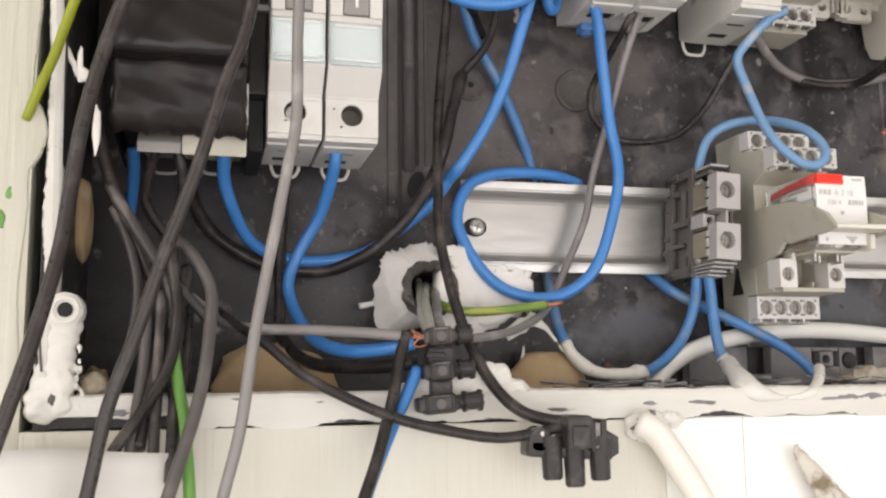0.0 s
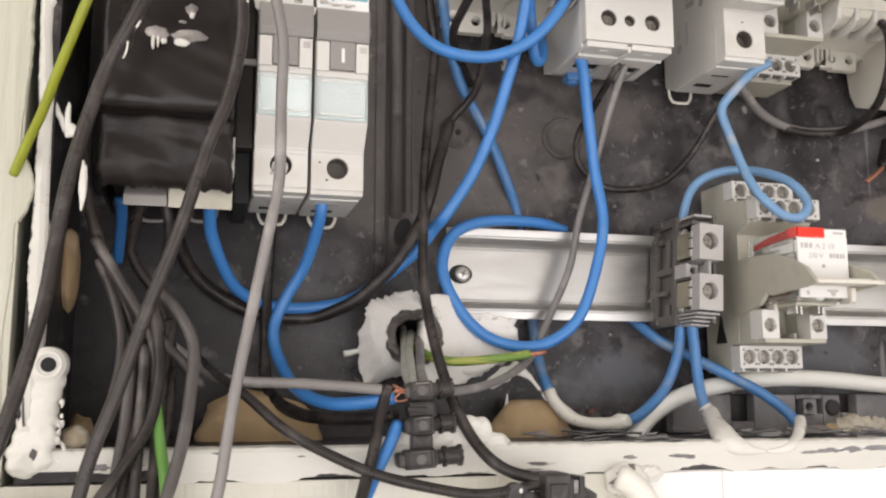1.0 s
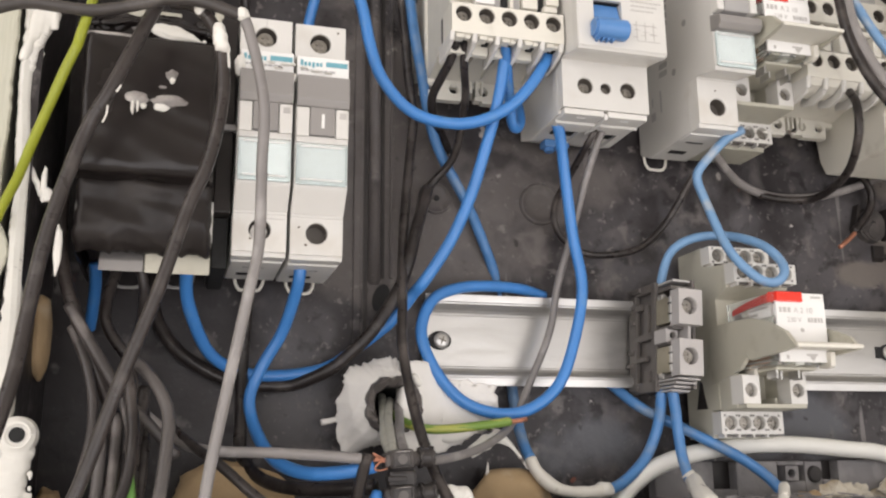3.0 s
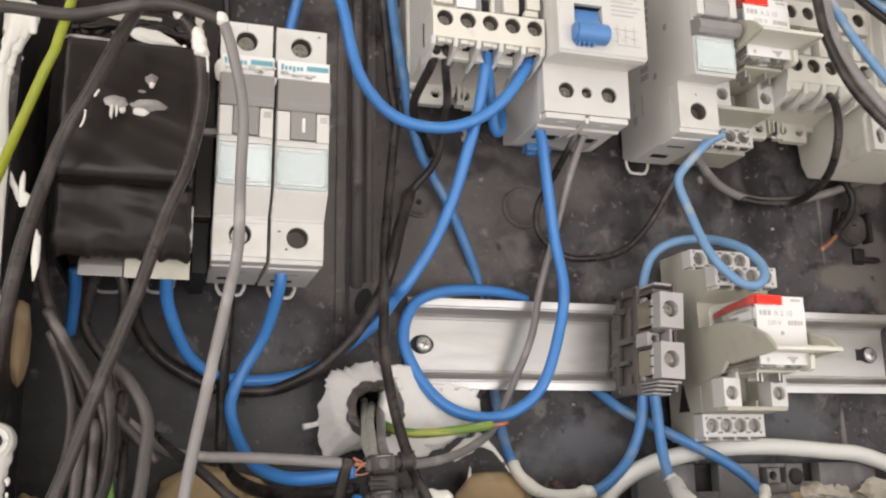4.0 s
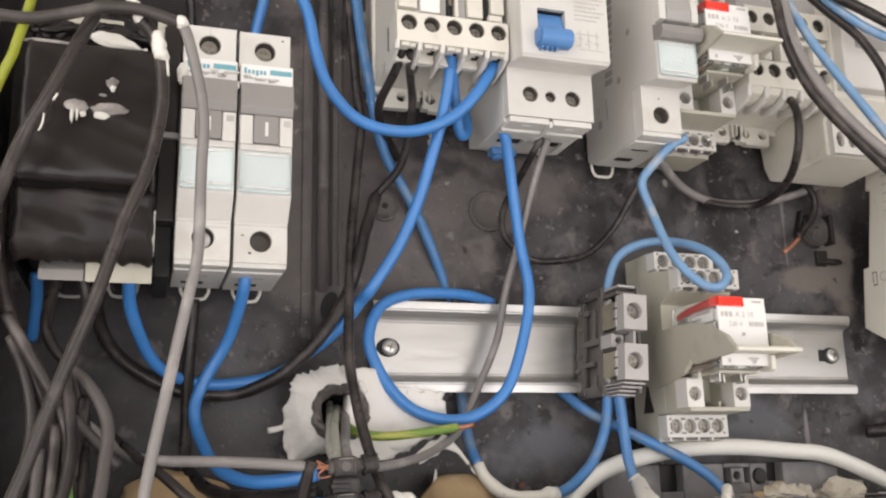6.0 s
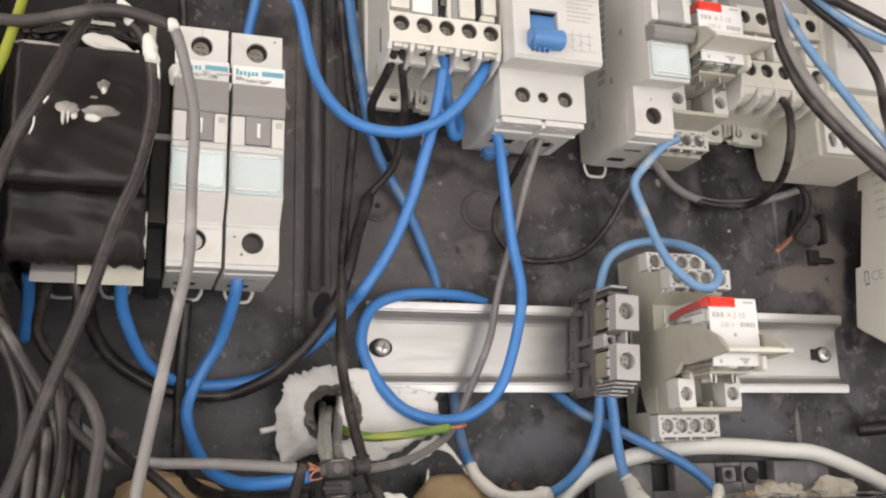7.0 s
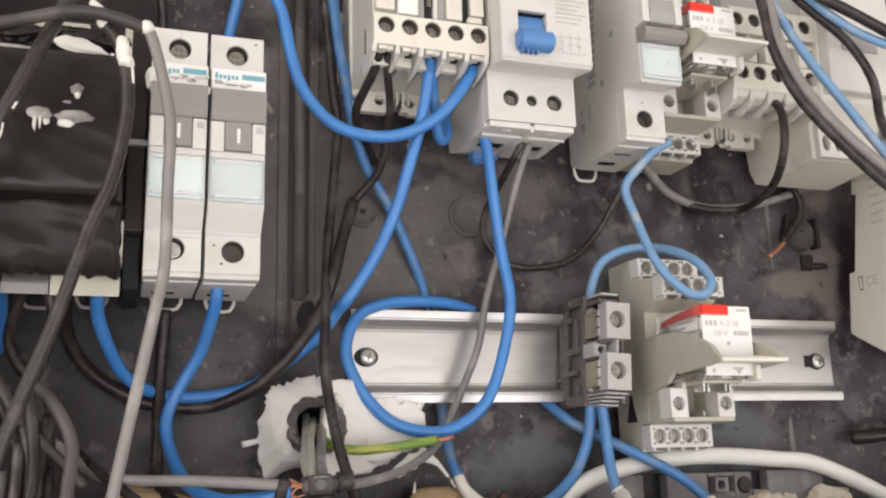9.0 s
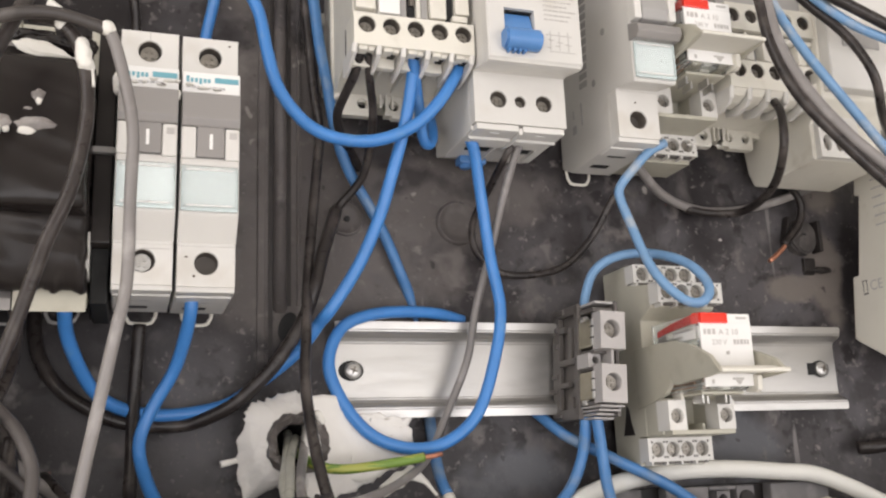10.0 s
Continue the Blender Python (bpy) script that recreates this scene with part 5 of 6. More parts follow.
def side_device(at):
    """A wide beige device whose rounded side faces the other devices."""
    t = thing("timer_unit", at, "beige rail-mounted unit with rounded cheeks and three terminals", "timer")
    prof = [(2, -28), (0.5, -40), (-2.5, -46.5), (-8, -48.5), (-20, -47.8), (-41, -46.8), (-41, -32), (-50, -24), (-52, 34), (-40, 40), (2, 40)]
    part("body", prism(bmesh.new(), prof, 0, 36, 0.8), plastic_light, t)
    # tall rounded openings: round ones drawn out to twice their width
    k = 1.75
    cover = holed(bmesh.new(), 1.5, 21, -46.6 / k, -29 / k, -44.0, -40.5, [(5.2 + 6.0 * i, -40.4 / k, 1.9) for i in range(3)], 24)
    cover.transform(Matrix.Diagonal((1, 1, k, 1)))
    cover = part("terminal_cover", cover, plastic_white, t)
    for i in range(3):
        # dark sheets painted in for shade behind the tall openings
        part("terminal_back", box(bmesh.new(), 3.0 + 6.0 * i, 7.4 + 6.0 * i, -41.2, -40.6, -44.4, -36.6, 0.1), hole_shade_dark, cover, "dark sheet painted for the shade behind a terminal opening")
        part("screw", screw(bmesh.new(), 5.2 + 6.0 * i, -42.2, -41.4, 1.7), screw_mid, cover)
    part("front_panel", box(bmesh.new(), 1, 35, -56, -50, -22, 32, 1.0), plastic_white, t)
    part("display", box(bmesh.new(), 8, 26, -56.6, -55.5, -4, 4, 0.4), plastic_mid, t, "grey display window")
    return t


side_device((185.5, 0, 125))


def tall_meter(at):
    t = thing("meter", at, "pale grey meter with fine print on its cheek", "meter")
    prof = [(-12.6, 44), (-10.4, 32.2), (-13.2, 32.2), (-6.6, -2.6), (-3.2, -2.6), (0.6, -29.6), (-3, -32), (-18.7, -41), (-60, -44), (-64, 44)]
    part("body", prism(bmesh.new(), prof, 0, 60, 1.0), plastic_light, t)
    bm = bmesh.new()
    for k in range(6):
        b = bars(bmesh.new(), 4, 14 - (k % 3) * 2, 0, 0, 0.8, 70 + k, 0.4)
        b.transform(Matrix.Translation((-0.02, -17, 36 - 4 * k)) @ pose(0, 0, 0, 0, 0, -90))
        merge(bm, b)
    part("print", bm, print_grey, t, "fine grey print")
    lettering("CE", 6.2, (-0.05, -12.5, -10.5), print_grey, t, turn=(90, 0, -90))
    bm = bmesh.new()
    box(bm, -0.1, 0.05, -11.2, -10.8, -10.5, -5.5, 0)
    box(bm, -0.1, 0.05, -9.0, -8.6, -10.5, -5.5, 0)
    box(bm, -0.1, 0.05, -11.4, -8.4, -6.0, -5.5, 0)
    box(bm, -0.1, 0.05, -11.2, -8.6, -11.8, -11.0, 0)
    part("bin_mark", bm, print_dark, t, "small dark waste-bin mark")
    return t


tall_meter((231, 0, 42))


# ---- foam, plaster and the sleeve at the box floor ----
def foam():
    """Filler smeared round the sleeve like a stiff cloth, with a flat patch beside it."""
    t = thing("filler", (0, 0, 0), "white hardened filler smeared round a cable sleeve", "filler")
    reach = (20, 18, 17, 17.5, 18, 18.5, 19.5, 18.2, 18.6, 20.0, 23.8, 15, 13, 14, 17, 19)
    bm = bmesh.new()
    n, m = 180, 26
    rings = []
    for j in range(m + 1):
        ring = []
        s = j / m
        for i in range(n):
            u = i / n * len(reach)
            k = int(u)
            far = reach[k] + (reach[(k + 1) % len(reach)] - reach[k]) * (u - k)
            a = 2 * math.pi * i / n
            torn = 1.8 * noise.noise(Vector((math.cos(a) * 4, math.sin(a) * 4, 7))) + (1.6 if math.sin(a) > 0.3 else 0.6) * noise.noise(Vector((math.cos(a) * 15, math.sin(a) * 15, 1)))
            r = 9.0 + (far + torn * s ** 3 - 9.0) * s
            x, z = -15.9 + r * math.cos(a), -26.3 + r * math.sin(a)
            fold = 1 - 2.4 * abs(noise.noise(Vector((x * 0.075 + z * 0.03, z * 0.045, 5))))
            soft = noise.noise(Vector((x * 0.09, z * 0.07, 2)))
            pleat = 1.5 * noise.noise(Vector((math.cos(a) * 1.5 + 0.5 * s, math.sin(a) * 1.5, 17))) + 0.55 * noise.noise(Vector((math.cos(a) * 3.4, math.sin(a) * 3.4 + 0.8 * s, 23))) + 0.5 * (1 - 3 * abs(noise.noise(Vector((x * 0.05, z * 0.05 + 0.6 * s, 29)))))
            y = -15.0 + 11 * s - (1.0 * fold + 2.6 * soft + 2.1 * pleat) * math.sin(math.pi * 0.5 * s) ** 0.8 + 0.25 * noise.noise(Vector((x * 0.7, z * 0.7, 4)))
            ring.append(bm.verts.new((x, min(y, 6.5), z)))
        rings.append(ring)
    rings.append([bm.verts.new((-15.9 + (v.co.x + 15.9) * 0.94, v.co.y + 1.6, -26.3 + (v.co.z + 26.3) * 0.94)) for v in rings[-1]])
    rings.append([bm.verts.new((-15.9 + (v.co.x + 15.9) * 0.8, 8.6, -26.3 + (v.co.z + 26.3) * 0.8)) for v in rings[-1]])
    for a, b in zip(rings, rings[1:]):
        for i in range(n):
            bm.faces.new((a[i], a[(i + 1) % n], b[(i + 1) % n], b[i]))
    part("filler_collar", bm, foam_white, t, smooth=True)
    bm = bmesh.new()
    n, m = 40, 24
    grid = []
    for i in range(n + 1):
        row = []
        for j in range(m + 1):
            u, v = i / n, j / m
            edge = 3.0 * noise.noise(Vector((u * 6, v * 6, 12))) + 1.6 * noise.noise(Vector((u * 17, v * 17, 3)))
            low = -46 + 14 * u ** 1.6
            x = -15.5 + 37.0 * u + edge * max(0.0, u * 5 - 4) + 2.2 * v
            drop = min(max((x + 5) / 9, 0.0), 1.0)
            top = -10.5 - 7.2 * drop * drop * (3 - 2 * drop) + 0.35 * edge
            z = low + (top - low) * v + edge * max(0.0, 1 - v * 6)
            fold = 1 - 2.4 * abs(noise.noise(Vector((x * 0.05 + z * 0.07, z * 0.035, 31))))
            row.append(bm.verts.new((x, -9.5 + 8.0 * u ** 0.8 - 1.5 * fold - 2.0 * noise.noise(Vector((x * 0.06, z * 0.07, 8))) + 0.25 * noise.noise(Vector((x * 0.5, z * 0.5, 8))), z)))
        grid.append(row)
    for a, b in zip(grid, grid[1:]):
        for j in range(m):
            bm.faces.new((a[j], b[j], b[j + 1], a[j + 1]))
    patch = part("filler_patch", bm, foam_white, t, smooth=True)
    mod = patch.modifiers.new("thickness", "SOLIDIFY")
    mod.thickness, mod.offset = 0.006, 1
    return t


foam()
bm = bmesh.new()
tube(bm, spline([(-32, -2, -29.5), (-36, -4, -31.2), (-40, -5, -31.8)]), 1.0, wobble=0.4)
tagged(part("filler_string", bm, foam_white, smooth=True), "thin string of hardened white filler", "filler")


def sleeve():
    n = 34
    t = thing("cable_sleeve", (-15.9, 0, -26.3), "black plastic cable sleeve with a rough chipped mouth", "cable sleeve")
    for nm, mat, steps in (("collar", sleeve_grey, ((6, 10.4), (-15, 10.5), (-17.2, 10.0), (-17.6, 9.0), (-17.0, 7.6), (-14.5, 6.9))), ("bore", hollow, ((-14.5, 6.9), (6.5, 6.8), (6.6, 0.2)))):
        bm = bmesh.new()
        rings = []
        for y, r in steps:
            rough = 0.17 if nm == "collar" else 0.0
            rings.append([bm.verts.new((r * math.cos(2 * math.pi * k / n) * (1 + rough * noise.noise(Vector((k * 0.5, y, 0)))), y + 12 * rough * noise.noise(Vector((k * 0.4, 3, y))), r * math.sin(2 * math.pi * k / n) * (1 + rough * noise.noise(Vector((k * 0.5, y, 0)))))) for k in range(n)])
        for a, b in zip(rings, rings[1:]):
            for k in range(n):
                bm.faces.new((a[k], a[(k + 1) % n], b[(k + 1) % n], b[k]))
        part(nm, bm, mat, t, smooth=nm == "bore")
    return t


sleeve()


def flake(name, points, width, label):
    """A torn ribbon of dried paint along a line."""
    bm = bmesh.new()
    line = spline(points, 1.0)
    rows = []
    for i, q in enumerate(line):
        w = width * (0.6 + 0.5 * noise.noise(q * 0.3) + 0.4 * math.sin(math.pi * i / len(line)))
        rows.append([bm.verts.new(q + Vector((0.25 * k * w, -0.5 * abs(k) * 0.3, -0.5 * k * w))) for k in (-1, 0, 1)])
    for a, b in zip(rows, rows[1:]):
        for k in range(2):
            bm.faces.new((a[k], b[k], b[k + 1], a[k + 1]))
    ob = part(name, bm, paint_white, smooth=True)
    mod = ob.modifiers.new("thickness", "SOLIDIFY")
    mod.thickness = 0.0005
    return tagged(ob, label, "paint")


flake("paint_flake", [(12, -15, -43), (18, -16, -39), (24, -15, -37), (29, -14, -41), (34, -13, -47)], 5.0, "torn flake of white paint beside the filler")
flake("paint_flake", [(-3, -12, -36), (4, -12, -37.5), (10, -13, -36.5), (15, -13, -34)], 3.5, "torn flake of white paint below the filler")
for i, (x, y, z, a, b, c) in enumerate(((30.5, -6, -61, 16, 8, 13), (-70, -10, -60, 21, 9, 15), (-128, -8, -58, 4, 6, 5), (-133, -20, -6, 3.5, 8, 14))):
    tagged(part("plaster_lump", lump(bmesh.new(), (x, y, z), (a, b, c), 40 + i * 4.3, 0.12 if i in (0, 3) else 0.2, 4, 1.6), plaster_tan, smooth=True), "tan plaster lump in a knock-out of the box", "plaster", "plaster lumps")
ledge = tagged(part("box_ledge", box(bmesh.new(), 92, 205, 4.5, 8.4, BZ0 + 0.1, -46.5, 0.5), plastic_black), "dusty grey ledge with knock-outs at the box floor", "ledge", kind="structure")
for x0, x1, z0, z1 in ((92, 118, -61.6, -46.5), (128.6, 147.8, -61.6, -46.6), (160.8, 169, -61.6, -46.7), (177, 205, -61.6, -46.5), (118.2, 128.4, -61.6, -57.4), (148, 160.6, -61.6, -54.6), (169.2, 176.8, -61.6, -54.2), (148, 160.6, -48.4, -46.6)):
    part("rib", box(bmesh.new(), x0, x1, -1.5, 4.4, z0, z1, 0.7), ledge_grey, ledge)
stub = part("stub", holed(bmesh.new(), 150, 156, -54.4, -48.6, -3.6, 4.4, [(152.8, -51.6, 1.7)], 18), ledge_grey, ledge, "stub with a dark bore")
part("bore", cyl(bmesh.new(), (152.8, 1, -51.6), (152.8, 0.6, -51.6), 1.7, n=16), hollow, stub, "dark bore")
part("cap", cyl(bmesh.new(), (165, -1.2, -52), (165, -2.6, -52), 3.6, 3.2, 22, 0.4), plastic_black, ledge, "dark round cap")
r = random.Random(12)
bm = bmesh.new()
for k in range(110):
    w = r.uniform(3, 13)
    box(bm, -w / 2, w / 2, -0.9, 0.9, -0.18, 0.18, 0.1, Matrix.Translation((r.uniform(84, 150) if k < 80 else r.uniform(14, 60) if k < 98 else r.uniform(160, 215), r.uniform(-55, -12), BZ0 + 0.7 + r.uniform(0, 2.6))) @ pose(0, 0, 0, r.uniform(-25, 25), r.uniform(-7, 7), r.uniform(-18, 18)), segs=1)
tagged(part("paint_shreds", bm, ledge_grey), "thin grey shreds of old paint on the box floor", "paint", kind="stuff")


def rock(name, centre, size, seed, mat, label):
    bm = bmesh.new()
    bmesh.ops.create_icosphere(bm, subdivisions=3, radius=1)
    for v in bm.verts:
        cell = noise.noise(v.co * 1.5 + Vector((seed, 0, 0)), noise_basis="VORONOI_F1")
        k = 0.72 + 0.5 * cell + 0.12 * noise.noise(v.co * 5 + Vector((0, seed, 0)))
        v.co = Vector((v.co.x * size[0], v.co.y * size[1], v.co.z * size[2])) * k + Vector(centre)
    return tagged(part(name, bm, mat), label, "plaster", "plaster lumps")


rock("plaster_lump", (168, -12, -61.5), (12, 6, 7.5), 3.0, plaster_pale, "broken pale tan plaster lump on the box floor")
rock("plaster_lump", (180, -10, -61), (5, 5, 6), 8.0, plaster_pale, "small broken plaster lump on the box floor")
tagged(part("plaster_lump", lump(bmesh.new(), (-124.4, -52, -59.2), (4.2, 3.6, 4.2), 71, 0.15, 4, 1.6), plaster_pale, smooth=True), "small round pale plaster lump on the box floor", "plaster", "plaster lumps")
rock("plaster_lump", (155, -10, -62), (6, 6, 5), 5.0, plaster_tan, "small broken tan plaster lump on the box floor")
rock("plaster_lump", (205, -3, -61), (17, 6, 10), 14.0, plaster_pale, "wide pale plaster patch at the box floor")


# ---- screw eye of the box, thick with paint ----
def painted_lug():
    bm = bmesh.new()
    cyl(bm, (-131.5, -54, -38), (-131.5, -61.6, -38), 5.4, 5.0, 28, 0.9)
    for z, x, a in ((-42, -132.0, 5.3), (-46, -132.8, 5.4), (-50, -133.2, 5.2), (-54, -133.6, 5.6), (-58, -134.0, 6.2), (-62, -135.0, 6.6), (-65.5, -135.8, 5.6)):
        lump(bm, (x, -57.5, z), (a, 3.3, 4.2), z, 0.1, 4, 1.2)
    lump(bm, (-131.2, -60.0, -58.5), (3.4, 2.2, 4.0), 5.2, 0.25, 4, 1.6)
    lump(bm, (-131.0, -60.2, -64.0), (2.6, 1.8, 3.4), 9.2, 0.25, 4, 1.6)
    lump(bm, (-137.5, -59.6, -65.0), (3.2, 2.0, 3.0), 6.2, 0.3, 4, 1.6)
    q = random.Random(5)
    for k in range(16):
        z = q.uniform(-65, -48)
        lump(bm, (-127.6 - (0.08 * (z + 48)) + q.uniform(-0.8, 0.5), q.uniform(-61, -58), z), (q.uniform(0.4, 0.9), q.uniform(0.4, 0.8), q.uniform(0.6, 1.5)), k * 2.2, 0.4, 2, 2.0)
    t = thing("painted_lug", (0, 0, 0), "fixing lug of the box, thick with white paint", "lug")
    fuse(part("lug", bm, paint_white, t, smooth=True))
    part("lug_slit", tube(bmesh.new(), spline([(-137.4, -60.2, -47), (-137.2, -60.6, -51), (-136.6, -60.8, -55)]), 0.3, 8), terminal_dark, t, "thin dark slit in the paint")
    part("lug_gap", lump(bmesh.new(), (-133.6, -61.0, -62.6), (1.0, 0.6, 1.4), 4, 0.4, 3), terminal_dark, t, "dark gap in the paint")
    part("lug_hole", cyl(bmesh.new(), (-131.1, -60, -38), (-131.1, -62.0, -38), 2.1, n=16), hollow, t, "dark screw hole")
    ring = []
    for k in range(25):
        ring.append(Vector((-131.1 + 3.4 * math.cos(k * math.pi / 12), -61.7, -38 + 3.4 * math.sin(k * math.pi / 12))))
    part("lug_ring", tube(bmesh.new(), ring, 0.6, 8, 0.3), paint_white, t, smooth=True)
    return t


painted_lug()
t = thing("painted_lug", (-4.0, -56, -57.5), "small fixing lug thick with white paint", "lug")
part("lug", lump(bmesh.new(), (0, 0, 0), (4.2, 4, 4.4), 9.3, 0.12, 4), paint_white, t, smooth=True)
part("screw", screw(bmesh.new(), 0.8, -4.2, 1.2, 1.5), paint_white, t)


bm = bmesh.new()
for x, z, a, c in ((-26, -61, 5, 4.5), (-17, -60.5, 7, 6.2), (-9, -60, 8, 7), (0, -62, 6, 4), (-33, -62, 5, 3)):
    lump(bm, (x, -57.2, z), (a, 3.0, c), x, 0.25, 3, 2.0)
fuse(tagged(part("paint_clump", bm, paint_white, smooth=True), "thick white paint heaped on the rim", "paint"))


# ---- connectors ----
def connector_strip(at):
    """A strip of screw connectors standing on end: flat tubes lying across, each with a screw chamber and an open loop."""
    t = thing("connector_strip", at, "black plastic screw connector strip, standing on end", "connector")
    for x0, x1, z, fy in ((0, 16.0, 0.6, 0), (-0.2, 16.4, -9.8, -1), (-3.0, 17.8, -19.6, -5)):
        lean = Matrix.Translation((x0, fy, z)) @ pose(0, 0, 0, 0, -4, 0)
        w = x1 - x0
        pole = part("pole", box(bmesh.new(), 0, w * 0.62, -3.4, 3.0, -2.3, 2.3, 1.5, lean, 3), connector_black, t)
        # chamber with a sunk round screw between raised lips
        chamber = bmesh.new()
        box(chamber, 0.10 * w, 0.56 * w, -4.2, 2.6, -2.9, 2.9, 1.1, lean, 3)
        part("chamber", chamber, connector_black, pole)
        lips = bmesh.new()
        for c in (-2.5, 1.8):
            box(lips, 0.14 * w, 0.52 * w, -4.8, -3.8, c, c + 0.7, 0.3, lean)
        box(lips, 0.14 * w, 0.14 * w + 0.7, -4.8, -3.8, -2.4, 2.4, 0.3, lean)
        box(lips, 0.52 * w - 0.7, 0.52 * w, -4.8, -3.8, -2.4, 2.4, 0.3, lean)
        part("screw_collar", lips, connector_black, pole)
        bm = cyl(bmesh.new(), (0.33 * w, -4.0, 0), (0.33 * w, -4.5, 0), 1.5, n=16, bevel=0.15)
        bm.transform(lean)
        part("screw", bm, terminal_dark, pole, "dark sunk connector screw")
        # waist, then the open oval loop
        bm = cyl(bmesh.new(), (w * 0.60, 0, 0), (w * 0.74, 0, 0), 2.3, 2.0, 18, 0.4)
        bm.transform(lean)
        part("waist", bm, connector_black, pole)
        for u, rr, thick in ((0.72, 2.7, 0.5), (0.95, 2.7, 0.6)):
            loop = [Vector((u * w + 0.35 * math.sin(2 * k), rr * 0.9 * math.cos(math.tau * k / 24), rr * math.sin(math.tau * k / 24))) for k in range(25)]
            bm = tube(bmesh.new(), loop, thick, 10)
            bm.transform(lean)
            part("ring", bm, connector_black, pole, smooth=True)
        bm = cyl(bmesh.new(), (w * 0.72, 0, 0), (w * 0.97, 0, 0), 2.6, 2.75, 18)
        bm.transform(lean)
        part("sleeve", bm, connector_black, pole)
        bm = cyl(bmesh.new(), (w * 0.97, 0, 0), (w * 0.985, 0, 0), 2.0, n=16)
        bm.transform(lean)
        part("wire_socket", bm, hollow, pole, "dark wire socket")
        part("edge_scuff", box(bmesh.new(), 0.2 * w, 0.46 * w, -4.95, -4.75, 2.2, 2.42, 0.08, lean), thin_paint_glint, pole, "pale strip along the edge")
    part("web", box(bmesh.new(), 1.5, 10.0, -2.6, 2.4, -7.4, -2.2, 1.0), connector_black, t)
    part("web", box(bmesh.new(), 0.8, 7.0, -3.6, 1.0, -5.6, -3.8, 0.7), connector_black, t)
    part("web", box(bmesh.new(), 2.2, 8.8, -4.4, 0.6, -17.6, -12.0, 1.0), connector_black, t)
    return t


connector_strip((-29.6, -60, -46.2))
for i in range(6):
    r = random.Random(i)
    a = Vector((-28.5, -61 + r.uniform(-2, 1), -46.2 + r.uniform(-2, 2)))
    tagged(part("copper_strand", tube(bmesh.new(), spline([a, a + Vector((-2.4, r.uniform(-1, 0), r.uniform(-1, 1))), a + Vector((-4.2, r.uniform(-1.5, 0.5), r.uniform(-2.2, 2.2)))], 0.5), 0.27, 6), copper, smooth=True), "loose bare copper strand at the connector", "wire", "copper strands")


def hanging_connector(at, size=0.9):
    """A three-pole connector seen from its screw side, hanging at a slant on two cables."""
    t = thing("connector", at, "black plastic three-pole screw connector hanging on cables", "connector")
    part("spine", box(bmesh.new(), -1.5, 28, -3, 6, -9.5, -3.2, 1.6, Matrix.Rotation(radians(4), 4, "Y")), connector_black, t)
    for x, h, y in ((6.6, 16.8, -1), (14.0, 19.2, -1.5), (22.6, 17.4, -2)):
        bm = bmesh.new()
        cyl(bm, (x, y, -4), (x, y - 1, -h), 3.5, 3.2, 22, 0.5)
        cyl(bm, (x, y, -3), (x, y - 0.3, -7), 4.0, 3.9, 22, 0.5)
        part("screw_tower", bm, connector_black, t)
        part("screw", cyl(bmesh.new(), (x, y - 1, -h - 0.1), (x, y - 0.9, -h + 1), 2.2, n=16), hollow, t, "dark sunk screw")
    bm = bmesh.new()
    box(bm, 9.4, 18.0, -9.5, 4, -7.0, 3.6, 1.6, None, 3)
    box(bm, 10.6, 16.8, -10.1, -8.5, -6.0, 0.5, 0.6)
    part("hood", bm, connector_black, t)
    part("rib", box(bmesh.new(), 18.6, 20.2, -6, 4, -8, 1.8, 0.4), connector_black, t)
    part("rib", box(bmesh.new(), 22.0, 24.0, -6, 4, -8, 2.2, 0.4), connector_black, t)
    part("nick", box(bmesh.new(), 20.3, 22.0, -5.4, -4.6, -7, 1.0, 0.2), thin_paint_glint, t, "pale strip between the ribs")
    part("end_ear", cyl(bmesh.new(), (25.0, 3, -6.4), (25.0, -3, -6.4), 5.2, n=6, bevel=0.7), connector_black, t)
    part("end_ear", cyl(bmesh.new(), (2.2, 3, -4), (2.2, -3, -4), 4.2, n=20, bevel=0.6), connector_black, t)
    t.scale = (size, size, size)
    return t


hanging_connector((-1.2, -77, -72.0))


# ---- loose things below the rim ----
def paper():
    bm = bmesh.new()
    n = 14
    g = [[bm.verts.new((-150 + 48 * i / n + 2.0 * j / n * (i / n), -80 - 5 * math.sin(i * 0.4) - 3 * j / n, -75.5 + 1.2 * math.sin(i * 0.35) - 60 * j / n)) for j in range(n + 1)] for i in range(n + 1)]
    for i in range(n):
        for j in range(n):
            bm.faces.new((g[i][j], g[i + 1][j], g[i + 1][j + 1], g[i][j + 1]))
    ob = part("paper_sheet", bm, paper_white, smooth=True)
    mod = ob.modifiers.new("thickness", "SOLIDIFY")
    mod.thickness = 0.0006
    return tagged(ob, "white paper sheet hung below the box", "paper")


paper()
bm = bmesh.new()
for k in range(14):
    f = k / 13
    lump(bm, (95.0 + 15 * f, -64 - 2 * f, -82.5 - 20 * f), (1.1 + 5.2 * f ** 0.7, 1.2 + 3.5 * f, 2.6), k * 1.3, 0.3, 2)
fuse(tagged(part("painted_stub", bm, grime, smooth=True), "grimy paint-crusted stub of a cable sticking from the wall", "cable"))
bm = bmesh.new()
lump(bm, (43.5, -61, -73.5), (7.6, 2.6, 5.2), 2.0, 0.18, 4, 2.5)
lump(bm, (51.5, -60.6, -71.5), (4.2, 1.4, 2.6), 7.0, 0.35, 4, 2.0)
tagged(part("paint_clump", bm, paint_white, smooth=True), "thick clump of white paint on the rim", "paint")

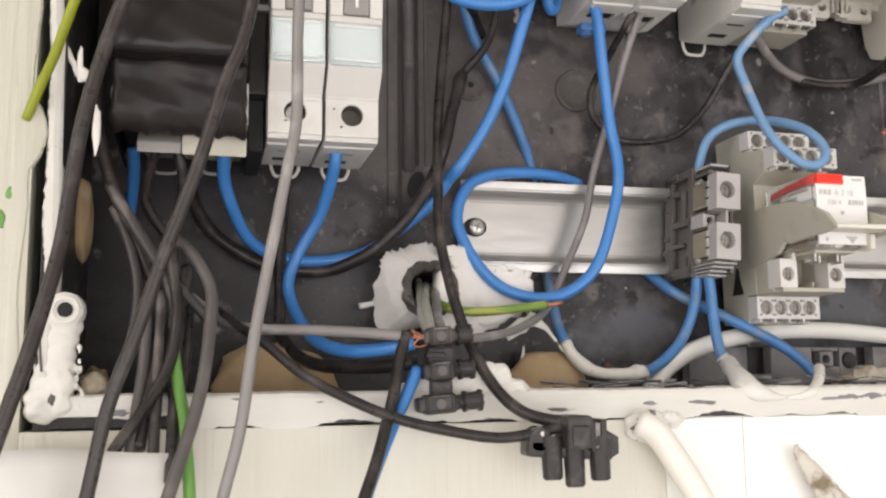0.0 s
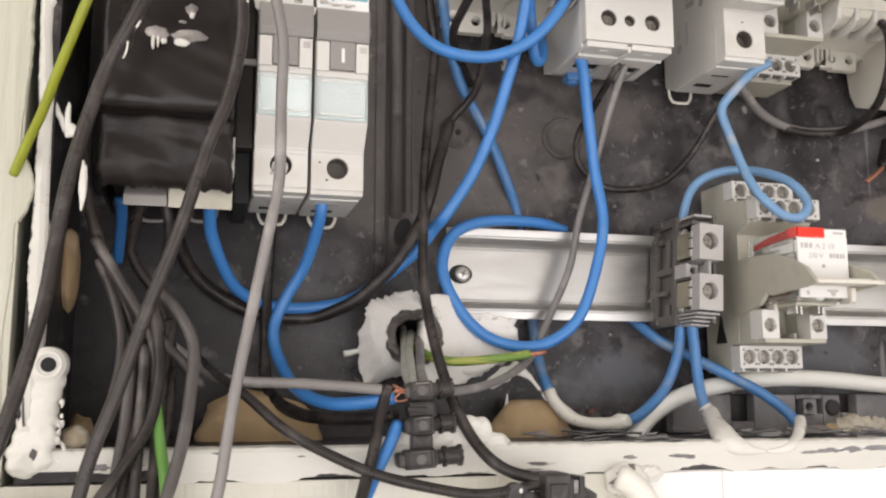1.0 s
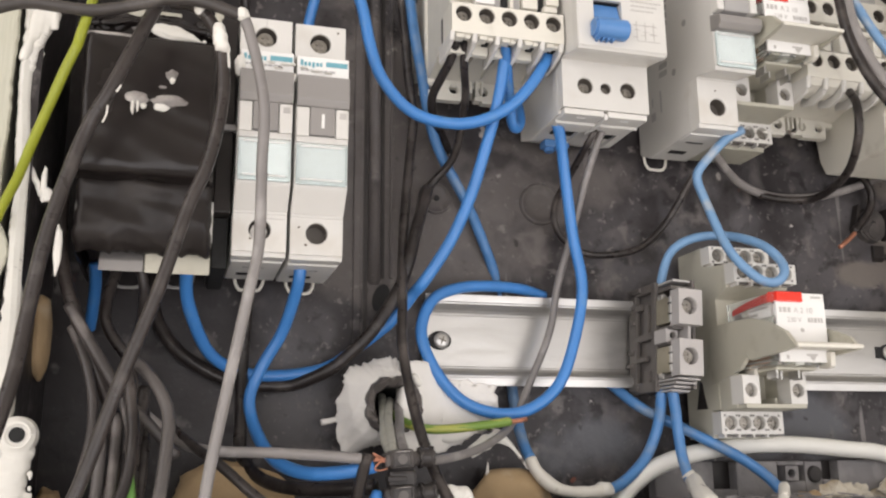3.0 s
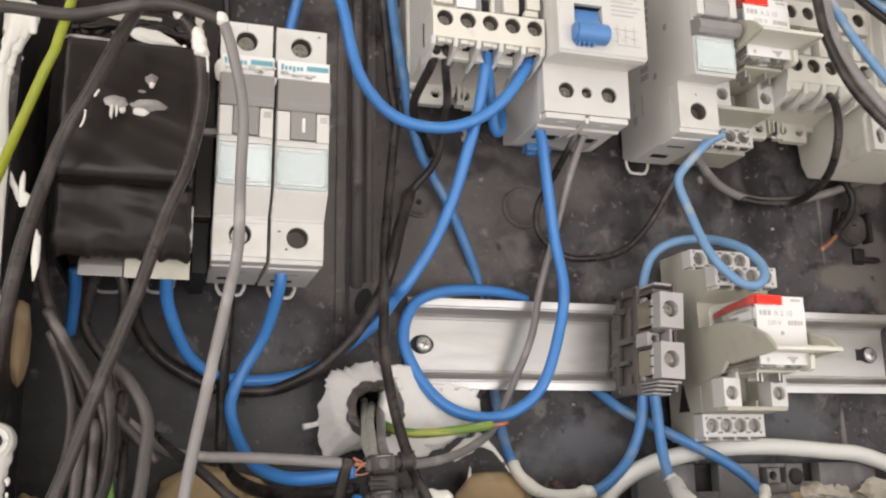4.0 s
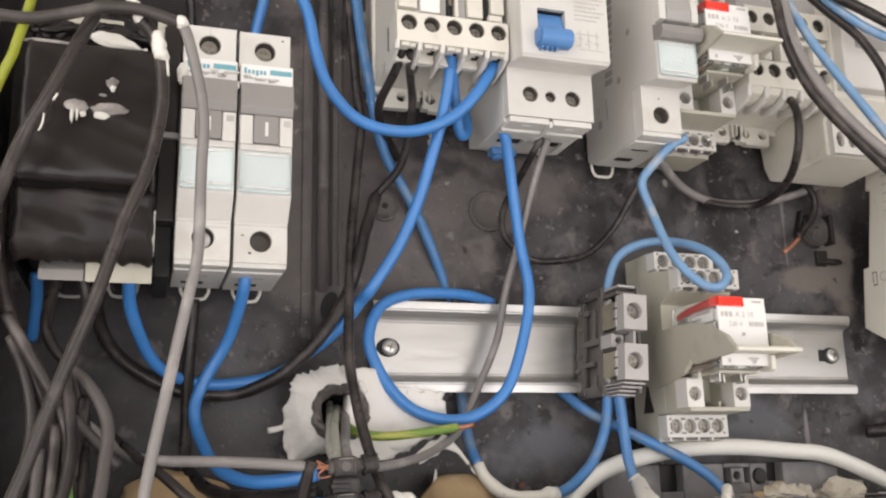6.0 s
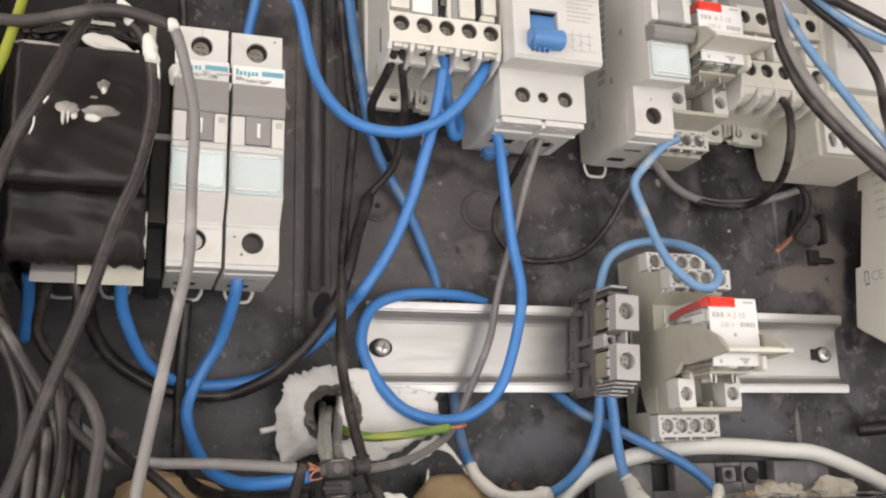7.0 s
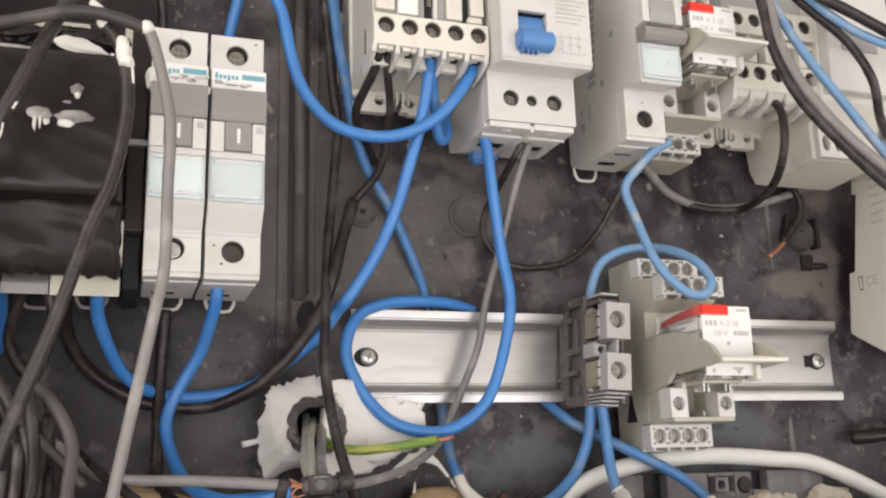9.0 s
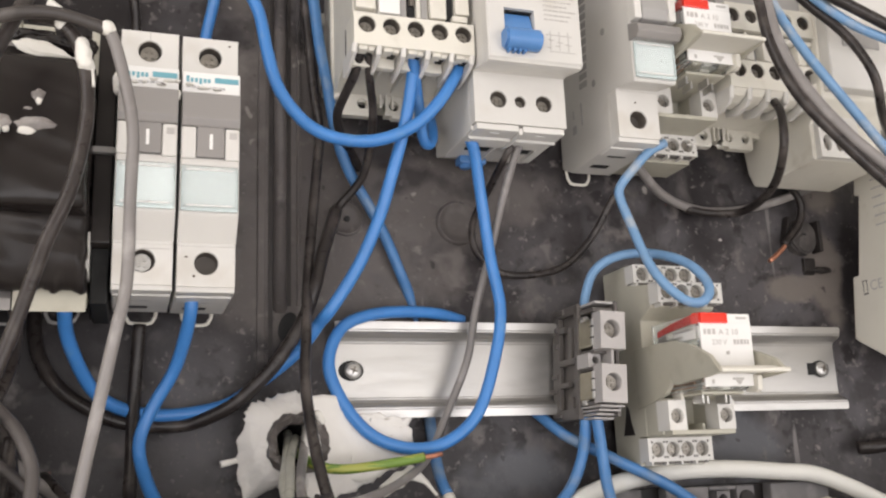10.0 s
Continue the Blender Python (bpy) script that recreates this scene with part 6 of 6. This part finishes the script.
def paint_web(rows, flat):
    """Paint run down a wire end and spread on the rim: (x, y, z, radius) along it."""
    bm = bmesh.new()
    line = spline([q[:3] for q in rows], 0.8)
    for i, q in enumerate(line):
        u = i / (len(line) - 1) * (len(rows) - 1)
        k = min(int(u), len(rows) - 2)
        r = rows[k][3] + (rows[k + 1][3] - rows[k][3]) * (u - k)
        thin = 1 - flat * max(0.0, i / len(line) - 0.45)
        lump(bm, q, (r * 1.1, r * thin, r * thin), i * 0.21, 0.12, 2)
    return fuse(tagged(part("paint_web", bm, paint_white, smooth=True), "web of white paint joining a wire to the rim", "paint", "paint webs"))


paint_web([(90.9, -33.0, -53.0, 2.5), (86.0, -44.0, -56.6, 2.7), (83.1, -53.0, -59.7, 3.2), (82.7, -59.6, -62.7, 4.2), (87.0, -60.6, -64.6, 4.4), (92.3, -60.6, -65.2, 2.5)], 1.1)
paint_web([(120.0, -44.0, -55.6, 1.9), (112.9, -53.0, -59.7, 1.8), (105.9, -59.4, -63.1, 1.9), (101.1, -60.5, -64.8, 2.2), (95.9, -60.6, -65.3, 1.6)], 0.9)

tagged(part("paint_blob", lump(bmesh.new(), (62.1, -18, -56.5), (4.2, 3.2, 3.0), 6.1, 0.2, 3), paint_white, smooth=True), "round blob of white paint where a wire lies", "paint")
flake("paint_flake", [(20.6, -7, -51.5), (21.2, -7, -49.0), (21.4, -7, -46.8)], 2.0, "small torn flake of white paint above the plaster")

# ---- wires and cables ----
cable("wire", blue, 2.10, "blue insulated wire looping down from the breaker terminal", [(-52, -30, 21), (-52, -30, 16), (-53, -24, 9), (-56, -16, -2), (-62, -12, -13), (-66, -12, -24), (-64, -18, -35), (-59, -34, -45), (-51, -46, -49), (-42, -54, -49), (-35, -59, -48), (-32, -60, -47)])
cable("wire", blue, 2.20, "long blue insulated wire sagging across the backplate", [(-90, -30, 19), (-89, -30, 16), (-88, -20, 7), (-80, -6, -8), (-68, 1, -14), (-55, 2, -15), (-38, 2, -12), (-26, 0, -4), (-14, -6, 6), (-7, -12, 16), (-6, -16, 17), (4, -20, 33), (11, -24, 50), (15, -28, 65), (19, -32, 82), (21, -36, 98), (21, -38, 108)])
cable("wire", blue_dull, 2.10, "blue wire with white paint on its end, behind the rail", [(-12, -10, 152), (-9, -10, 138), (-7, -10, 121), (-4, -10, 104), (-1, -8, 89), (5, -2, 75), (18, 4, 56), (26, 5, 38), (32, 10, 25), (37, 10, -7), (37, 8, -18), (36, 0, -31), (36, -6, -40), (37, -10, -45)])
cable("wire", blue_dull, 2.10, "blue wire bent from the terminal block to the box floor", [(89, -16, -18), (89, -16, -22), (89, -12, -33), (84, -10, -45), (72, -14, -54), (62, -18, -57)])
cable("wire", painted_wire, 2.25, "white-painted wire end lying on the box floor", [(37, -10, -45), (38, -12, -49), (43, -16, -55), (50, -19, -57), (57, -20, -57), (63, -18, -57)])
cable("wire", blue, 2.20, "blue insulated wire coiled in a wide loop over the rail", [(45, -28, 80), (47, -26, 76), (51, -20, 61), (55, -16, 39), (58, -16, 19), (54, -16, -1), (47, -16, -18), (36, -15, -27), (24, -14, -29), (11, -13, -25), (2, -12, -16), (-4, -11, -4), (-4, -10, 5), (1, -8, 14), (12, -5, 19), (27, -1, 21), (41, 3, 21), (51, 6, 19)])
cable("wire", blue, 2.20, "blue insulated wire hanging in a bow from the contactor", [(41, -38, 110), (39, -38, 105), (32, -38, 92), (22, -36, 81), (9, -34, 75), (-4, -32, 75), (-15, -30, 80), (-24, -28, 92), (-28, -26, 106), (-31, -24, 123), (-36, -22, 135), (-40, -20, 149)])
cable("wire", blue, 2.00, "short blue wire hooked back under the contactor", [(20, -41, 106), (20.4, -40, 103), (23, -34, 97), (26, -28, 87), (28, -24, 80.5), (30, -22, 78.4), (32.6, -20, 80.5), (34, -18, 86), (34.5, -14, 92)])
cable("wire", blue, 2.10, "blue wire rising behind the breakers", [(-48, 2, 117), (-47, 0, 126), (-45, -4, 136), (-44, -8, 148)])
cable("wire", blue_light, 1.80, "faded blue wire kinked and looped from breaker to terminal block", [(120, -38, 81), (114, -36, 78), (108, -32, 71), (104.6, -29.4, 66.4), (104.0, -28, 64.4), (104.4, -27.4, 61.6), (106.5, -29, 53), (108.3, -37.5, 34), (112, -43, 24), (117.4, -47, 17.9), (121.4, -48.5, 17.2), (124.8, -48.5, 20), (126.6, -46.5, 25), (124.5, -39, 33.7), (119.7, -26, 40.4), (111, -18, 42), (103, -15, 39.5), (97, -14, 34), (93, -14, 23), (92, -15, 18)])
cable("wire", blue_dull, 2.10, "blue wire from the terminal block to the floor", [(91, -20, -18), (92, -20, -23), (94, -18, -35), (94, -20, -45), (94, -24, -53)])
cable("wire", painted_wire, 2.40, "white-painted end of a wire on the floor", [(94, -23, -51), (95, -24, -53), (92, -30, -56)])
cable("wire", blue_dull, 2.10, "blue wire running out from behind the rail", [(75, 10, -11), (81, 5, -18), (87, -4, -26), (102, -12, -35), (121, -16, -45), (132, -18, -53), (135, -22, -59)])
cable("wire", painted_wire, 1.80, "white-painted bent end of a wire", [(137, -18, -57), (133, -26, -60), (120, -44, -56), (114, -52, -59)])
cable("wire", blue, 2.00, "blue wire under the taped breakers", [(-118, -20, 19), (-118, -14, 13), (-119, -6, 6), (-120, 0, -0)])
cable("wire", blue, 1.90, "blue wire running down beside a black cable", [(-31, -60, -55), (-34, -63, -61), (-39, -66, -70), (-45, -74, -80), (-50, -80, -90), (-52, -84, -98)])
cable("cable", painted_white, 3.40, "thick white-painted cable arching over the box floor", [(67, -14, -65), (79, -10, -54), (96, -8, -46), (123, -6, -41), (149, -6, -40), (178, -6, -42), (200, -6, -45), (231, -8, -59), (248, -10, -74)])
cable("cable", grey_sheath, 1.75, "taupe sheathed cable arching over the taped breakers", [(-146, -84, 74), (-136, -86, 77), (-126, -88, 76), (-117, -90, 75), (-107, -92, 77), (-98, -94, 79), (-89, -95, 79), (-78, -95, 76), (-78, -95, 75)])
cable("cable", grey_ins, 1.55, "long grey cable hanging in front of the breakers", [(-78, -95, 76), (-77, -95, 75), (-74, -95, 65), (-71, -95, 50), (-71, -94, 34), (-71, -94, 11), (-73, -94, -1), (-76, -93, -18), (-81, -92, -47), (-84, -92, -70), (-88, -92, -87), (-90, -92, -98)])
cable("cable", black_brown, 1.95, "black cable draped from the top across the box corner", [(-95, -84, 98), (-99, -86, 86), (-104, -86, 74), (-112, -86, 54), (-118, -84, 41), (-125, -84, 14), (-128, -84, -8), (-130, -86, -26), (-135, -90, -50), (-139, -92, -65), (-143, -94, -80)])
cable("cable", black_brown, 1.80, "black cable hanging over the taped breakers", [(-97, -86, 82), (-93, -89, 81), (-89, -91, 78.3), (-85.6, -92, 74), (-83.2, -92, 67), (-82, -92, 53), (-85, -92, 34), (-90, -92, 20), (-96, -92, -2), (-104, -92, -26), (-110, -92, -46), (-116, -92, -64), (-120, -92, -85), (-122, -92, -95)])
cable("cable", black_ins, 1.85, "black cable running down past the foam to the connector", [(-14, -8, 155), (-12, -8, 139), (-10, -8, 118), (-8, -7, 98), (-6, -5, 87), (-7, -4, 73), (-9, -5, 53), (-11, -8, 34), (-14, -20, 10), (-16, -30, -10), (-15, -46, -34), (-11, -58, -53), (-6, -68, -64), (0, -74, -69), (9, -78, -71)])
cable("cable", black_ins, 1.55, "thin black wire from the contactor down the backplate", [(4, -41, 107), (4.5, -40, 104), (6, -34, 98), (9, -26, 92), (10.5, -20, 87), (11, -12, 79), (10, -6, 71), (6, -2, 65), (1, 0, 59), (-5, -6, 42)])
cable("cable", black_ins, 2.35, "black wire sagging along a blue wire", [(1, 0, 59), (-2, -4, 51), (-6, -9, 40), (-9, -12, 29), (-12, -11, 19), (-16, -10, 11), (-24, -8, -1), (-32, -5, -9), (-37, -3, -13), (-49, 2, -18), (-60, 3, -18.5), (-72, 3, -17), (-81, 3, -13), (-90, 3, -7), (-97, 4, 2), (-100, 6, 12), (-101, 8, 25)])
cable("cable", black_ins, 1.70, "black wire from the contactor bent back to the plate", [(2, -41, 107), (1.5, -40, 104), (1, -34, 99), (-1, -26, 94), (-2.4, -20, 90), (-1.6, -16, 87), (1, -11, 84), (6, -3, 81), (11, 4, 77)])
cable("cable", black_ins, 1.60, "black cable sagging to the hanging connector", [(-92, -30, -34), (-84, -44, -41), (-76, -54, -47), (-66, -62, -56), (-56, -68, -62), (-40, -72, -69), (-24, -75, -73), (-11, -77, -75), (-1, -78, -74), (9, -78, -72)])
cable("cable", black_ins, 1.80, "black cable hanging from the connector strip", [(-34, -60, -44), (-37, -62, -53), (-39, -66, -61), (-42, -70, -70), (-47, -78, -82), (-51, -82, -91), (-53, -86, -99)])
cable("cable", grey_ins, 1.65, "grey wire run level to the connector strip", [(-100, -30, -30), (-90, -36, -38), (-81, -46, -42), (-61, -53, -43), (-46, -58, -44), (-36, -60, -45)])
cable("cable", grey_ins, 1.45, "thin grey wire from the residual-current switch", [(64, -28, 79), (63, -26, 76), (60, -18, 60), (57, -10, 41), (52, -6, 21), (48, -6, 3), (40, -6, -15), (29, -14, -32), (14, -30, -40), (-1, -46, -44), (-16, -59, -46)])
cable("cable", black_ins, 1.40, "black wire looped between two breakers", [(61, -28, 79), (59, -26, 75), (57, -12, 66), (54, -2, 56), (56, 2, 46), (66, 3, 38), (78, 3, 37), (94, 3, 41), (106, 0, 53), (113, -6, 67), (118, -12, 77)])
cable("cable", grey_ins, 1.90, "grey wire running across the backplate", [(120, -16, 79), (140, -2, 72), (160, 3, 68), (180, 3, 69), (200, 3, 74), (216, 3, 80), (233, 3, 86)])
cable("cable", black_ins, 1.70, "black wire dropping from the contactor", [(167, -44, 100), (165, -50, 92), (164, -50, 78), (170, -34, 68), (174, -10, 65), (165, 0, 66), (153, 2, 68)])
cable("cable", black_ins, 1.70, "loose black wire with a bare copper tip", [(197, -6, 84), (207, 0, 80), (213, 2, 73), (211, 3, 64), (201, 2, 54)])
cable("wire", copper, 1.00, "bare copper wire tip", [(202, 2, 54), (197, 1, 50), (191, 0, 46)])
cable("cable", lime_ins, 1.40, "green and yellow earth cable beside the box rim", [(-115, -88, 100), (-118, -88, 80), (-121, -87, 67), (-121, -86, 67), (-124, -84, 60), (-128, -80, 50), (-132, -75, 41), (-136, -69, 32), (-140, -64, 25), (-144, -60, 16)])
cable("cable", green_ins, 1.60, "green insulated cable hanging among black cables", [(-102, -62, -48), (-100, -66, -60), (-98, -74, -69), (-97, -80, -78), (-96, -84, -89), (-96, -86, -97)])
cable("cable", grey_dark, 1.70, "dark grey cable in the corner bundle", [(-122, -50, -0), (-112, -54, -16), (-104, -56, -28), (-96, -52, -36), (-89, -50, -44)])
cable("cable", grey_mid, 1.80, "grey-brown cable curving down in the corner bundle", [(-104, -50, -15), (-97, -60, -22), (-92, -66, -32), (-92, -70, -42), (-93, -74, -54), (-95, -78, -65), (-99, -84, -79), (-102, -88, -89)])
cable("cable", black_ins, 1.70, "black cable in the corner bundle", [(-104, -60, -18), (-102, -62, -30), (-101, -64, -40), (-103, -66, -54), (-110, -70, -67), (-116, -73, -76), (-118, -74, -82)])
cable("cable", grey_dark, 1.50, "thin grey cable in the corner bundle", [(-121, -46, -6), (-116, -50, -17), (-113, -52, -29), (-113, -56, -41), (-115, -58, -52)])
cable("cable", grey_mid, 1.70, "grey cable running down the corner bundle", [(-110, -56, -39), (-110, -58, -52), (-111, -64, -65), (-112, -70, -75), (-112, -73, -82)])
cable("cable", grey_dark, 1.60, "dark grey cable running down to the paper", [(-106, -54, -32), (-106, -58, -49), (-106, -66, -65), (-106, -72, -76), (-106, -74, -83)])
cable("cable", black_ins, 1.90, "black cable running down the corner bundle", [(-99, -50, -24), (-101, -56, -42), (-101, -62, -59), (-101, -72, -72), (-101, -78, -84)])
cable("cable", black_ins, 1.70, "black cable leaving the taped breakers", [(-104, -30, 17), (-102, -28, 11), (-102, -30, -1), (-105, -40, -14), (-109, -46, -28)])
cable("cable", black_ins, 1.95, "thick black cable crossing the upper devices", [(144, -66, 146), (146, -68, 130), (147, -70, 111), (154, -72, 91), (168, -74, 74), (186, -76, 57), (204, -76, 46)])
cable("cable", grey_ins, 2.25, "grey cable lying along a black cable", [(148, -66, 146), (149, -68, 131), (150, -71, 110), (158, -73, 92), (172, -75, 75), (189, -77, 61)])
cable("cable", blue_light, 1.80, "faded blue cable crossing the upper devices", [(149, -64, 148), (153, -66, 131), (161, -70, 110), (177, -72, 88), (190, -74, 70), (202, -74, 58)])
cable("cable", black_ins, 1.80, "black cable bowing over the meter", [(161, -62, 143), (172, -64, 132), (185, -68, 118), (193, -70, 102), (202, -62, 91), (214, -52, 87)])
cable("cable", blue_light, 1.80, "faded blue cable crossing the top corner", [(168, -66, 138), (174, -68, 131), (187, -70, 122), (204, -72, 116), (220, -72, 114)])
cable("cable", black_ins, 2.20, "black cable crossing the top corner", [(160, -70, 144), (170, -72, 134), (184, -74, 127), (200, -76, 119), (216, -76, 112)])
cable("wire", yellow_green, 1.60, "green and yellow wire leaving the foam sleeve", [(-16, -14, -29), (-12, -20, -33), (-4, -24, -35), (10, -24, -34), (25, -22, -32)])
cable("wire", copper, 0.90, "bare copper end of the earth wire", [(24, -22, -32), (28, -21, -32), (32, -20, -31)])
cable("wire", wire_pale, 1.60, "pale grey wire leaving the foam sleeve", [(-15, -4, -24), (-20, -24, -31), (-23, -42, -38), (-26, -58, -44)])
cable("wire", grey_ins, 1.60, "grey wire leaving the foam sleeve", [(-12, -4, -24), (-16, -24, -31), (-20, -42, -38), (-22, -58, -44)])
cable("cable", paint_cream, 4.20, "white-painted cable hanging below the box rim", [(39, -64, -72), (44, -66, -75), (48, -67, -81), (55, -68, -92), (61, -69, -104)])
cable("cable", black_ins, 2.20, "black cable dropping behind the grey cable", [(-67, -2, 15), (-68, 0, -12), (-68, -4, -31), (-68, -8, -42), (-64, -16, -49), (-57, -24, -53), (-49, -34, -54), (-40, -44, -54), (-30, -52, -53)])
def crust(points, r, seed, label):
    """An uneven crust of dried paint gripping a cable."""
    bm = bmesh.new()
    q = random.Random(seed)
    for p in spline(points, 0.9):
        k = q.uniform(0.94, 1.06)
        lump(bm, p + Vector((q.uniform(-0.25, 0.25), q.uniform(-0.3, 0.1), q.uniform(-0.2, 0.2))), (r * k, r * k, r * 0.95 * k), q.uniform(0, 90), 0.22, 3, 1.4)
    return fuse(tagged(part("paint_crust", bm, paint_white, smooth=True), label, "paint", "paint crusts"), 0.0004)


crust([(-84.2, -92.7, 72.4), (-83.4, -92.8, 69.5), (-83.0, -92.9, 66.6)], 1.95, 3, "ragged crust of white paint on a black cable")
crust([(-131.2, -58.5, 87.5), (-133, -58.5, 83.5), (-135, -58.5, 79), (-136.6, -58.4, 74), (-137.6, -58.2, 68)], 1.6, 41, "thick finger of white paint along the side rim")
crust([(-134.4, -57, 76), (-134.8, -57, 71), (-135.0, -57, 66), (-134.8, -57, 61)], 0.7, 42, "thin strand of white paint along the side rim")
crust([(-136, -58, 41), (-134.4, -57.6, 38), (-132.6, -57, 34.5), (-131, -56.6, 31)], 1.0, 43, "forked strand of white paint on the side rim")
crust([(-89.4, -91.2, 78.6), (-88.8, -91.3, 78.0)], 1.75, 5, "ring of white paint on a black cable")
cable("paint_streak", paint_white, 0.40, "thin white paint streak on a black cable", [(-81.6, -93.2, 67), (-81.0, -93.2, 64), (-80.9, -93.0, 61)])
crust([(-78.4, -95.3, 76.6), (-77.8, -95.3, 75.8)], 1.75, 8, "ring of white paint on a grey cable")
crust([(-92, -93, 82.6), (-90.4, -93, 81.2)], 1.3, 12, "drop of white paint on a sheathed cable")
crust([(-12.6, -32, -17.5), (-11.6, -32.6, -20)], 1.3, 15, "drip of white paint on a black cable")
cable("cable", black_ins, 1.70, "black wire rising behind the breakers", [(-71, 2, 112), (-72, 0, 123), (-73, -4, 132), (-76, -6, 145)])
cable("cable", black_ins, 3.00, "thick black cable leaving along the backplate", [(228, 4, -34), (230, 1, -34), (238, -3, -33), (260, -6, -31)])
cable("wire", wire_pale, 1.50, "pale grey wire leaving the foam sleeve", [(-17, 0, -22), (-21, -22, -32), (-25, -42, -39), (-26, -56, -44)])
cable("paint_streak", paint_white, 0.30, "thin white paint streak on a black cable", [(-109, -90, 54), (-110, -90, 52)])
cable("paint_streak", paint_white, 0.25, "thin white paint streak on a black cable", [(-112, -90, 48), (-112, -90, 45), (-113, -90, 43)])
cable("paint_streak", paint_white, 0.50, "drop of white paint on a sheathed cable", [(-78, -97, 75), (-77, -97, 75)])
cable("paint_streak", paint_white, 1.78, "thin ring of white paint on a black cable", [(1, -78, -74), (2, -78, -74)])
cable("cable", black_brown, 2.00, "dark cable beside the grey one in the corner bundle", [(-128, -34, 40), (-127, -40, 22), (-124, -44, 8), (-121, -46, 0), (-118, -47, -8), (-114, -48, -17), (-110, -48, -26), (-107, -50, -33), (-106, -54, -43), (-107, -58, -55), (-109, -64, -66), (-110, -70, -76)])
cable("cable", black_ins, 1.70, "black cable deep in the corner bundle", [(-110, -28, 18), (-112, -34, 7), (-112.5, -38, -2), (-109, -40, -9), (-105, -40, -14), (-102, -41, -23), (-99, -44, -31), (-98.5, -50, -42), (-99, -56, -54), (-101, -64, -66)])
cable("cable", grey_dark, 1.30, "thin grey cable end in the corner bundle", [(-105, -58, -27), (-103.6, -60, -32), (-102, -60, -37), (-102.4, -60, -43)])
